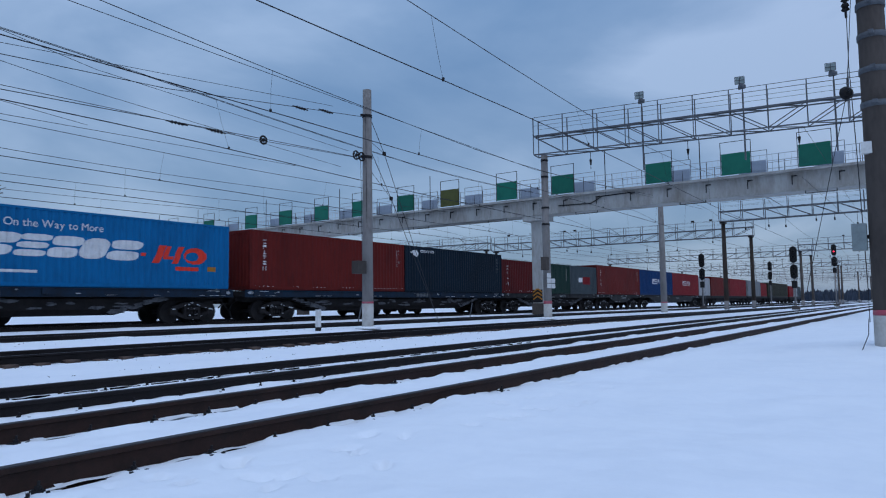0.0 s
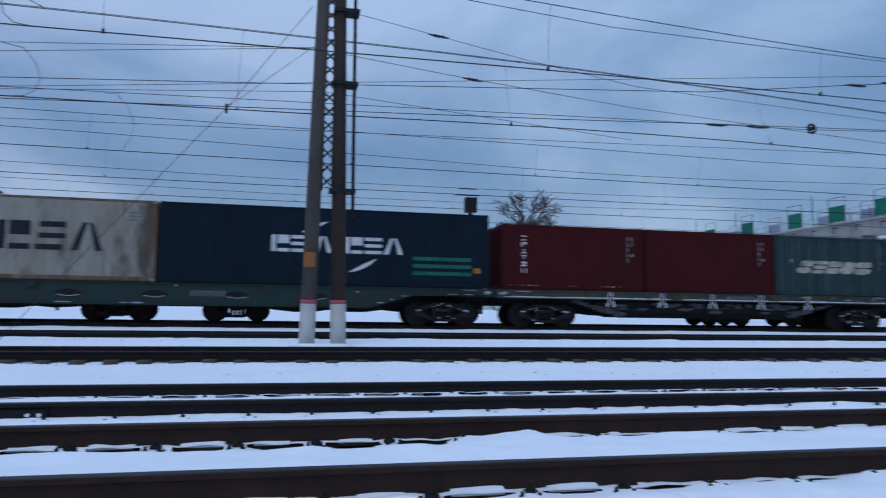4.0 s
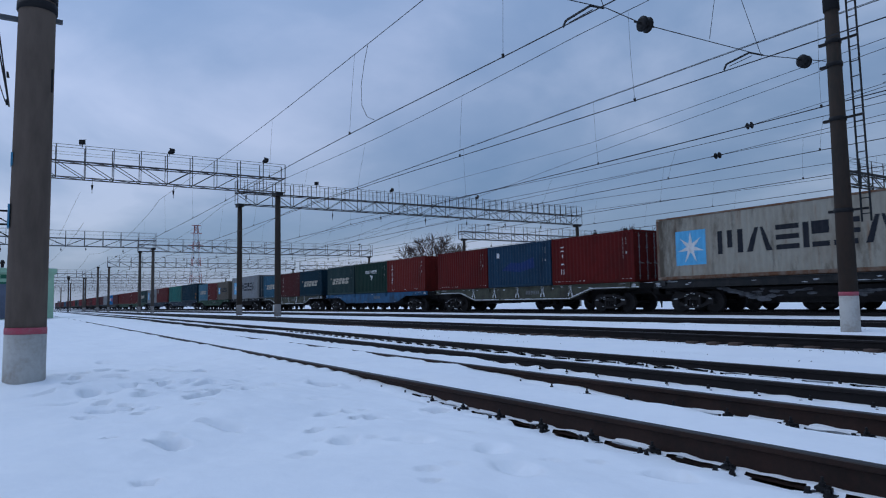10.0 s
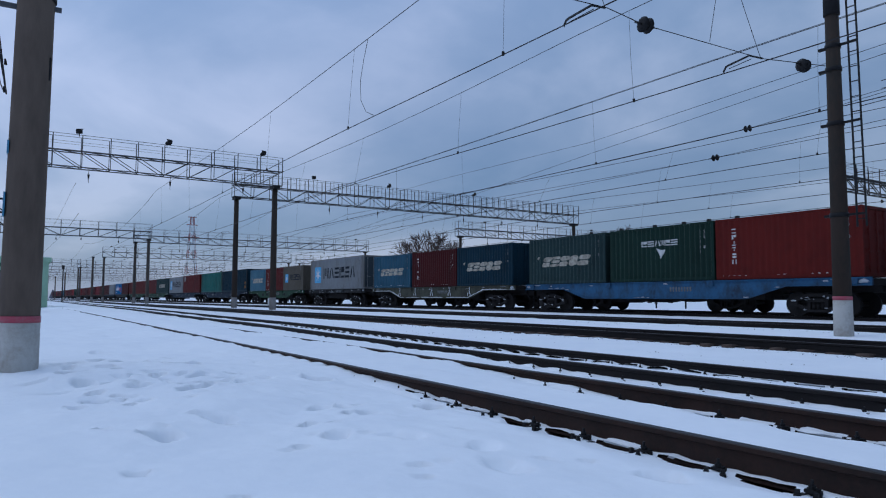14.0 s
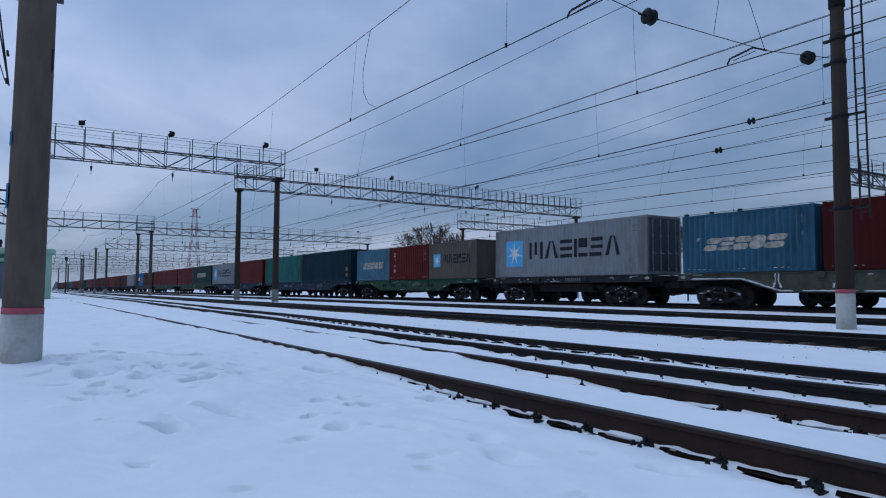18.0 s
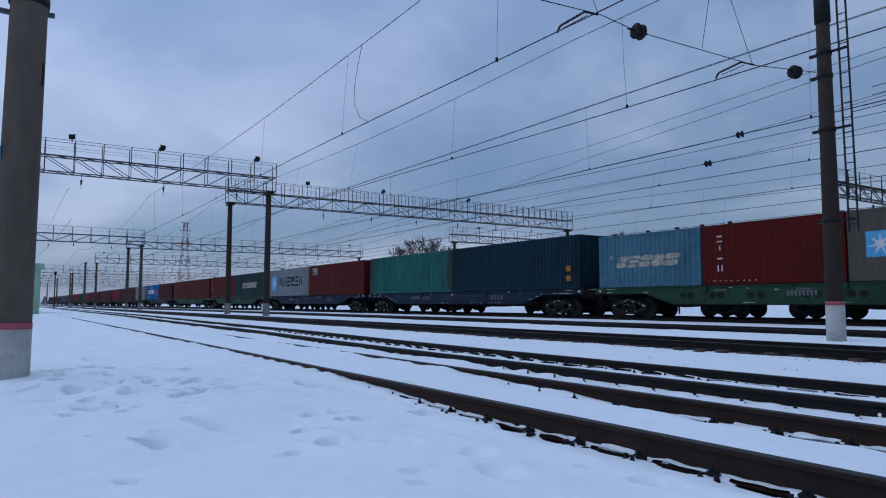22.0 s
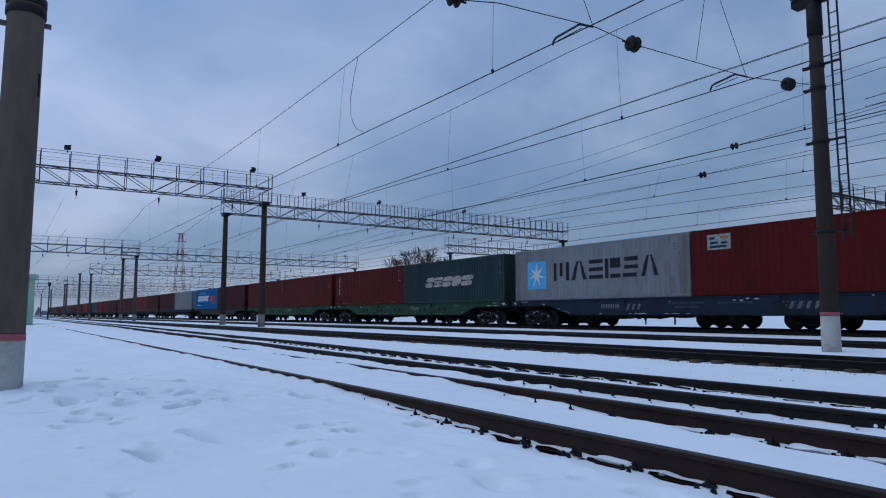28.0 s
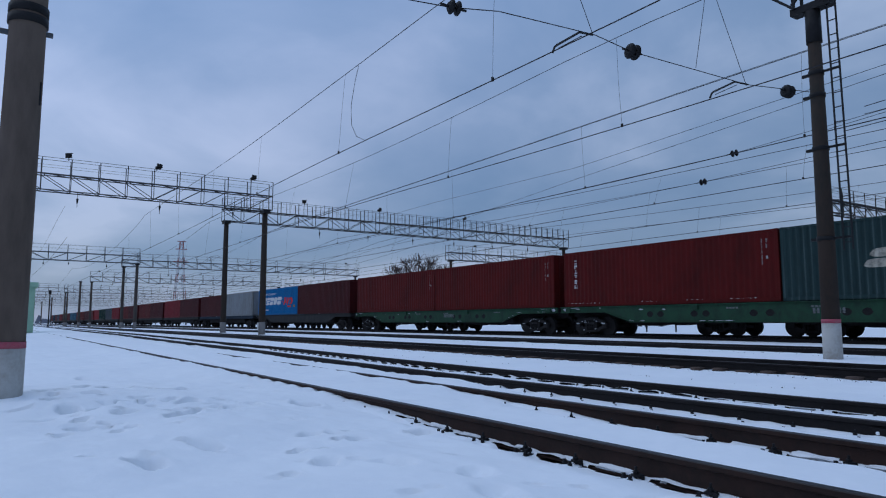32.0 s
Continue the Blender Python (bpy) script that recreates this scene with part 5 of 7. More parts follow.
def wagon(s_right, L, color, style="fish", detail=True, snow=0.5, spin=False):
    place = (s_right - L / 2, MID_Y, RAIL_Z)
    col = {"black": "grimy black", "blue": "faded blue", "navy": "navy", "green": "green", "olive": "olive-grey", "teal": "weathered teal"}[color]
    w = thing("flat_wagon", pose(*place), f"{col} container flat wagon with snow-caked bogies on the track", "railway wagon", "wagons of the train")
    mt = WAGON_PAINT[color]
    top = DECK - RAIL_Z - 0.02
    tag = f"{L:.1f}|{style}"
    for sy in (-1, 1):
        part("side_sill", shared("side_sill|" + tag, lambda: sill_bm(L, style)), mt, w, m=pose(0, sy * 1.20, top, 0, 0, 0 if sy < 0 else 180))
    def inner():
        bm = bmesh.new()
        for sy in (-1, 1):
            add_box(bm, 0, sy * 0.30, top - 0.28, L - 0.2, 0.12, 0.50)
        if L > 9:
            add_box(bm, 0, -0.62, top - 0.62, L - 8.6, 0.5, 0.42)
            add_box(bm, 0, 0.62, top - 0.62, L - 8.6, 0.5, 0.42)
        n = int(L / 2.2)
        for k in range(n + 1):
            add_box(bm, -L / 2 + 0.15 + (L - 0.3) * k / n, 0, top - 0.16, 0.16, 2.3, 0.26)
        return bm
    part("centre_frame", shared("centre_frame|" + tag, inner), GRIME, w)
    if detail:
        seed = round(abs(s_right)) % 4
        if style == "flat" and L > 13:
            part("centre_sill", shared("centre_sill|" + tag, lambda: belly_bm(L, top)), GRIME, w)
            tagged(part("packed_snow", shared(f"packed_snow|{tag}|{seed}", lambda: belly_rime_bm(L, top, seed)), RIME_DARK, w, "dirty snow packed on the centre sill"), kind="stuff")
        tagged(part("snow_crust", shared(f"sill_snow|{tag}|{seed}|{snow:.1f}", lambda: rime_bm(L, style, seed, snow)), RIME, w, "snow stuck to the side sill", m=pose(0, -1.20, top)), kind="stuff")

        def gear():
            bm = bmesh.new()
            add_tube(bm, (-1.4, -0.55, top - 0.55), (-0.2, -0.55, top - 0.55), 0.2, seg=10)
            add_box(bm, 1.2, -0.5, top - 0.55, 0.5, 0.4, 0.3)
            add_bar(bm, (-L / 2 + 2.5, -0.4, top - 0.62), (L / 2 - 2.5, -0.4, top - 0.62), 0.05)
            add_tube(bm, (2.2, -0.6, top - 0.5), (2.9, -0.6, top - 0.5), 0.15, seg=8)
            for x in (-3.1, -2.2, 0.4, 3.6):
                add_box(bm, x, -0.78, top - 0.62, 0.12, 0.10, 0.42)
            add_bar(bm, (-3.4, -0.82, top - 0.78), (3.9, -0.82, top - 0.78), 0.04)
            return bm
        part("brake_gear", shared("brake_gear|" + tag, gear), GRIME, w)
        for k in range(4):
            x = -L / 2 + 0.6 + (L - 1.2) * k / 3
            part("corner_pocket", shared("corner_pocket", lambda: box_bm(0, 0, 0, 0.30, 0.10, 0.24)), mt, w, m=pose(x, -1.29, top - 0.12))
        if color == "olive":
            # deep side web divided by upright ribs that hold snow
            tagged(part("edge_snow", shared("edge_snow|" + tag, lambda: edge_snow_bm(L, style)), EDGE_SNOW, w, "snow along the lower edge of the sill", m=pose(0, -1.20, top)), kind="stuff")
            m_ = int((L - 8) / 2.3)
            for k in range(m_ + 1):
                x = -(L - 9.6) / 2 + (L - 9.6) * k / m_
                part("web_rib", shared("web_rib", lambda: box_bm(0, 0, -0.36, 0.07, 0.08, 0.60)), mt, w, m=pose(x, -1.285, top))
                tagged(part("rib_snow", shared("rib_snow", rib_snow_bm), EDGE_SNOW, w, "snow along an upright rib", m=pose(x, -1.29, top)), kind="stuff")
        num = shared("number_bar", lambda: box_bm(0, 0, 0, 0.085, 0.012, 0.21), FADED)
        for k in range(8):
            part("number_bar", num, FADED, w, m=pose((-5.35 if color == "navy" and style == "fish" else -0.5 + L * 0.07) + 0.155 * k, -1.252, top - (0.36 if style == "fish" else 0.18)))
        if color == "navy" and style == "fish":
            for k in range(7):
                part("slanted_stripe", shared("slanted_stripe", stripe_bm), FADED, w, m=pose((-3.75 if k < 3 else 3.42) + 0.33 * k, -1.25, top - 0.40))
            for x, z, wide in ((-1.2, 0.26, 1.9), (-0.9, 0.44, 1.2), (1.4, 0.28, 1.6), (4.2, 0.28, 1.0), (4.3, 0.42, 0.8)):
                for j in range(round(wide / 0.16)):
                    part("notice_bar", shared("notice_bar", lambda: box_bm(0, 0, 0, 0.10, 0.01, 0.07)), WAGON_NOTE, w, m=pose(x + 0.16 * j, -1.250, top - z))
        if style == "fish" and color == "teal":
            for k in range(5):
                part("lightening_hole", shared("lightening_hole", hole_bm, GRIME), GRIME, w, m=pose((k - 2) * (L - 11) / 5, -1.249, top - 0.42))
                tagged(part("hole_snow", shared("hole_snow", hole_snow_bm), RIME, w, "snow lying in an opening of the sill", m=pose((k - 2) * (L - 11) / 5, -1.251, top - 0.42)), kind="stuff")
        if style == "fish" and color == "green":
            for x in (-6.4, -5.8, -4.0, -3.4, -1.2, -0.5, 2.4, 3.1, 5.0, 5.7):
                part("lightening_hole", shared("lightening_hole", hole_bm, GRIME), GRIME, w, m=pose(x * (L - 8.5) / 16.3, -1.249, top - 0.42) @ Matrix.Diagonal((0.42, 1, 0.95, 1)))
            for x in (-2.4, 1.2, 6.9):
                for j in range(4):
                    part("notice_bar", shared("notice_bar", lambda: box_bm(0, 0, 0, 0.10, 0.01, 0.07)), FADED, w, m=pose(x + 0.15 * j, -1.250, top - 0.20))
    for sx in (-1, 1):
        x = sx * (L / 2 - 2.05)
        b = part("bogie", shared("bogie", lambda: box_bm(0, 0, 0.62, 0.42, 2.0, 0.28)), GRIME, w, m=pose(x, 0, 0))
        for sy in (-1, 1):
            part("side_frame", shared("side_frame", side_frame_bm), GRIME, b, m=pose(0, sy * 1.02, 0))
        if detail:
            tagged(part("snow_crust", shared(f"bogie_snow|{(seed + sx) % 4}", lambda: crust_bm(70 + seed + sx)), RIME, b, "packed snow on the bogie frame"), kind="stuff")
        for k in (-1, 1):
            ws = part("wheelset", shared("wheelset", wheelset_bm), GRIME, b, m=pose(k * 0.925, 0, WHEEL_R))
            if spin:
                SPINNERS.append((ws, k * 0.925))
        part("coupler", shared("coupler", lambda: box_bm(0, 0, 0.98, 0.75, 0.22, 0.26)), GRIME, w, m=pose(sx * (L / 2 + 0.3), 0, 0))
        if detail:
            part("brake_hose", shared("brake_hose", lambda: tube_bm((0, -0.35, 0.95), (0.35, -0.35, 0.62), 0.03, seg=6)), GRIME, w, m=pose(sx * (L / 2), 0, 0, 0, 0, 0 if sx > 0 else 180))
    RIDERS.append((w, place))
    return w


SPINNERS = []
F, T, G = 12.19, 6.06, 11.84
# wagon by wagon from the front: right end of its load, wagon colour, frame style, loads (length, colour, lettering, extra gap before it), usual gap
TRAIN = (
    (198.5, "black", "flat", ((T, "ash", ""), (T, "white", ""), (T, "signal", ""))),
    (178.0, "black", "flat", ((F, "olive", ""), (F, "olive", ""))),
    (151.8, "black", "flat", ((T, "signal", ""), (F, "grey", ""))),
    (132.2, "black", "flat", ((F, "signal", ""), (F, "brick", ""), )),
    (107.0, "black", "flat", ((T, "white", ""),)),
    (100.6, "black", "fish", ((F, "signal", "word"), (F, "royal", "word"))),
    (76.0, "black", "fish", ((F, "brick", "short_down"),)),
    (63.6, "black", "flat", ((T, "ash", "patch"), (T, "green", "codes"), (T, "red", "short_down"))),
    (45.2, "navy", "flat", ((G, "navy", "corner_crest"), (G, "brick", "down"))),
    (20.2, "navy", "flat", ((G, "blue", "jubilee"), (G, "crimson", "three"))),
    (-5.25, "olive", "flat", ((T, "slate", "slant"), (T, "maroon", "codes"), (T, "maroon", "down"))),
    (-24.2, "teal", "fish", ((F, "navy", "arcs"), (F, "dirtygrey", "star"))),
    (-49.75, "navy", "flat", ((T, "brick", "down"), (F, "maroon", "plate", 0.57), (T, "red", "down")), 0.08),
    (-76.52, "black", "flat", ((F, "red", "plate"), (F, "dirtygrey", "star", 0.26)), 0.22),
    (-102.83, "olive", "fish", ((T, "red", "short_down"), (T, "cobalt", "whale"), (T, "red", "codes")), 0.12),
    (-123.1, "blue", "fish", ((T, "brick", "down"), (T, "green", "crest"), (T, "slate", "slant", 0.26)), 0.10),
    (-143.35, "olive", "fish", ((T, "petrol", "slant"), (T, "maroon", "short_down"), (T, "steelblue", "slant", 0.22)), 0.10),
    (-164.0, "black", "flat", ((F, "grey", "star"),)),
    (-178.3, "green", "fish", ((T, "tan", "star"), (T, "red", "short_down"), (T, "paleblue", "slant"))),
    (-198.08, "navy", "fish", ((F, "petrol", "orange"), (F, "teal", "")), 0.10),
    (-223.75, "navy", "fish", ((F, "red", "sign"), (F, "grey", "star")), 0.08),
    (-249.3, "green", "fish", ((F, "slate", "slant"), (F, "red", "down"))),
    (-274.6, "green", "fish", ((F, "red", "codes"), (F, "red", "codes"))),
    (-300.6, "black", "fish", ((F, "maroon", "codes"), (F, "blue", "jubilee"))),
    (-327.2, "navy", "flat", ((F, "grey", "word"), (F, "maroon", "codes"))),
    (-353.2, "black", "flat", ((F, "maroon", "codes"), (F, "crimson", "codes"))),
    (-379.2, "black", "flat", ((F, "maroon", "codes"), (F, "red", "codes"))),
    (-405.2, "black", "flat", ((F, "maroon", "codes"), (F, "red", "codes"))),
)
REST = ("crimson", "ash", "green", "signal", "red", "maroon", "red", "brick", "steelblue", "steelblue", "red", "maroon", "maroon", "crimson", "ash", "red", "petrol", "red", "maroon", "brick")


def make_train():
    for right, col, style, loads, *rest in TRAIN:
        near = -300 < right < 105
        gap = rest[0] if rest else 0.09
        total = sum(a[0] + sum(a[3:]) for a in loads) + gap * (len(loads) - 1)
        wagon(right + 0.25, total + 0.5, col, style, near, 0.6 if col in ("olive", "black", "navy") else 0.25, spin=-130 < right < 40)
        s = right
        for L, c, st, *wide in loads:
            s -= sum(wide)
            container(s, L, c, st, L > 8, near)
            s -= L + gap
    s, k = -431.2, 0
    while s > -640:
        wagon(s + 0.25, 2 * F + 0.59, "black", "flat", False)
        for j in range(2):
            container(s - j * (F + 0.09), F, REST[(k + j) % len(REST)], "", True, False)
        s -= 26.0
        k += 2


make_train()


# ---- parked wagons on the track behind ----
def make_parked():
    t = thing("railway_track", Matrix.Identity(4), "track with parked wagons behind the moving train", "railway track", "yard tracks", "structure")
    line = ((-400, 31.6), (400, 31.6))
    for k in (0, 1):
        part("rail", rail_mesh(line, GAUGE * k, 0.16, -420, 420), RAIL, t)
    x = -129.25
    while x < 76:
        w = thing("flat_wagon", pose(x, 32.36, 0.16), "empty dark flat wagon standing on the track behind the train", "railway wagon", "parked wagons")
        for sy in (-1, 1):
            part("side_sill", shared("side_sill|parked", lambda: sill_bm(13.4, "flat")), WAGON_PAINT["black"], w, m=pose(0, sy * 1.3, 1.30, 0, 0, 0 if sy < 0 else 180))
        part("deck", shared("deck|parked", lambda: box_bm(0, 0, 1.27, 13.4, 2.5, 0.06)), WAGON_PAINT["black"], w)
        part("centre_frame", shared("centre_frame|parked", lambda: box_bm(0, 0, 1.02, 13.2, 0.5, 0.42)), GRIME, w)

        def hopper():
            """Tanks and levers below the floor, as one uneven skirt."""
            bm = bmesh.new()
            rr = random.Random(3)
            xs = [-6.4 + 0.8 * k for k in range(17)]
            lows = [rr.uniform(0.44, 0.58) if abs(x) < 3.6 else rr.uniform(0.62, 0.74) for x in xs]
            front = [[bm.verts.new((x, y, z)) for x, z in zip(xs, zs)] for y in (-0.95, -0.1) for zs in (lows, [1.0] * 17)]
            for k in range(16):
                for lo, hi in ((0, 1), (2, 3), (0, 2)):
                    bm.faces.new([front[lo][k], front[lo][k + 1], front[hi][k + 1], front[hi][k]])
            return bm
        part("underframe", shared("underframe|parked", hopper), GRIME, w)
        for sx in (-1, 1):
            b = part("bogie", shared("bogie", lambda: box_bm(0, 0, 0.62, 0.42, 2.0, 0.28)), GRIME, w, m=pose(sx * 4.86, 0, 0))
            for sy in (-1, 1):
                part("side_frame", shared("side_frame", side_frame_bm), GRIME, b, m=pose(0, sy * 1.02, 0))
            for k in (-1, 1):
                part("wheelset", shared("wheelset", wheelset_bm), GRIME, b, m=pose(k * 0.925, 0, WHEEL_R))
            part("coupler", shared("coupler", lambda: box_bm(0, 0, 0.98, 0.75, 0.22, 0.26)), GRIME, w, m=pose(sx * 7.0, 0, 0))
        x += 14.62


make_parked()


# ---- poles ----
def shaft_bm(h, r0, r1, seg=20):
    bm = bmesh.new()
    add_tube(bm, (0, 0, -0.5), (0, 0, h), r0 + 0.5 * (r0 - r1) / h, r1, seg)
    return bm


def sleeve(name, z0, z1, h, r0, r1, material, parent, extra=0.004, m=None):
    """A painted or steel ring on a tapered shaft."""
    ra, rb = r0 + (r1 - r0) * z0 / h + extra, r0 + (r1 - r0) * z1 / h + extra
    bm = bmesh.new()
    seg = 20
    rings = [[bm.verts.new((r * math.cos(2 * math.pi * k / seg), r * math.sin(2 * math.pi * k / seg), z)) for k in range(seg)] for z, r in ((z0, ra - extra * 0.9), (z0, ra), (z1, rb), (z1, rb - extra * 0.9))]
    for a, b in zip(rings, rings[1:]):
        for k in range(seg):
            f = bm.faces.new([a[k], a[(k + 1) % seg], b[(k + 1) % seg], b[k]])
            f.smooth = True
    return part(name, bm, material, parent, m=m)


def concrete_pole(x, y, z, h, r0, r1, material, label, base=0.75, band=0.09, clamps=(), tilt=(0, 0), pad=True, clamp=IRON):
    p = thing("concrete_pole", pose(x, y, z, tilt[0], tilt[1], 0), label, "catenary pole", "poles along the tracks")
    part("shaft", shaft_bm(h, r0, r1), material, p)
    if base:
        sleeve("whitewashed_base", -0.35, base, h, r0, r1, LIME, p)
        sleeve("red_band", base, base + band, h, r0, r1, BAND, p, 0.006)
    for c in clamps:
        sleeve("clamp", c, c + 0.10, h, r0, r1, clamp, p, 0.02)
        part("clamp_bolt", box_bm(-(r0 + 0.05), 0, c + 0.05, 0.16, 0.08, 0.06), clamp, p)
    if pad:
        part("snow_collar", tube_bm((0, 0, -0.06), (0, 0, 0.02), r0 + 0.28, r0 + 0.10, seg=16), SNOW, p)
    return p


def insulator_bm(n=3, r=0.14, pitch=0.11):
    """A string of disc insulators along x."""
    bm = bmesh.new()
    for k in range(n):
        x = (k - (n - 1) / 2) * pitch
        add_tube(bm, (x - 0.035, 0, 0), (x + 0.02, 0, 0), r * 0.55, r, seg=14)
        add_tube(bm, (x + 0.02, 0, 0), (x + 0.045, 0, 0), r, r * 0.5, seg=14)
    L = n * pitch / 2 + 0.12
    add_tube(bm, (-L, 0, 0), (L, 0, 0), 0.02, seg=6)
    return bm


def wheel_bm(r):
    """A spoked tension wheel in the xz plane."""
    bm = bmesh.new()
    n = 20
    for k in range(n):
        a, b = 2 * math.pi * k / n, 2 * math.pi * (k + 1) / n
        add_bar(bm, (r * math.cos(a), 0, r * math.sin(a)), (r * math.cos(b), 0, r * math.sin(b)), 0.03, 0.05)
    for k in range(5):
        a = 2 * math.pi * k / 5
        add_bar(bm, (0, 0, 0), (r * math.cos(a), 0, r * math.sin(a)), 0.022)
    add_tube(bm, (0, -0.04, 0), (0, 0.04, 0), 0.05, seg=8)
    return bm


def ladder(parent, x, y, z0, z1, w, lean=0.0):
    la = part("ladder", tube_bm((x - w / 2, y, z0), (x - w / 2 + lean, y, z1), 0.022, seg=6), STEEL_DARK, parent)
    part("ladder_rail", tube_bm((x + w / 2, y, z0), (x + w / 2 + lean, y, z1), 0.022, seg=6), STEEL_DARK, la)
    n = int((z1 - z0) / 0.34)
    for k in range(n):
        z = z0 + (k + 0.5) * (z1 - z0) / n
        d = lean * (z - z0) / (z1 - z0)
        bar("rung", (x - w / 2 + d, y, z), (x + w / 2 + d, y, z), 0.02, STEEL_DARK, la)


def make_poles():
    # slim pole with tension wheels beside the footbridge
    p = concrete_pole(18.95, 16.2, 0.05, 8.8, 0.21, 0.16, CONCRETE_PALE, "pale grey concrete pole with two tension wheels and guy wires", 0.85, 0.07, (6.2, 7.75))
    sleeve("whitewashed_base", 0.0, 0.1, 8.8, 0.21, 0.16, CONCRETE_PALE, p, 0.003)
    part("switch_box", box_bm(-0.52, -0.05, 2.15, 0.46, 0.3, 0.46), mat("brown_box", (0.055, 0.045, 0.04), 0.7), p)
    part("box_arm", box_bm(-0.25, -0.05, 2.2, 0.3, 0.06, 0.06), IRON, p)
    for x in (-0.42, -0.72):
        part("tension_wheel", wheel_bm(0.15), IRON, p, m=pose(x, -0.1, 6.2))
    for x, z0 in ((-0.2, 7.8), (-0.48, 6.1)):
        wire("weight_rope", [(x, -0.1, z0), (x + 0.04, -0.1, 4.4), (x + 0.06, -0.1, 2.6)], 0.010, WIRE, p)
    wire("guy_wire", [(0.15, 0, 7.8), (1.1, 0.1, 6.6), (5.0, 0.4, 0.0)], 0.013, WIRE, p)
    wire("guy_wire", [(0.15, 0, 6.9), (1.1, 0.1, 6.6)], 0.010, WIRE, p)
    wire("guy_wire", [(0.15, 0, 6.6), (1.5, 0.1, 4.9), (5.2, 0.5, 0.0)], 0.013, WIRE, p)
    wire("guy_wire", [(0.15, 0, 5.8), (1.5, 0.1, 4.9)], 0.010, WIRE, p)
    part("guy_node", box_bm(1.1, 0.1, 6.6, 0.12, 0.08, 0.14), IRON, p)
    part("guy_node", box_bm(1.5, 0.1, 4.9, 0.12, 0.08, 0.14), IRON, p)
    # pole that carries the near gantry by the footbridge
    p = concrete_pole(33.55, 16.2, 0.05, 8.9, 0.23, 0.18, CONCRETE_PALE, "grey concrete gantry pole hung with white plates", 0.75, 0.16, (5.0, 5.9, 7.6, 8.5))
    for k in range(5):
        part("plate_sign", box_bm(-0.35 + 0.5 * (k % 2), -0.28, 1.7 + 0.28 * (k // 2), 0.42, 0.03, 0.24), WHITE_PAINT, p)
    part("meter_box", box_bm(-0.42, -0.1, 2.9, 0.4, 0.3, 0.7), CONCRETE, p)
    concrete_pole(53.7, 16.2, 0.0, 8.6, 0.25, 0.2, CONCRETE_PALE, "pale concrete pole behind the footbridge", 0.75, 0.08)
    # big dark pole beside the camera's stand, to the right
    p = concrete_pole(13.7, 0.05, -0.06, 11.5, 0.235, 0.18, CONCRETE, "thick brown-grey concrete pole with red band, cables and a steel box", 0.62, 0.09, (4.15, 4.75, 5.35, 5.9, 6.6, 7.4), clamp=STEEL)
    part("number_patch", box_bm(-0.19, 0.17, 3.45, 0.10, 0.16, 0.2), WHITE_PAINT, p)
    part("steel_box", box_bm(0.0, 0.36, 1.95, 0.24, 0.22, 0.46), mat("grey_green_box", (0.20, 0.24, 0.24), 0.6), p)
    part("box_bracket", box_bm(0.0, 0.26, 1.95, 0.06, 0.1, 0.06), IRON, p)
    wire("down_cable", [(-0.1, 0.33, 7.6), (0.1, 0.37, 5.0), (0.2, 0.34, 3.6), (0.25, 0.30, 1.2), (0.25, 0.30, 0.5)], 0.009, WIRE, p)
    wire("down_cable", [(-0.05, 0.30, 0.55), (-0.3, 0.30, 0.30), (-0.6, 0.40, 0.02)], 0.008, WIRE, p)
    for k in range(6):
        part("insulator", insulator_bm(2, 0.07, 0.07), IRON, p, m=pose(-0.1, 0.36, 6.0 + 0.17 * k, 0, 60, 0))
    part("lamp_bracket", box_bm(-0.05, 0.33, 7.15, 0.1, 0.30, 0.08), IRON, p)
    part("disc_insulator", insulator_bm(1, 0.12), IRON, p, m=pose(0.0, 0.42, 4.5, 0, 0, 25))
    wire("stay", [(-0.1, 0.25, 6.4), (0.0, 0.42, 4.5), (0.6, 1.3, 1.0)], 0.007, WIRE, p)
    # big dark pole to the left
    p = concrete_pole(-9.40, 0.12, -0.05, 11.5, 0.215, 0.17, CONCRETE_BROWN, "thick brown concrete pole with limewashed base and red band", 0.585, 0.075, (4.44, 4.57), tilt=(-0.35, 0), pad=False)
    for k, (y, z) in enumerate(((-0.215, 1.95), (-0.205, 2.62))):
        part("blue_plate", box_bm(0.03, y, z, 0.13, 0.02, 0.28 - 0.13 * k), mat("blue_plate", (0.05, 0.22, 0.36), 0.5), p)
    part("arm", box_bm(0, -0.36, 4.32, 0.06, 0.46, 0.05), STEEL, p)
    part("arm_bolt", box_bm(0, 0.22, 4.38, 0.05, 0.10, 0.05), STEEL, p)
    part("cable_strip", box_bm(0.10, 0.16, 3.60, 0.03, 0.05, 0.28), IRON, p)
    # poles in the middle row
    p = concrete_pole(-8.42, 16.2, -0.03, 8.0, 0.205, 0.145, CONCRETE_DARK, "dark concrete catenary pole with ladder, steel head and red band", 0.84, 0.09, (2.75, 4.9, 6.2, 6.75))
    sleeve("steel_head", 7.55, 8.35, 8.0, 0.205, 0.145, IRON, p, 0.03)
    part("head_beam", box_bm(0, 0, 8.45, 0.95, 0.3, 0.18), IRON, p)
    ladder(p, 0.52, -0.05, 2.5, 12.0, 0.20, -0.10)
    for z in (2.75, 4.9, 6.75):
        part("ladder_tie", box_bm(0.3, 0, z + 0.05, 0.5, 0.05, 0.05), IRON, p)
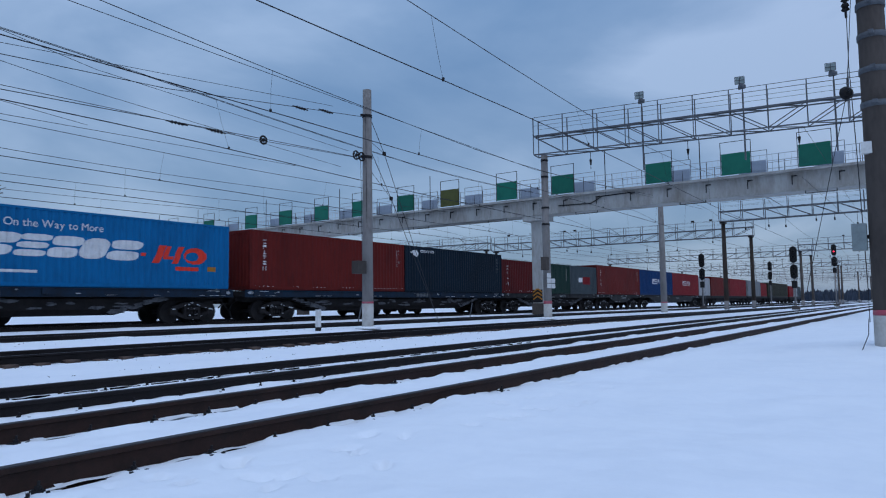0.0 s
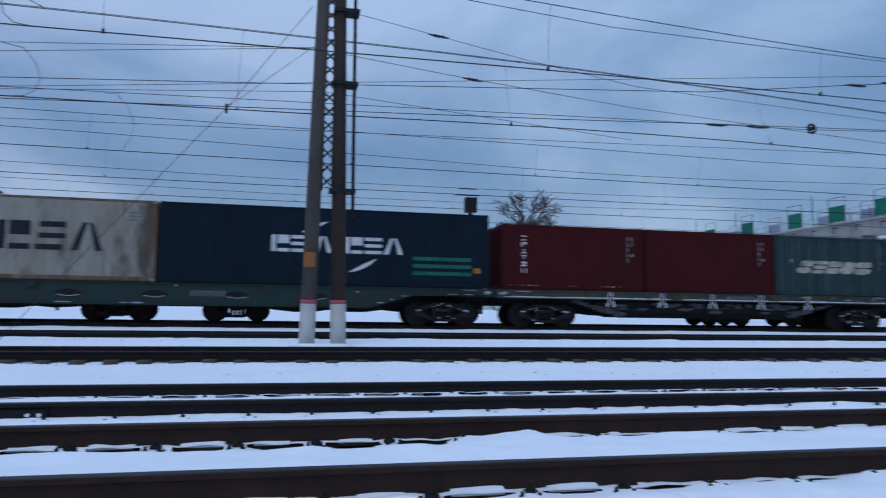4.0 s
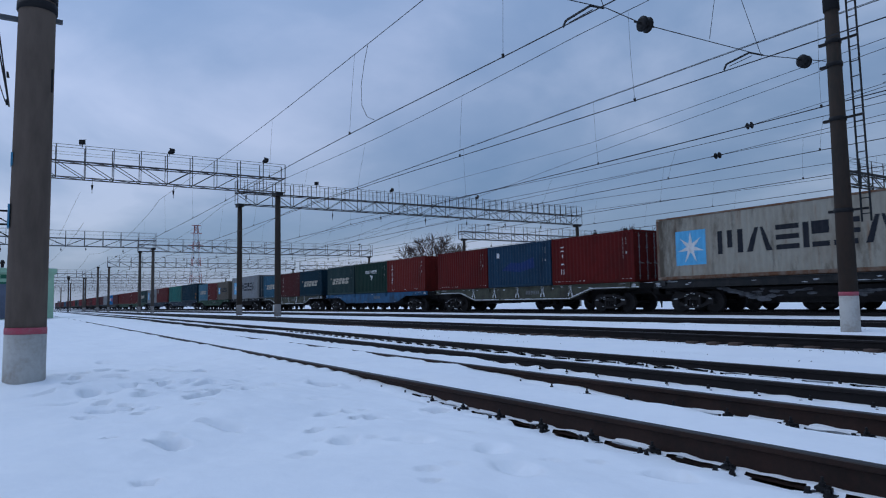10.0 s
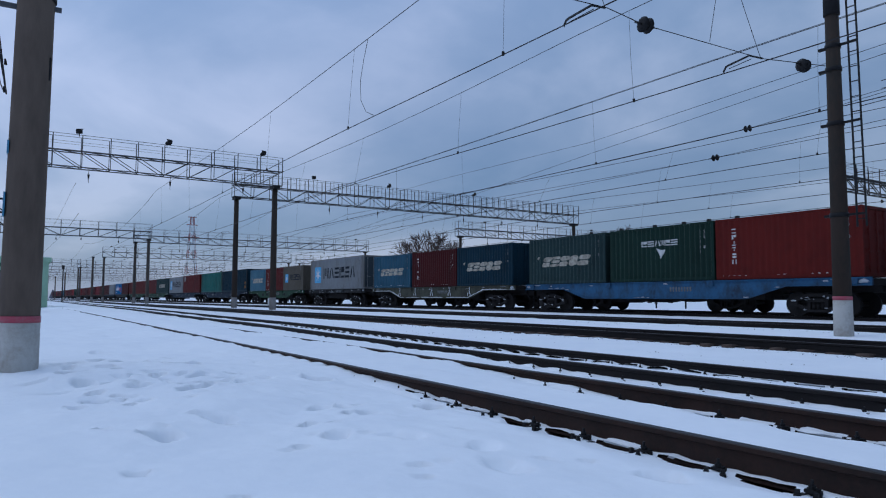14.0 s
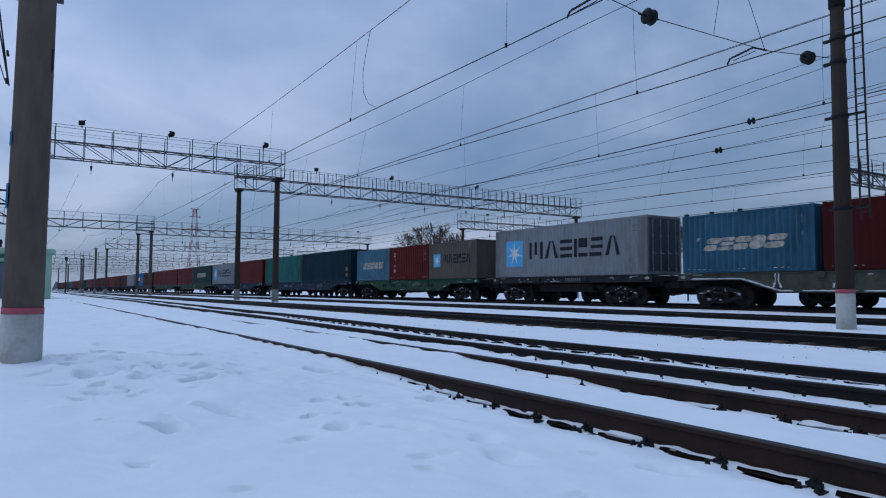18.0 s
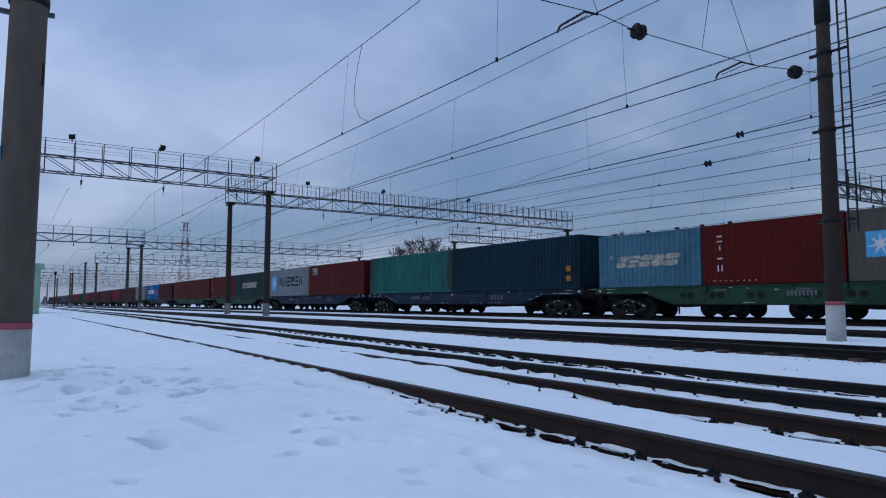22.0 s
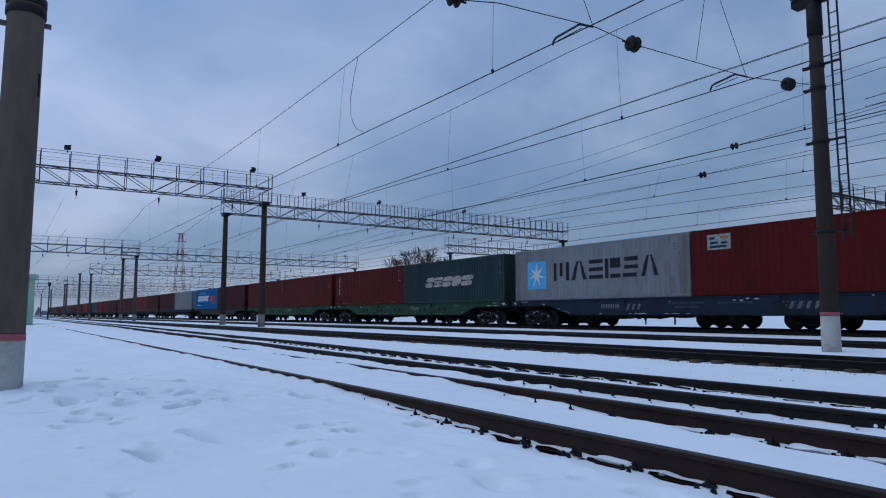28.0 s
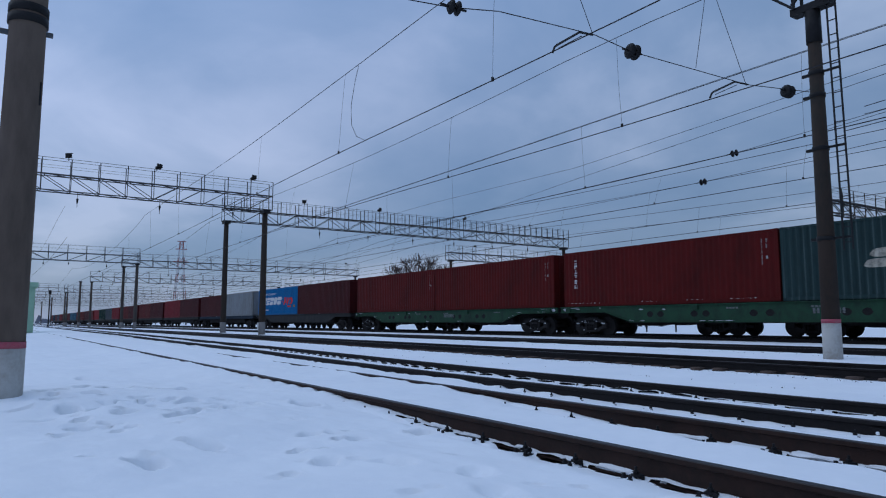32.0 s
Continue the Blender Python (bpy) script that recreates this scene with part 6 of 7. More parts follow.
    for a, b in (((-0.35, -0.2, 8.5), (-1.9, -0.2, 9.9)), ((-0.35, 0.2, 8.5), (-1.9, 0.2, 9.9)), ((-0.35, -0.2, 8.5), (-0.45, -0.2, 12)), ((0.35, -0.2, 8.5), (0.3, -0.2, 12)), ((-0.35, 0.2, 8.5), (-0.45, 0.2, 12)),
                 ((0.35, 0.2, 8.5), (0.3, 0.2, 12)), ((-0.4, -0.2, 8.6), (0.32, -0.2, 9.3)), ((0.32, -0.2, 8.6), (-0.4, -0.2, 9.3)), ((-0.42, -0.2, 9.4), (0.32, -0.2, 10.1)), ((0.32, -0.2, 9.4), (-0.42, -0.2, 10.1)), ((-1.9, -0.2, 9.9), (-0.45, -0.2, 9.9))):
        bar("lattice_bar", a, b, 0.06, STEEL_DARK, p)
    # leaning pair with a lattice between
    p = thing("twin_pole", pose(0.66, 16.2, -0.02), "pair of leaning concrete poles with a steel lattice between them", "catenary pole", "poles along the tracks")
    for sx in (-1, 1):
        h = 12.0
        q = part("shaft", shaft_bm(h, 0.18, 0.14), CONCRETE if sx < 0 else CONCRETE_DARK, p, m=pose(sx * 0.36, 0, 0, 0, -sx * 1.1, 0))
        sleeve("whitewashed_base", -0.3, 0.93, h, 0.18, 0.14, LIME, q)
        sleeve("red_band", 0.93, 1.02, h, 0.18, 0.14, BAND, q, 0.006)
    part("snow_collar", tube_bm((0, 0, -0.05), (0, 0, 0.02), 0.9, 0.5, seg=16), SNOW, p)
    part("rust_patch", box_bm(-0.35, -0.175, 1.95, 0.26, 0.05, 0.34), mat("rust_plate", (0.30, 0.11, 0.035), 0.8, dark=(0.16, 0.06, 0.03)), p)
    for sx in (-1, 1):
        bar("lattice_post", (sx * 0.13, 0, 3.6), (sx * 0.10, 0, 12), 0.06, IRON, p)
    for k in range(24):
        z = 3.7 + k * 0.34
        bar("lattice_bar", (-0.13, 0, z), (0.13, 0, z + 0.26), 0.04, IRON, p)
        bar("lattice_bar", (0.13, 0, z), (-0.13, 0, z + 0.26), 0.04, STEEL, p)
    part("cable_pipe", tube_bm((0.62, -0.1, 3.0), (0.52, -0.1, 12), 0.04, seg=8), IRON, p)
    for z in (3.6, 6.2, 8.0, 8.8):
        part("clamp", box_bm(0.36, -0.02, z, 0.62, 0.42, 0.08), IRON, p)
    wire("guy_wire", [(-0.45, 0, 8.1), (-2.3, 0, 5.5), (-6.9, 0, -0.1)], 0.008, WIRE, p)
    wire("guy_wire", [(-0.4, 0, 7.1), (-2.4, 0, 5.4)], 0.007, WIRE, p)
    part("guy_node", box_bm(-2.35, 0, 5.42, 0.06, 0.05, 0.22), IRON, p)
    q = thing("equipment_mast", pose(10.3, 40, 0), "dark mast head with crossbars behind the train", "mast")
    part("mast", tube_bm((0, 0, -0.2), (0, 0, 6.9), 0.12, seg=8), IRON, q)
    part("mast_head", box_bm(0, 0, 7.15, 0.7, 0.5, 0.9), IRON, q)
    for z, w in ((7.75, 1.5), (8.15, 1.1)):
        part("crossbar", box_bm(-0.2, 0, z, w, 0.06, 0.06), IRON, q)
    for x in (-45.6, -41.9, -38.3, -35.4, -33.1, -30.7):
        q = thing("slim_mast", pose(x, 45, 0), "slim dark mast top behind the train", "mast", "masts behind the train")
        part("mast", tube_bm((0, 0, -0.1), (0, 0, 6.7), 0.07, seg=6), STEEL_DARK, q)
        part("mast_cap", box_bm(0, 0, 6.75, 0.26, 0.22, 0.34), IRON, q)
    # short white marker post
    m = thing("marker_post", pose(16.85, 16.6, 0.0), "short white marker post with black foot in the snow", "marker post")
    part("post", box_bm(0, 0, 0.40, 0.16, 0.12, 0.62), WHITE_PAINT, m)
    part("black_foot", box_bm(0, 0, 0.045, 0.164, 0.124, 0.13), IRON, m)
    m = thing("marker_post", pose(-66, 21.6, 0.0), "short white marker post in the snow", "marker post")
    part("post", box_bm(0, 0, 0.40, 0.16, 0.12, 0.8), WHITE_PAINT, m)
    for x, y in ((24.5, 21.7), (34.0, 21.5)):
        m = thing("marker_post", pose(x, y, 0.0, 0, 18, 0), "leaning grey stake in the snow", "stake")
        part("post", tube_bm((0, 0, -0.1), (0, 0, 0.95), 0.03, seg=6), STEEL, m)


make_poles()


# ---- gantries ----
def gantry(x, y0, y1, z, label, near=True, pole_h=None, steel=STEEL, rail=True, poles=(), lamps=(), step=1.62, zigzag=False, turn=0.0):
    """A rigid lattice beam across the tracks with a railed walkway, on poles."""
    swing = pose(x, y0, 0, 0, 0, turn) @ pose(-x, -y0, 0)
    g = thing("catenary_gantry", swing, label, "gantry", "catenary gantries")
    H_, W_ = 1.02, 0.42
    n = max(4, round(abs(y1 - y0) / step))
    st = (y1 - y0) / n
    for sx in (-1, 1):
        for dz in (0, H_):
            bar("chord", (x + sx * W_, y0, z + dz), (x + sx * W_, y1, z + dz), 0.058 if near else 0.08, steel, g)
    low = bmesh.new()
    for k in range(n + 1):
        y = y0 + st * k
        for sx in (-1, 1):
            if near:
                bar("lattice_post", (x + sx * W_, y, z), (x + sx * W_, y, z + H_), 0.040, steel, g)
            else:
                add_bar(low, (x + sx * W_, y, z), (x + sx * W_, y, z + H_), 0.065)
            if k < n:
                a, b = (y, y + st) if (k % 2 == 0 if zigzag else k < n / 2) else (y + st, y)
                if near:
                    bar("diagonal", (x + sx * W_, a, z + H_), (x + sx * W_, b, z), 0.040, steel, g)
                else:
                    add_bar(low, (x + sx * W_, a, z + H_), (x + sx * W_, b, z), 0.055)
        add_bar(low, (x - W_, y, z), (x + W_, y, z), 0.045)
        add_bar(low, (x - W_, y, z + H_), (x + W_, y, z + H_), 0.045)
        if k < n:
            add_bar(low, (x - W_, y, z + H_), (x + W_, y + st, z + H_), 0.04)
            add_bar(low, (x - W_, y, z), (x + W_, y + st, z), 0.04)
        if zigzag and k < n:
            for sx in (-1, 1):
                bar("railing_post", (x + sx * W_, y + st / 2, z + H_), (x + sx * W_, y + st / 2, z + H_ + 1.12), 0.03, steel, g)
        if rail:
            for sx in (-1, 1):
                if near:
                    bar("railing_post", (x + sx * W_, y, z + H_), (x + sx * W_, y, z + H_ + 1.02), 0.05, steel, g)
                else:
                    add_bar(low, (x + sx * W_, y, z + H_), (x + sx * W_, y, z + H_ + 1.02), 0.05)
    tagged(part("cross_bracing", low, steel, g), kind="stuff")
    if rail:
        for sx in (-1, 1):
            for dz, w in ((1.02, 0.024), (0.55, 0.014)):
                bar("handrail", (x + sx * W_, y0, z + H_ + dz), (x + sx * W_, y1, z + H_ + dz), w, steel, g)
    part("walkway", box_bm(x, (y0 + y1) / 2, z + H_ + 0.05, 0.34, abs(y1 - y0), 0.02), steel, g)
    if near:
        # hangers with small insulators under the beam
        for k in range(2, n - 1, 3):
            y = y0 + st * k + 0.4
            hg = part("hanger_rod", tube_bm((x + 0.42, y, z - 0.95), (x + 0.42, y, z), 0.016, seg=6), IRON, g)
            part("hanger_insulator", tube_bm((x + 0.42, y, z - 0.72), (x + 0.42, y, z - 0.42), 0.035, 0.075, seg=8), IRON, hg)
    else:
        # hangers, insulators and pull-off arms that clutter the far beams
        rr = random.Random(round(abs(x) * 10))
        bits = bmesh.new()
        for k in range(1, n):
            y = y0 + st * (k + rr.uniform(-0.3, 0.3))
            drop = rr.choice((0.0, 0.6, 1.0, 1.4))
            if drop:
                add_bar(bits, (x + 0.3, y, z), (x + 0.3, y, z - drop), 0.028)
                add_box(bits, x + 0.3, y, z - drop * rr.uniform(0.6, 1.0), 0.13, 0.13, 0.24)
            if rr.random() < 0.16:
                add_box(bits, x - 0.3, y, z + H_ + 1.16, 0.25, 0.34, 0.20)
            if rr.random() < 0.14:
                add_bar(bits, (x + 0.3, y, z + H_), (x + 0.3, y + 1.5, z + H_ + 1.15), 0.045)
                add_bar(bits, (x + 0.3, y + 1.5, z + H_ + 1.15), (x + 0.3, y + 2.6, z + H_ + 1.30), 0.045)
        # beyond 120 m the hangers take a lighter steel, to paint in haze
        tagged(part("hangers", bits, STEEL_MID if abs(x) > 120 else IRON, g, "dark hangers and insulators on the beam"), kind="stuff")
    for y in poles:
        # far poles use the lighter concrete, so haze is painted into them
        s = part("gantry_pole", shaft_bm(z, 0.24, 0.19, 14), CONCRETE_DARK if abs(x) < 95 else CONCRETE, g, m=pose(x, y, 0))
        part("pole_head", box_bm(0, 0, z - 0.12, 0.9, 0.5, 0.22), IRON, s)
        sleeve("whitewashed_base", -0.1, 0.85, z, 0.24, 0.19, CONCRETE_PALE, s)
    for y, kind in lamps:
        lamp = thing("floodlight", swing @ pose(x + 0.42, y, z + H_ + 1.02), "small floodlight on the gantry railing", "floodlight", "gantry floodlights")
        part("lamp_stem", tube_bm((0, 0, -0.1), (0, 0, 0.22), 0.03, seg=6), steel, lamp)
        tilt = -35 if kind == "dark" else 25
        b = bmesh.new()
        if kind == "box":
            add_tube(b, (0, -0.14, 0.3), (0, 0.14, 0.32), 0.10, 0.17, 12)
        else:
            # flat floodlight: housing, hood and cooling rib
            add_box(b, 0, 0, 0.22, 0.13, 0.36, 0.28)
            add_box(b, -0.11, 0, 0.38, 0.14, 0.40, 0.03)
            add_box(b, 0.08, 0, 0.22, 0.06, 0.22, 0.16)
        part("lamp_body", b, IRON if kind != "box" else STEEL, lamp, m=pose(0, 0, 0, 0, 0 if kind == "box" else (8 if kind == "dark" else 62), tilt))
        if kind == "box":
            cage = part("lamp_cage", box_bm(0, 0.10, 0.62, 0.02, 0.40, 0.34), PALE_SIGN, lamp)
            for a, b in (((-0.05, -0.11, 0.44), (-0.05, 0.32, 0.44)), ((-0.05, -0.11, 0.80), (-0.05, 0.32, 0.80)), ((-0.05, -0.11, 0.44), (-0.05, -0.11, 0.80)), ((-0.05, 0.32, 0.44), (-0.05, 0.32, 0.80)), ((-0.05, 0.1, 0.44), (-0.05, 0.1, 0.80)), ((-0.05, -0.11, 0.62), (-0.05, 0.32, 0.62))):
                bar("cage_bar", a, b, 0.025, STEEL, cage)
            part("lamp_mast", tube_bm((0, 0, -3.3 if x > 30 else -1.0), (0, 0, 0), 0.045, seg=6), STEEL, lamp)
    return g


def make_gantries():
    gantry(33.3, 16.55, -6.5, 8.86, "grey steel lattice gantry with railed walkway on concrete poles", lamps=((10.9, "box"), (6.1, "box"), (2.25, "box")), poles=(-5.6,), turn=7.5)
    gantry(-48.6, 16.6, 0.35, 8.98, "grey steel lattice gantry with railed walkway over the near tracks", steel=STEEL_MID, lamps=((3.4, "dark"), (8.6, "low"), (15.0, "low")), poles=(16.2, 0.62))
    gantry(-58.6, 15.9, 55.4, 9.42, "long dark steel lattice gantry with railed walkway over the far tracks", steel=STEEL_DARK, zigzag=True, poles=(16.2, 55.0), lamps=((23.0, "dark"), (30.5, "low"), (40.5, "low")))
    gantry(-28.0, 54.0, 92, 9.35, "dark steel lattice gantry over the far tracks", near=False, steel=STEEL_DARK, poles=(91,), step=1.8)
    far = "distant grey lattice gantry over the tracks"
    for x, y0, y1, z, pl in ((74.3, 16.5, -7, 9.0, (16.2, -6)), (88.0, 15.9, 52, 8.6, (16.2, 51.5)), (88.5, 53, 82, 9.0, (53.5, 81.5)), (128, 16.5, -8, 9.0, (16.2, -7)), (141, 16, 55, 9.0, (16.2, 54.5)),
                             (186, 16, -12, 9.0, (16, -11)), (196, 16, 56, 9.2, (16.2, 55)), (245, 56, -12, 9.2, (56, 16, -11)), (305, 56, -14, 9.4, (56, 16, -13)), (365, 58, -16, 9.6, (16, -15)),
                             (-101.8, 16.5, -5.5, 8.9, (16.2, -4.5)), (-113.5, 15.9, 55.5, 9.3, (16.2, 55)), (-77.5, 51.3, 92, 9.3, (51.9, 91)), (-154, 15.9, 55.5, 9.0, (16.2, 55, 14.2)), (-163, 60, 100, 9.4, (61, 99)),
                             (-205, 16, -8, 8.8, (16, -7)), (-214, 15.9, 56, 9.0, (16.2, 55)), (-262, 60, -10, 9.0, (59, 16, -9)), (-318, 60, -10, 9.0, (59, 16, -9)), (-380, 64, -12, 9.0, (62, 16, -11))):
        # beams past 120 m get the steel with haze in its colour
        gantry(x, y0, y1, z, far, near=False, steel=STEEL_HAZED if abs(x) > 120 else STEEL, poles=pl, step=2.2)


make_gantries()


# ---- footbridge with green screens ----
def make_bridge():
    X = 44.0
    b = thing("signal_bridge", Matrix.Identity(4), "long whitewashed concrete service bridge over the tracks on square columns", "bridge")
    spans = ((-12.0, 21.9), (21.96, 46.0), (46.06, 70.0))
    for a, c in spans:
        part("girder", box_bm(X, (a + c) / 2, 7.62, 1.5, c - a, 1.02), WHITE_BEAM, b)
    part("deck_slab", box_bm(X, 29, 8.20, 2.1, 82.0, 0.14), WHITE_BEAM, b)
    part("girder_flange", box_bm(X, 29, 7.08, 1.62, 82.0, 0.07), WHITE_BEAM, b)
    for yc in (22.0, 46.0, 68.0, -9.0):
        part("column", box_bm(X, yc, 3.3, 0.62, 0.78, 6.9), WHITE_BEAM, b)
        part("column_cap", box_bm(X, yc, 6.86, 1.5, 1.7, 0.36), WHITE_BEAM, b)
        part("column_base", box_bm(X, yc, 0.38, 0.72, 0.88, 0.9), CONCRETE, b)
    for k in range(3):
        for s in (-1, 1):
            chev = bmesh.new()
            add_bar(chev, (X - 0.33, 22 + s * 0.36, 1.1 + 0.26 * k), (X - 0.33, 22, 1.34 + 0.26 * k), 0.02, 0.1)
            part("hazard_stripe", chev, YELLOW_LET, b, "faded orange hazard stripe")
    part("hazard_plate", box_bm(X - 0.318, 22, 1.35, 0.012, 0.76, 0.9), IRON, b)
    # railing of the deck
    for sx in (-1, 1):
        for z in (9.28, 8.8):
            bar("handrail", (X + sx * 1.0, -12, z), (X + sx * 1.0, 70, z), 0.03, GREY_SIGN, b)
        for k in range(42):
            yy = -12 + 2.0 * k
            bar("railing_post", (X + sx * 1.0, yy, 8.27), (X + sx * 1.0, yy, 9.28), 0.035, STEEL, b)
    grid = bmesh.new()
    for k in range(246):
        yy = -12 + 82 * k / 246
        for sx in (-1, 1):
            add_bar(grid, (X + sx * 1.0, yy, 8.3), (X + sx * 1.0, yy, 9.26), 0.012)
    tagged(part("railing_bars", grid, GREY_SIGN, b), kind="stuff")
    # screens, each in its steel frame, and grey panels on the far side
    for k, yc in enumerate((4.15, 8.3, 12.9, 19.5, 23.9, 28.9, 33.2, 38.1, 42.6, 47.2, 52.0, 58.5, 64.6)):
        s = thing("screen", pose(X - 1.1, yc, 8.30), "olive-green faded screen in a steel frame on the bridge" if k == 5 else "green safety screen in a thin steel frame on the bridge", "screen", "green screens on the bridge")
        part("panel", box_bm(0, 0, 0.66, 0.04, 1.62, 1.28), OLIVE_SIGN if k == 5 else GREEN_SIGN, s)
        for dy in (-0.85, 0.85):
            part("frame_post", box_bm(0, dy, 1.0, 0.035, 0.035, 2.0), STEEL_DARK, s)
        part("frame_top", box_bm(0, 0, 2.0, 0.035, 1.735, 0.03), STEEL_DARK, s)
        q = thing("screen", pose(X + 1.1, yc - 0.5 - 0.05 * k, 8.30), "pale grey-blue screen panel in a thin steel frame on the bridge", "screen", "grey screens on the bridge")
        part("panel", box_bm(0, 0, 0.62, 0.04, 1.5, 0.95), GREY_SIGN, q)
        for dy in (-0.8, 0.8):
            part("frame_post", box_bm(0, dy, 0.85, 0.03, 0.03, 1.7), STEEL, q)
        part("frame_top", box_bm(0, 0, 1.7, 0.03, 1.63, 0.025), STEEL, q)
    # brackets and conduit under the deck
    for k in range(26):
        yy = 3.0 + 2.35 * k
        br = bmesh.new()
        add_box(br, X - 0.95, yy, 7.85, 0.34, 0.05, 0.05)
        add_box(br, X - 1.1, yy, 7.62, 0.05, 0.05, 0.5)
        add_box(br, X - 1.05, yy - 0.12, 7.86, 0.12, 0.3, 0.06)
        part("bracket", br, IRON, b)
        if k % 3 == 0:
            part("hanger_loop", box_bm(X - 0.4, yy + 1.0, 6.9, 0.05, 1.6, 0.04), STEEL_DARK, b)
            for dy in (0.22, 1.78):
                part("hanger_rod", box_bm(X - 0.4, yy + dy, 6.98, 0.04, 0.04, 0.16), STEEL_DARK, b)
    wire("conduit", [(X - 0.78, 20.0, 7.55), (X - 0.78, 17.6, 7.5), (X - 0.78, 16.8, 7.9), (X - 0.78, 14.8, 7.95)], 0.045, STEEL_DARK, b)
    for yy in (10.4, 16.5, 30.9, 40.6, 50.1, 60.6, 67.5):
        part("mast_rod", tube_bm((X - 0.9, yy, 8.2), (X - 0.9, yy, 10.9), 0.03, seg=6), IRON, b)


make_bridge()


# ---- signals ----
def signal_mast(x, y, h, label, heads, lit=False):
    s = thing("railway_signal", pose(x, y, 0), label, "railway signal", "light signals")
    part("mast", tube_bm((0, 0, -0.2), (0, 0, h), 0.09, 0.07, seg=10), CONCRETE_PALE, s)
    part("footing", box_bm(0, 0, 0.05, 0.7, 0.7, 0.4), CONCRETE, s)
    z = h - 0.9
    for k in range(heads):
        bm = bmesh.new()
        n, r, hh = 16, 0.36, 0.85 - 0.12 * k
        a = [(r * math.cos(2 * math.pi * j / n), (hh - r) * (1 if math.sin(2 * math.pi * j / n) >= 0 else -1) * 1.0 + r * math.sin(2 * math.pi * j / n)) for j in range(n)]
        front = [bm.verts.new((-0.16, u, v)) for u, v in a]
        back = [bm.verts.new((-0.10, u, v)) for u, v in a]
        bm.faces.new(front)
        bm.faces.new(back[::-1])
        for j in range(n):
            bm.faces.new([front[j], back[j], back[(j + 1) % n], front[(j + 1) % n]])
        head = part("signal_head", bm, IRON, s, m=pose(0, 0, z))
        for j in range(2):
            v = part("visor", tube_bm((-0.42, 0, 0.30 - 0.55 * j), (-0.16, 0, 0.30 - 0.55 * j), 0.14, 0.15, seg=10, caps=False), IRON, head)
            on = lit and k == 0 and j == 1
            part("lens", tube_bm((-0.20, 0, 0.30 - 0.55 * j), (-0.165, 0, 0.30 - 0.55 * j), 0.12, seg=12), SIGNAL_RED if on else IRON, v, "glowing red lens" if on else "")
        z -= 2.0 * hh + 0.05
    part("relay_box", box_bm(-0.1, 0, z + 0.2, 0.3, 0.5, 0.75), IRON, s)
    la = part("ladder", tube_bm((0.3, -0.18, 0), (0.25, -0.18, h - 1), 0.02, seg=6), STEEL, s)
    part("ladder_rail", tube_bm((0.3, 0.18, 0), (0.25, 0.18, h - 1), 0.02, seg=6), STEEL, la)
    for k in range(12):
        bar("rung", (0.28, -0.18, 0.4 + k * (h - 1.6) / 12), (0.28, 0.18, 0.4 + k * (h - 1.6) / 12), 0.02, STEEL, la)


def make_signals():
    signal_mast(90, 22.5, 6.9, "two-head light signal on a white mast beside the train", 2)
    signal_mast(137, 22.5, 8.0, "two-head light signal on a slim mast", 2)
    signal_mast(78.3, 10.4, 6.4, "two-head light signal on a dark mast between the tracks", 2)
    signal_mast(118, 10.4, 9.2, "two-head light signal showing red between the tracks", 2, True)


make_signals()


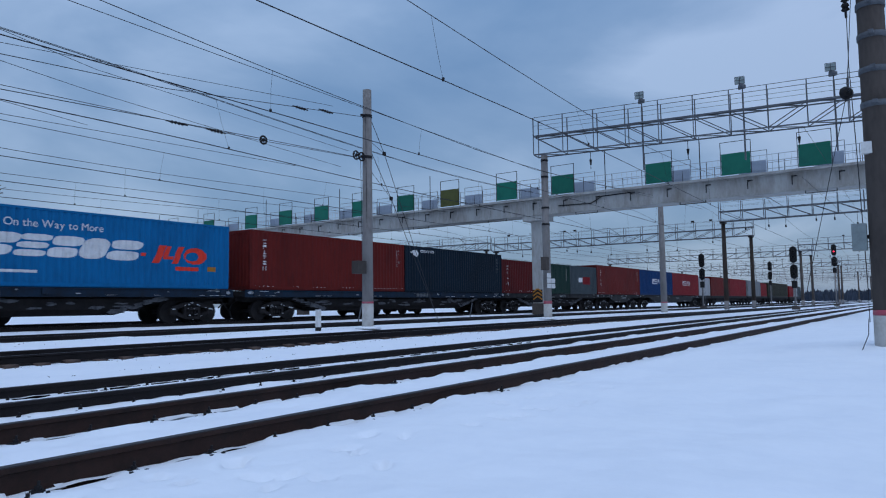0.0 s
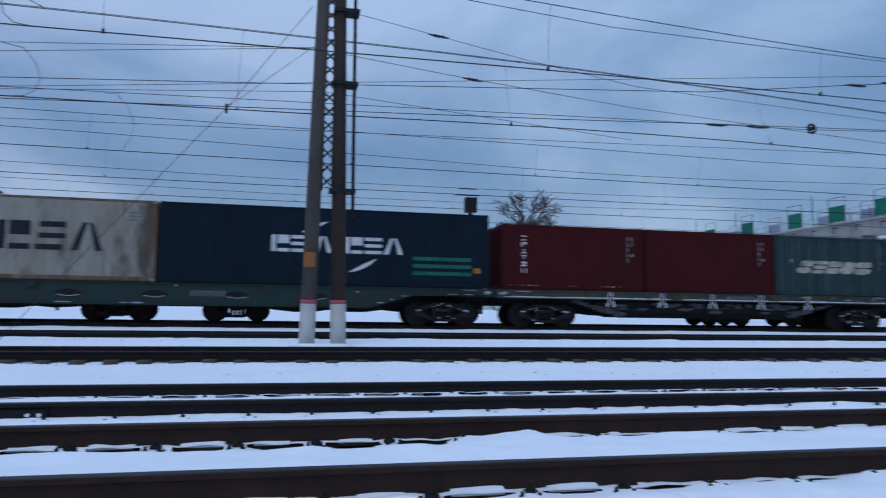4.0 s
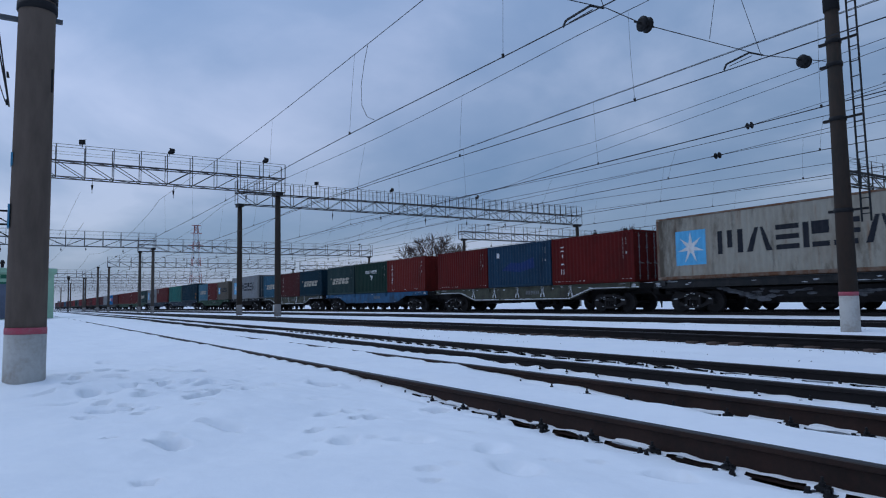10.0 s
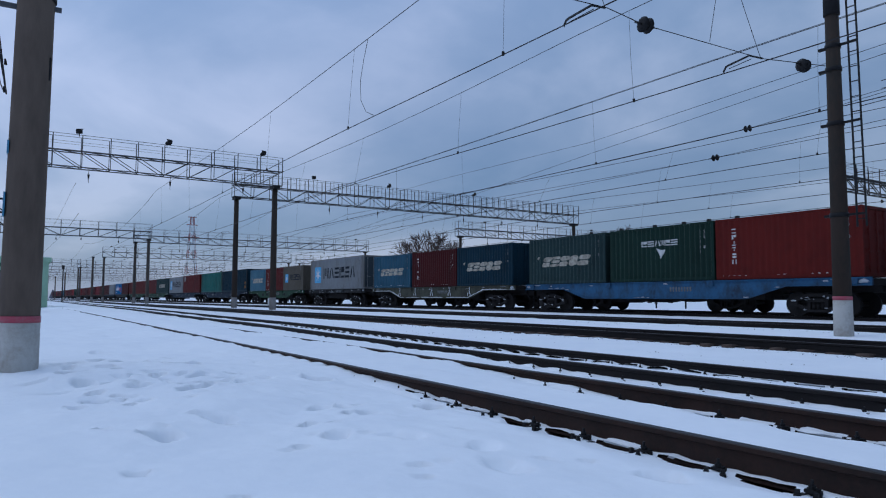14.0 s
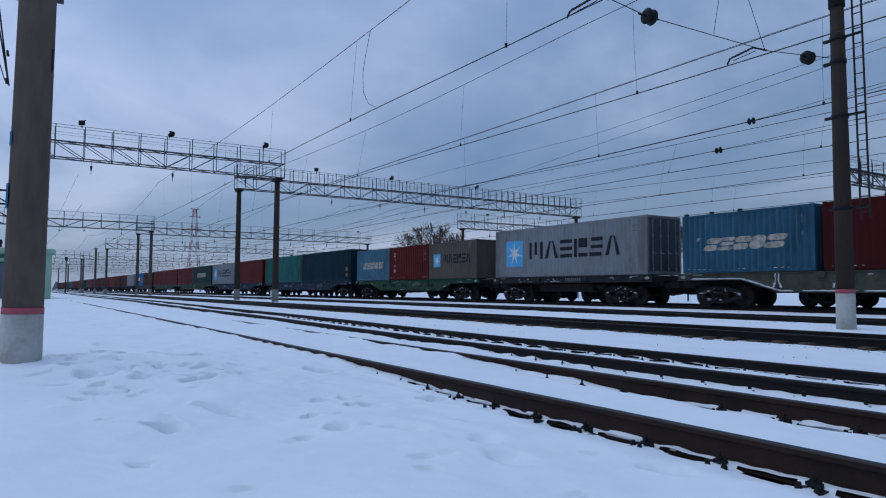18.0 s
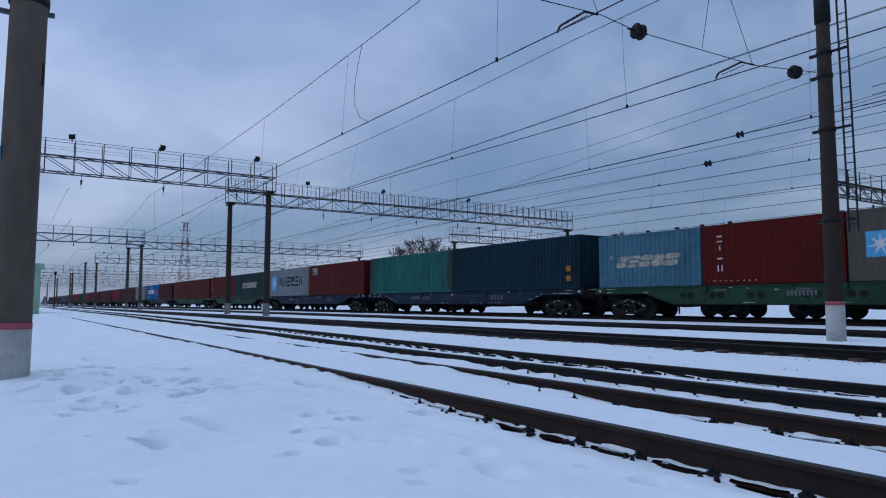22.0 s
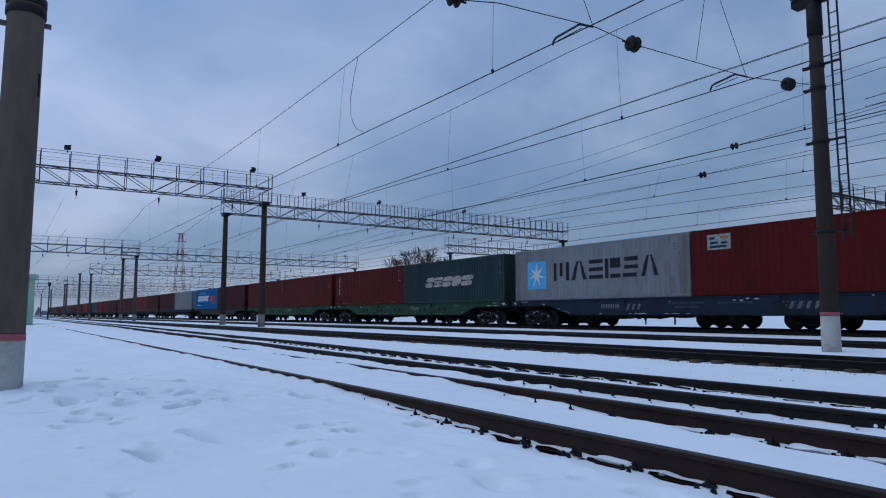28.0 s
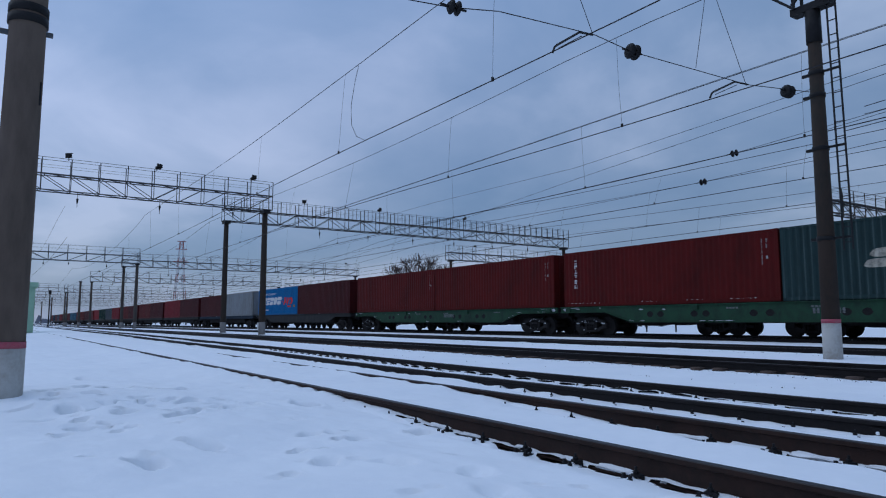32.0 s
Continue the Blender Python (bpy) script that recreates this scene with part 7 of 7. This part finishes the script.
# ---- hut, telegraph poles, lattice tower ----
def make_left_end():
    X = -66.0
    h = thing("service_hut", pose(X, 0.2, 0.0), "pale green plastered service hut with a grey-blue steel gate", "hut")
    part("wall", box_bm(-3.0, 0, 1.95, 6.0, 5.2, 3.9), HUT_GREEN, h)
    part("parapet", box_bm(-3.0, 0, 3.95, 6.3, 5.6, 0.35), HUT_GREEN, h)
    part("snow_on_roof", box_bm(-3.0, 0, 4.14, 6.0, 5.3, 0.06), SNOW, h)
    part("dark_panel", box_bm(0.02, -0.1, 3.45, 0.05, 2.2, 0.32), HUT_TRIM, h)
    g = part("gate", box_bm(0.03, -0.35, 1.45, 0.08, 3.4, 2.8), HUT_DOOR, h)
    part("gate_gap", box_bm(0.075, -0.15, 1.45, 0.012, 0.04, 2.79), IRON, g)
    for y in (-1.0, 0.7):
        part("gate_rib", box_bm(0.08, y, 1.45, 0.03, 0.06, 2.7), HUT_DOOR, g)
    part("gate_frame", box_bm(0.02, -0.15, 2.93, 0.10, 3.9, 0.16), HUT_TRIM, h)
    part("chimney", tube_bm((-1.0, -1.1, 4.1), (-1.0, -1.1, 4.6), 0.12, seg=8), IRON, h)
    part("chimney_cap", tube_bm((-1.0, -1.1, 4.55), (-1.0, -1.1, 4.85), 0.2, 0.1, seg=8), IRON, h)
    # telegraph pole behind the big pole
    for x, y, z0, n in ((-31.0, -0.05, 4.58, 2), (-82.0, -5.0, 5.0, 3)):
        t = thing("telegraph_pole", pose(x, y, 0), "dark telegraph pole with crossarms and insulators", "telegraph pole", "telegraph poles")
        part("shaft", tube_bm((0, 0, -0.3), (0, 0, z0 + 2.2), 0.14, 0.10, seg=10), CONCRETE_DARK, t)
        for k in range(n):
            z = z0 - 0.52 * k
            part("crossarm", box_bm(0, -0.65, z, 0.07, 1.4, 0.07), IRON, t)
            part("arm_brace", tube_bm((0, -1.0, z), (0, -0.05, z - 0.55), 0.025, seg=6), IRON, t)
            for j in range(4):
                part("pin_insulator", tube_bm((0, -1.3 + 0.25 * j, z + 0.03), (0, -1.3 + 0.25 * j, z + 0.16), 0.035, 0.025, seg=8), IRON, t)
    t = thing("lattice_tower", pose(-345, 74.3, 0), "tall red and white lattice mast far behind the yard", "tower")
    H_ = 40.0
    for k in range(10):
        z0, z1 = H_ * k / 10, H_ * (k + 1) / 10
        w0, w1 = 6.2 * (1 - 0.78 * k / 10), 6.2 * (1 - 0.78 * (k + 1) / 10)
        bm = bmesh.new()
        for sx, sy, tx, ty in ((-1, -1, 1, -1), (1, -1, 1, 1), (1, 1, -1, 1), (-1, 1, -1, -1)):
            add_bar(bm, (sx * w0 / 2, sy * w0 / 2, z0), (sx * w1 / 2, sy * w1 / 2, z1), 0.20)
            add_bar(bm, (sx * w0 / 2, sy * w0 / 2, z0), (tx * w1 / 2, ty * w1 / 2, z1), 0.10)
            add_bar(bm, (tx * w0 / 2, ty * w0 / 2, z0), (sx * w1 / 2, sy * w1 / 2, z1), 0.10)
        tagged(part("tower_section", bm, MATS.get("tower_red") or mat("tower_red", (0.30, 0.125, 0.125), 0.8) if k % 2 else mat("tower_white", (0.48, 0.49, 0.52), 0.8), t), kind="stuff")
    for z in (30, 36, 39.8):
        part("tower_arm", box_bm(0, 0, z, 0.5, 7.0 - (z - 30) * 0.3, 0.35), MATS["tower_red"], t)
    lp = thing("lamp_post", pose(-152, 8.9, 0), "slim lamp post with a round head between the tracks", "lamp post")
    part("shaft", tube_bm((0, 0, -0.1), (0, 0, 6.4), 0.13, 0.10, seg=8), STEEL_DARK, lp)
    part("lamp_head", tube_bm((0, 0, 6.3), (0, 0, 7.0), 0.28, 0.22, seg=10), IRON, lp)


make_left_end()


# ---- overhead wires ----
SUPPORTS = (-380, -318, -262, -210, -154, -108, -54, 55, 105, 160, 215, 270, 330, 366)
# track by track: place across, contact height, zigzag of the contact wire (x, y), messenger wire near the camera (x, z)
OVERHEAD = (
    (8.8, 6.02, ((-60, 8.9), (-40, 8.9), (-20, 8.58), (-8.5, 8.8), (7.4, 8.58), (19, 8.27), (40, 8.8)), ((-54, 8.6), (-31, 8.35), (-20.5, 8.51), (-8.5, 8.80), (4, 8.1), (12.2, 7.71), (20.3, 7.38), (28, 7.25), (55, 8.6))),
    (13.4, 5.96, ((-60, 13.2), (-27, 12.95), (-14.3, 13.57), (-8.6, 13.68), (-1.2, 13.5), (7.2, 13.36), (30, 13.6)), ((-54, 8.5), (-31, 8.10), (-24, 8.03), (-15.5, 8.28), (-8.5, 8.45), (0, 7.75), (7.2, 7.27), (15.5, 6.91), (27, 6.66), (55, 8.3))),
    (18.7, 5.99, ((-60, 18.5), (-15.2, 18.95), (-7, 18.56), (0.4, 18.3), (9.2, 17.6), (24, 18.6)), ((-54, 8.3), (-24, 8.35), (-8.5, 8.43), (8, 8.12), (21.4, 7.4), (30, 7.2), (55, 8.4))),
    (25.2, 6.13, ((-40, 24.6), (-28, 24.4), (-12, 25.0), (12, 25.4)), ((-54, 8.2), (-26, 7.5), (-8.5, 7.4), (12, 7.35), (22, 7.2), (55, 8.4))),
    (29.5, 5.96, ((-30, 29.0), (-10, 29.6), (15, 29.4)), ((-54, 8.3), (-24, 7.85), (-8, 7.78), (0.6, 7.55), (15.6, 7.2), (55, 8.3))),
    (33.8, 5.97, ((-30, 33.5), (0, 34.0), (30, 33.6)), ((-54, 8.3), (-20, 7.3), (0, 7.0), (20, 7.1), (55, 8.3))),
    (39.0, 6.00, ((-30, 38.7), (0, 39.2), (30, 38.8)), ((-54, 8.3), (-20, 7.4), (0, 7.1), (20, 7.2), (55, 8.3))),
)


def taut(table, x):
    """A line through a short table, its corners eased."""
    out = 0.0
    for d in (-5, -2.5, 0, 2.5, 5):
        q = min(max(x + d, table[0][0]), table[-1][0])
        for (x0, v0), (x1, v1) in zip(table, table[1:]):
            if q <= x1:
                out += v0 + (v1 - v0) * (q - x0) / (x1 - x0)
                break
    return out / 5


def messenger(table, x):
    if table[0][0] <= x <= table[-1][0]:
        return taut(table, x)
    for a, b in zip(SUPPORTS, SUPPORTS[1:]):
        if a <= x <= b:
            k = (x - a) / (b - a)
            return 8.4 - 1.2 * 4 * k * (1 - k)
    return 8.4


def make_wires():
    for i, (y, zc, zig, mess) in enumerate(OVERHEAD):
        w = thing("overhead_line", Matrix.Identity(4), "thin overhead contact line with messenger wire and droppers", "overhead line", "overhead lines")
        xs = [x for x in range(-380, 366, 3)]
        r = 0.0125 if y < 15 else 0.0135
        wire("contact_wire", [(x, taut(zig, x), zc) for x in xs], r * 1.25, WIRE, w)
        wire("messenger_wire", [(x, y, messenger(mess, x)) for x in xs], r, WIRE, w)
        if i == 2:
            wire("messenger_wire", [(x, y + 0.1, messenger(mess, x) + 0.07) for x in xs if -60 < x < 40], r * 0.8, WIRE, w)
        rr = random.Random(i)
        x = -60.0
        while x < 62:
            top = messenger(mess, x)
            if top > zc + 0.25:
                yc = taut(zig, x)
                wire("dropper", [(x + 0.05, y, top), (x, (y + yc) / 2, (top + zc) / 2), (x, yc, zc)], 0.0045, WIRE, w)
                part("dropper_clip", box_bm(x, yc, zc + 0.03, 0.05, 0.04, 0.09), IRON, w)
            x += rr.uniform(6.5, 9.5)
    w = thing("overhead_line", Matrix.Identity(4), "thin overhead contact line over the siding", "overhead line", "overhead lines")
    for lo, hi in ((-380, -48), (34, 365)):
        wire("contact_wire", [(x, 3.6 + 0.2 * math.sin(x / 14), 6.3) for x in range(lo, hi, 5)], 0.013, WIRE, w)
        wire("messenger_wire", [(x, 3.6, 8.6 - 0.6 * math.sin((x - lo) * math.pi / 55) ** 2) for x in range(lo, hi, 4)], 0.010, WIRE, w)
    # slack feeders that join the wires: distance across, then (slope sideways, slope upward) from the eye's height
    f = thing("jumper_cables", Matrix.Identity(4), "slack looped jumper cables hanging between overhead wires", "cable")
    for y, pts in ((13.5, ((-0.415, 0.56), (-0.41, 0.475), (-0.408, 0.439), (-0.400, 0.393), (-0.386, 0.381), (-0.363, 0.378))), (13.5, ((-0.39, 0.50), (-0.386, 0.45), (-0.384, 0.434), (-0.369, 0.415), (-0.351, 0.406))),
                   (18.5, ((-0.402, 0.352), (-0.371, 0.346), (-0.354, 0.325), (-0.348, 0.305), (-0.354, 0.288), (-0.367, 0.280), (-0.386, 0.278))), (25.2, ((-0.267, 0.291), (-0.25, 0.291), (-0.234, 0.272), (-0.226, 0.25), (-0.229, 0.23), (-0.240, 0.211))),
                   (8.75, ((-2.06, 0.877), (-2.09, 0.82), (-2.115, 0.75), (-2.11, 0.68), (-2.07, 0.63), (-2.01, 0.604)))):
        wire("jumper", [(u * y, y, 0.83 + k * y) for u, k in pts], 0.009, WIRE, f)
    # wires that end on the leaning pair of poles
    e = thing("anchor_line", Matrix.Identity(4), "anchoring wires that end on the pair of leaning poles", "cable")
    wire("anchor_wire", [(0.6, 16.2, 7.07), (-7.05, 17.6, 7.02), (-20, 19.6, 7.12), (-35, 22, 8.06), (-58, 27, 9.6)], 0.009, WIRE, e)
    wire("anchor_wire", [(0.6, 16.2, 7.07), (-7.05, 17.6, 6.80), (-20, 19.6, 6.65), (-40, 23, 6.4), (-60, 26, 6.2)], 0.009, WIRE, e)
    wire("anchor_wire", [(1.0, 16.2, 8.04), (5.9, 17.0, 7.55), (9.7, 18.0, 7.44), (21, 19.0, 7.3)], 0.009, WIRE, e)
    wire("anchor_wire", [(1.0, 16.2, 6.95), (3.7, 16.8, 6.88), (9.5, 18.0, 6.8), (21, 19.5, 6.7)], 0.009, WIRE, e)
    wire("anchor_wire", [(-9.4, 18.0, 5.83), (0.5, 16.2, 5.98), (9.5, 18.0, 5.83)], 0.008, WIRE, e)
    for x, y, z in ((3.4, 16.6, 7.80), (4.4, 16.95, 6.86)):
        part("strain_insulator", insulator_bm(3, 0.05, 0.10), IRON, e, m=pose(x, y, z, 0, 6, 0))
    # cross span between the poles by the camera
    c = thing("cross_span", Matrix.Identity(4), "cross-span cables with disc insulators and steady arms", "cable")
    X = -8.5
    wire("span_cable", [(X, 16.0, 6.3), (X, 13.5, 5.99), (X, 9.8, 5.92), (X, 8.85, 6.02), (X, 6.65, 5.90), (X, 5.7, 5.72), (X - 0.3, 3.0, 5.6), (-9.3, 0.3, 5.9)], 0.011, WIRE, c)
    wire("upper_cable", [(X, 16.0, 9.4), (X, 13.4, 8.3), (X, 8.8, 8.0), (-9.3, 0.3, 9.5)], 0.013, WIRE, c)
    for y, z in ((15.05, 6.13), (9.82, 5.92)):
        part("disc_insulator", insulator_bm(2, 0.15, 0.14), IRON, c, m=pose(X, y, z, 0, 0, 90))
    for y, z in ((13.5, 5.99), (8.8, 6.0)):
        reach = 0.95 if y < 10 else 1.3
        wire("steady_arm", [(X, y, z + 0.01), (X, y - 0.35 * reach, z - 0.02), (X, y - 0.92 * reach, z - 0.38), (X, y - 0.98 * reach, z - 0.43), (X, y - 1.04 * reach, z - 0.55)], 0.024, STEEL_DARK, c)
        wire("arm_brace", [(X, y - 0.30 * reach, z - 0.08), (X, y - 0.90 * reach, z - 0.44)], 0.009, STEEL_DARK, c)
    wire("hanger", [(X, 13.45, 5.96), (X, 12.55, 7.6), (X, 12.3, 8.1)], 0.007, WIRE, c)
    wire("hanger", [(X, 11.72, 6.0), (X, 12.07, 7.4), (X, 12.2, 8.1)], 0.007, WIRE, c)
    wire("hanger", [(X, 8.8, 6.0), (X, 8.2, 7.2), (X, 7.9, 8.2)], 0.007, WIRE, c)
    part("disc_insulator", insulator_bm(2, 0.12, 0.12), IRON, c, m=pose(X, 5.75, 5.73, 0, 0, 90))
    for x, y, z in ((-15.3, 23.2, 7.21), (-16.94, 23.5, 6.42)):
        part("disc_insulator", insulator_bm(2, 0.13, 0.17), IRON, c, m=pose(x, y, z))
    wire("anchor_wire", [(-60, 24.0, 7.3), (-15.3, 23.2, 7.21), (-8.4, 22.5, 7.4), (20, 19, 9.0)], 0.010, WIRE, c)
    wire("anchor_wire", [(-60, 24.5, 6.5), (-16.94, 23.5, 6.42), (20, 21, 6.75)], 0.010, WIRE, c)
    # anchoring wires that end on the slim pole by the bridge
    a = thing("anchor_line", Matrix.Identity(4), "anchoring wires with strain insulators and a tension wheel", "cable")
    wire("anchor_wire", [(18.8, 16.2, 7.8), (15.0, 16.25, 7.36), (10.8, 16.3, 6.85), (-2.0, 17.4, 6.4), (-8.5, 18.6, 6.4)], 0.012, WIRE, a)
    wire("anchor_wire", [(18.3, 16.2, 6.22), (11.4, 16.2, 5.96), (6.6, 16.3, 5.78), (-8.5, 17.6, 5.6)], 0.012, WIRE, a)
    wire("anchor_wire", [(18.3, 16.2, 6.2), (14.0, 16.3, 6.02), (8.0, 16.6, 6.0), (-8.5, 18.6, 6.2)], 0.010, WIRE, a)
    for x, z in ((16.9, 7.60), (15.7, 7.44), (12.4, 5.98), (11.1, 5.95)):
        part("strain_insulator", insulator_bm(4, 0.05, 0.11), IRON, a, m=pose(x, 16.3, z, 0, 0, 0))
    part("tension_wheel", wheel_bm(0.125), IRON, a, m=pose(14.08, 16.22, 6.03))
    wire("anchor_wire", [(-8, 13.4, 8.2), (6.66, 13.4, 7.06), (14.66, 13.4, 6.92), (26.87, 13.4, 6.74), (55, 13.4, 8.0)], 0.010, WIRE, a)
    # telegraph cables along the near side
    t = thing("telegraph_cables", Matrix.Identity(4), "bundled cables along the near row of poles", "cable")
    for dx, dy in ((0.0, 0.0), (0.02, -0.025)):
        wire("down_cable", [(-9.4 + dx, -0.60 + dy, 7.2), (-9.4 - dx, -0.44 - dy, 5.8), (-9.4 + dx, -0.29 + dy, 4.5), (-9.4 - dx, -0.21 + dy, 3.9), (-9.4 + dx, -0.11, 3.2)], 0.010, WIRE, t)
    wire("down_cable", [(-9.4, -1.3, 7.0), (-9.4, -0.56, 4.6), (-9.4, -0.15, 3.25)], 0.006, WIRE, t)
    for z in (3.22, 3.55):
        part("insulator", tube_bm((-9.4, -0.13, z), (-9.4, -0.14, z + 0.07), 0.016, 0.011, seg=8), IRON, t)
    for k in range(4):
        wire("cable", [(-31 - 51 * j / 8, -1.45 + 0.25 * k - 4.8 * j / 8, 4.5 + 0.6 * j / 8 - 0.8 * 4 * (j / 8) * (1 - j / 8)) for j in range(9)], 0.008, WIRE, t)


make_wires()


# ---- distance ----
def bare_tree(x, y, h, seed, label="bare leafless tree behind the tracks"):
    rr = random.Random(seed)
    t = thing("bare_tree", pose(x, y, 0), label, "tree", "bare trees")
    trunk, twigs = bmesh.new(), bmesh.new()

    def grow(p, d, L, r, depth):
        q = p + d * L
        bm = trunk if depth < 2 else twigs
        add_tube(bm, p, q, r, r * 0.66, seg=5 if depth < 2 else 3, caps=False)
        if depth >= 5:
            return
        for _ in range(3 if depth < 3 else 5):
            v = Vector((rr.gauss(0, 0.55), rr.gauss(0, 0.55), rr.gauss(0.12, 0.35)))
            grow(p + d * L * rr.uniform(0.55, 1.0), (d + v).normalized(), L * rr.uniform(0.55, 0.80), max(r * 0.55, 0.062), depth + 1)

    grow(Vector((0, 0, -0.2)), Vector((rr.gauss(0, 0.05), rr.gauss(0, 0.05), 1)).normalized(), h * 0.30, h * 0.022, 0)
    part("trunk", trunk, BARK, t)
    part("crown", twigs, TWIG, t)


def make_distance():
    for k, (x, y, h) in enumerate(((-193, 118, 34), (-184, 121, 32), (-204, 124, 27), (-216, 122, 29), (-150, 130, 19), (-108, 118, 26), (-99, 121, 25), (-112, 124, 22), (-104, 120, 24), (38, 118, 33), (41.5, 121, 28), (34, 124, 23), (70, 122, 15),
                                   (98, 84, 10), (105, 88, 10), (-124, -22, 13), (-140, -26, 12), (82, 66, 11))):
        bare_tree(x, y, h, 20 + k)
    rr = random.Random(9)
    bm = bmesh.new()
    for a in range(700):
        ang = radians(-3 + rr.uniform(0, 24))
        d = rr.uniform(600, 760)
        x, y = d * math.cos(ang), d * math.sin(ang)
        h = rr.uniform(7.5, 11.5) * (d / 640) * (0.75 + 0.5 * abs(noise.noise((x * 0.02, y * 0.02, 1.0))))
        wide = rr.uniform(1.8, 3.4)
        lean = rr.uniform(-0.6, 0.6)
        top = bm.verts.new((x, y + lean, h))
        ring = [bm.verts.new((x + wide * math.cos(j * 1.257), y + wide * math.sin(j * 1.257), -1)) for j in range(5)]
        mid = [bm.verts.new((v.co.x * 0.7 + x * 0.3, v.co.y * 0.7 + y * 0.3, h * rr.uniform(0.4, 0.75))) for v in ring]
        for j in range(5):
            i = (j + 1) % 5
            bm.faces.new([ring[j], ring[i], mid[i], mid[j]])
            bm.faces.new([mid[j], mid[i], top])
    tagged(part("forest", bm, FOREST), "dark far conifer forest beyond the yard", "forest", kind="stuff")
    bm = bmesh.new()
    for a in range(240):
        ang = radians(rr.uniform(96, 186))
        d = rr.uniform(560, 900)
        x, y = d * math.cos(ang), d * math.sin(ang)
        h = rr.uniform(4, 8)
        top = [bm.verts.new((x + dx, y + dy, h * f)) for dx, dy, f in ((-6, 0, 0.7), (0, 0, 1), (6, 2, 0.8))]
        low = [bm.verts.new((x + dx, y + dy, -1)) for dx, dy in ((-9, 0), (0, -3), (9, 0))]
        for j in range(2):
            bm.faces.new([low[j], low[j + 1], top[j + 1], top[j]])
    # the haze over these woods is mixed into their pale blue-grey colour
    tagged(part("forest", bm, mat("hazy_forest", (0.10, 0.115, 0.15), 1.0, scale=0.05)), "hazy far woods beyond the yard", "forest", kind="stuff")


make_distance()


# ---- what moves ----
RUN = ((0, 0.0), (1, 7.6), (2, 15.2), (3, 23.2), (4, 31.6), (4.5, 35.9), (5, 39.9), (6, 47.7), (7.5, 59.6), (9, 71.4), (11.5, 91.1), (14, 110.5), (16.5, 129.9), (19, 149.0), (21, 164.0), (25, 194.1), (27.5, 212.9), (30, 231.5), (32, 246.3))


def run_at(t):
    for (t0, d0), (t1, d1) in zip(RUN, RUN[1:]):
        if t <= t1:
            return d0 + (d1 - d0) * (t - t0) / (t1 - t0)
    return RUN[-1][1]


def motions():
    """The whole train rolls to the right; its wheels turn with it."""
    for ob, (x, y, z) in RIDERS:
        walk(ob, [(t, pose(x + d, y, z)) for t, d in RUN])
    times = [k / 12 for k in range(385)]
    for ws, x in SPINNERS:
        walk(ws, [(t, pose(x, 0, WHEEL_R, 0, math.degrees(run_at(t) / WHEEL_R) % 360, 0)) for t in times])


motions()
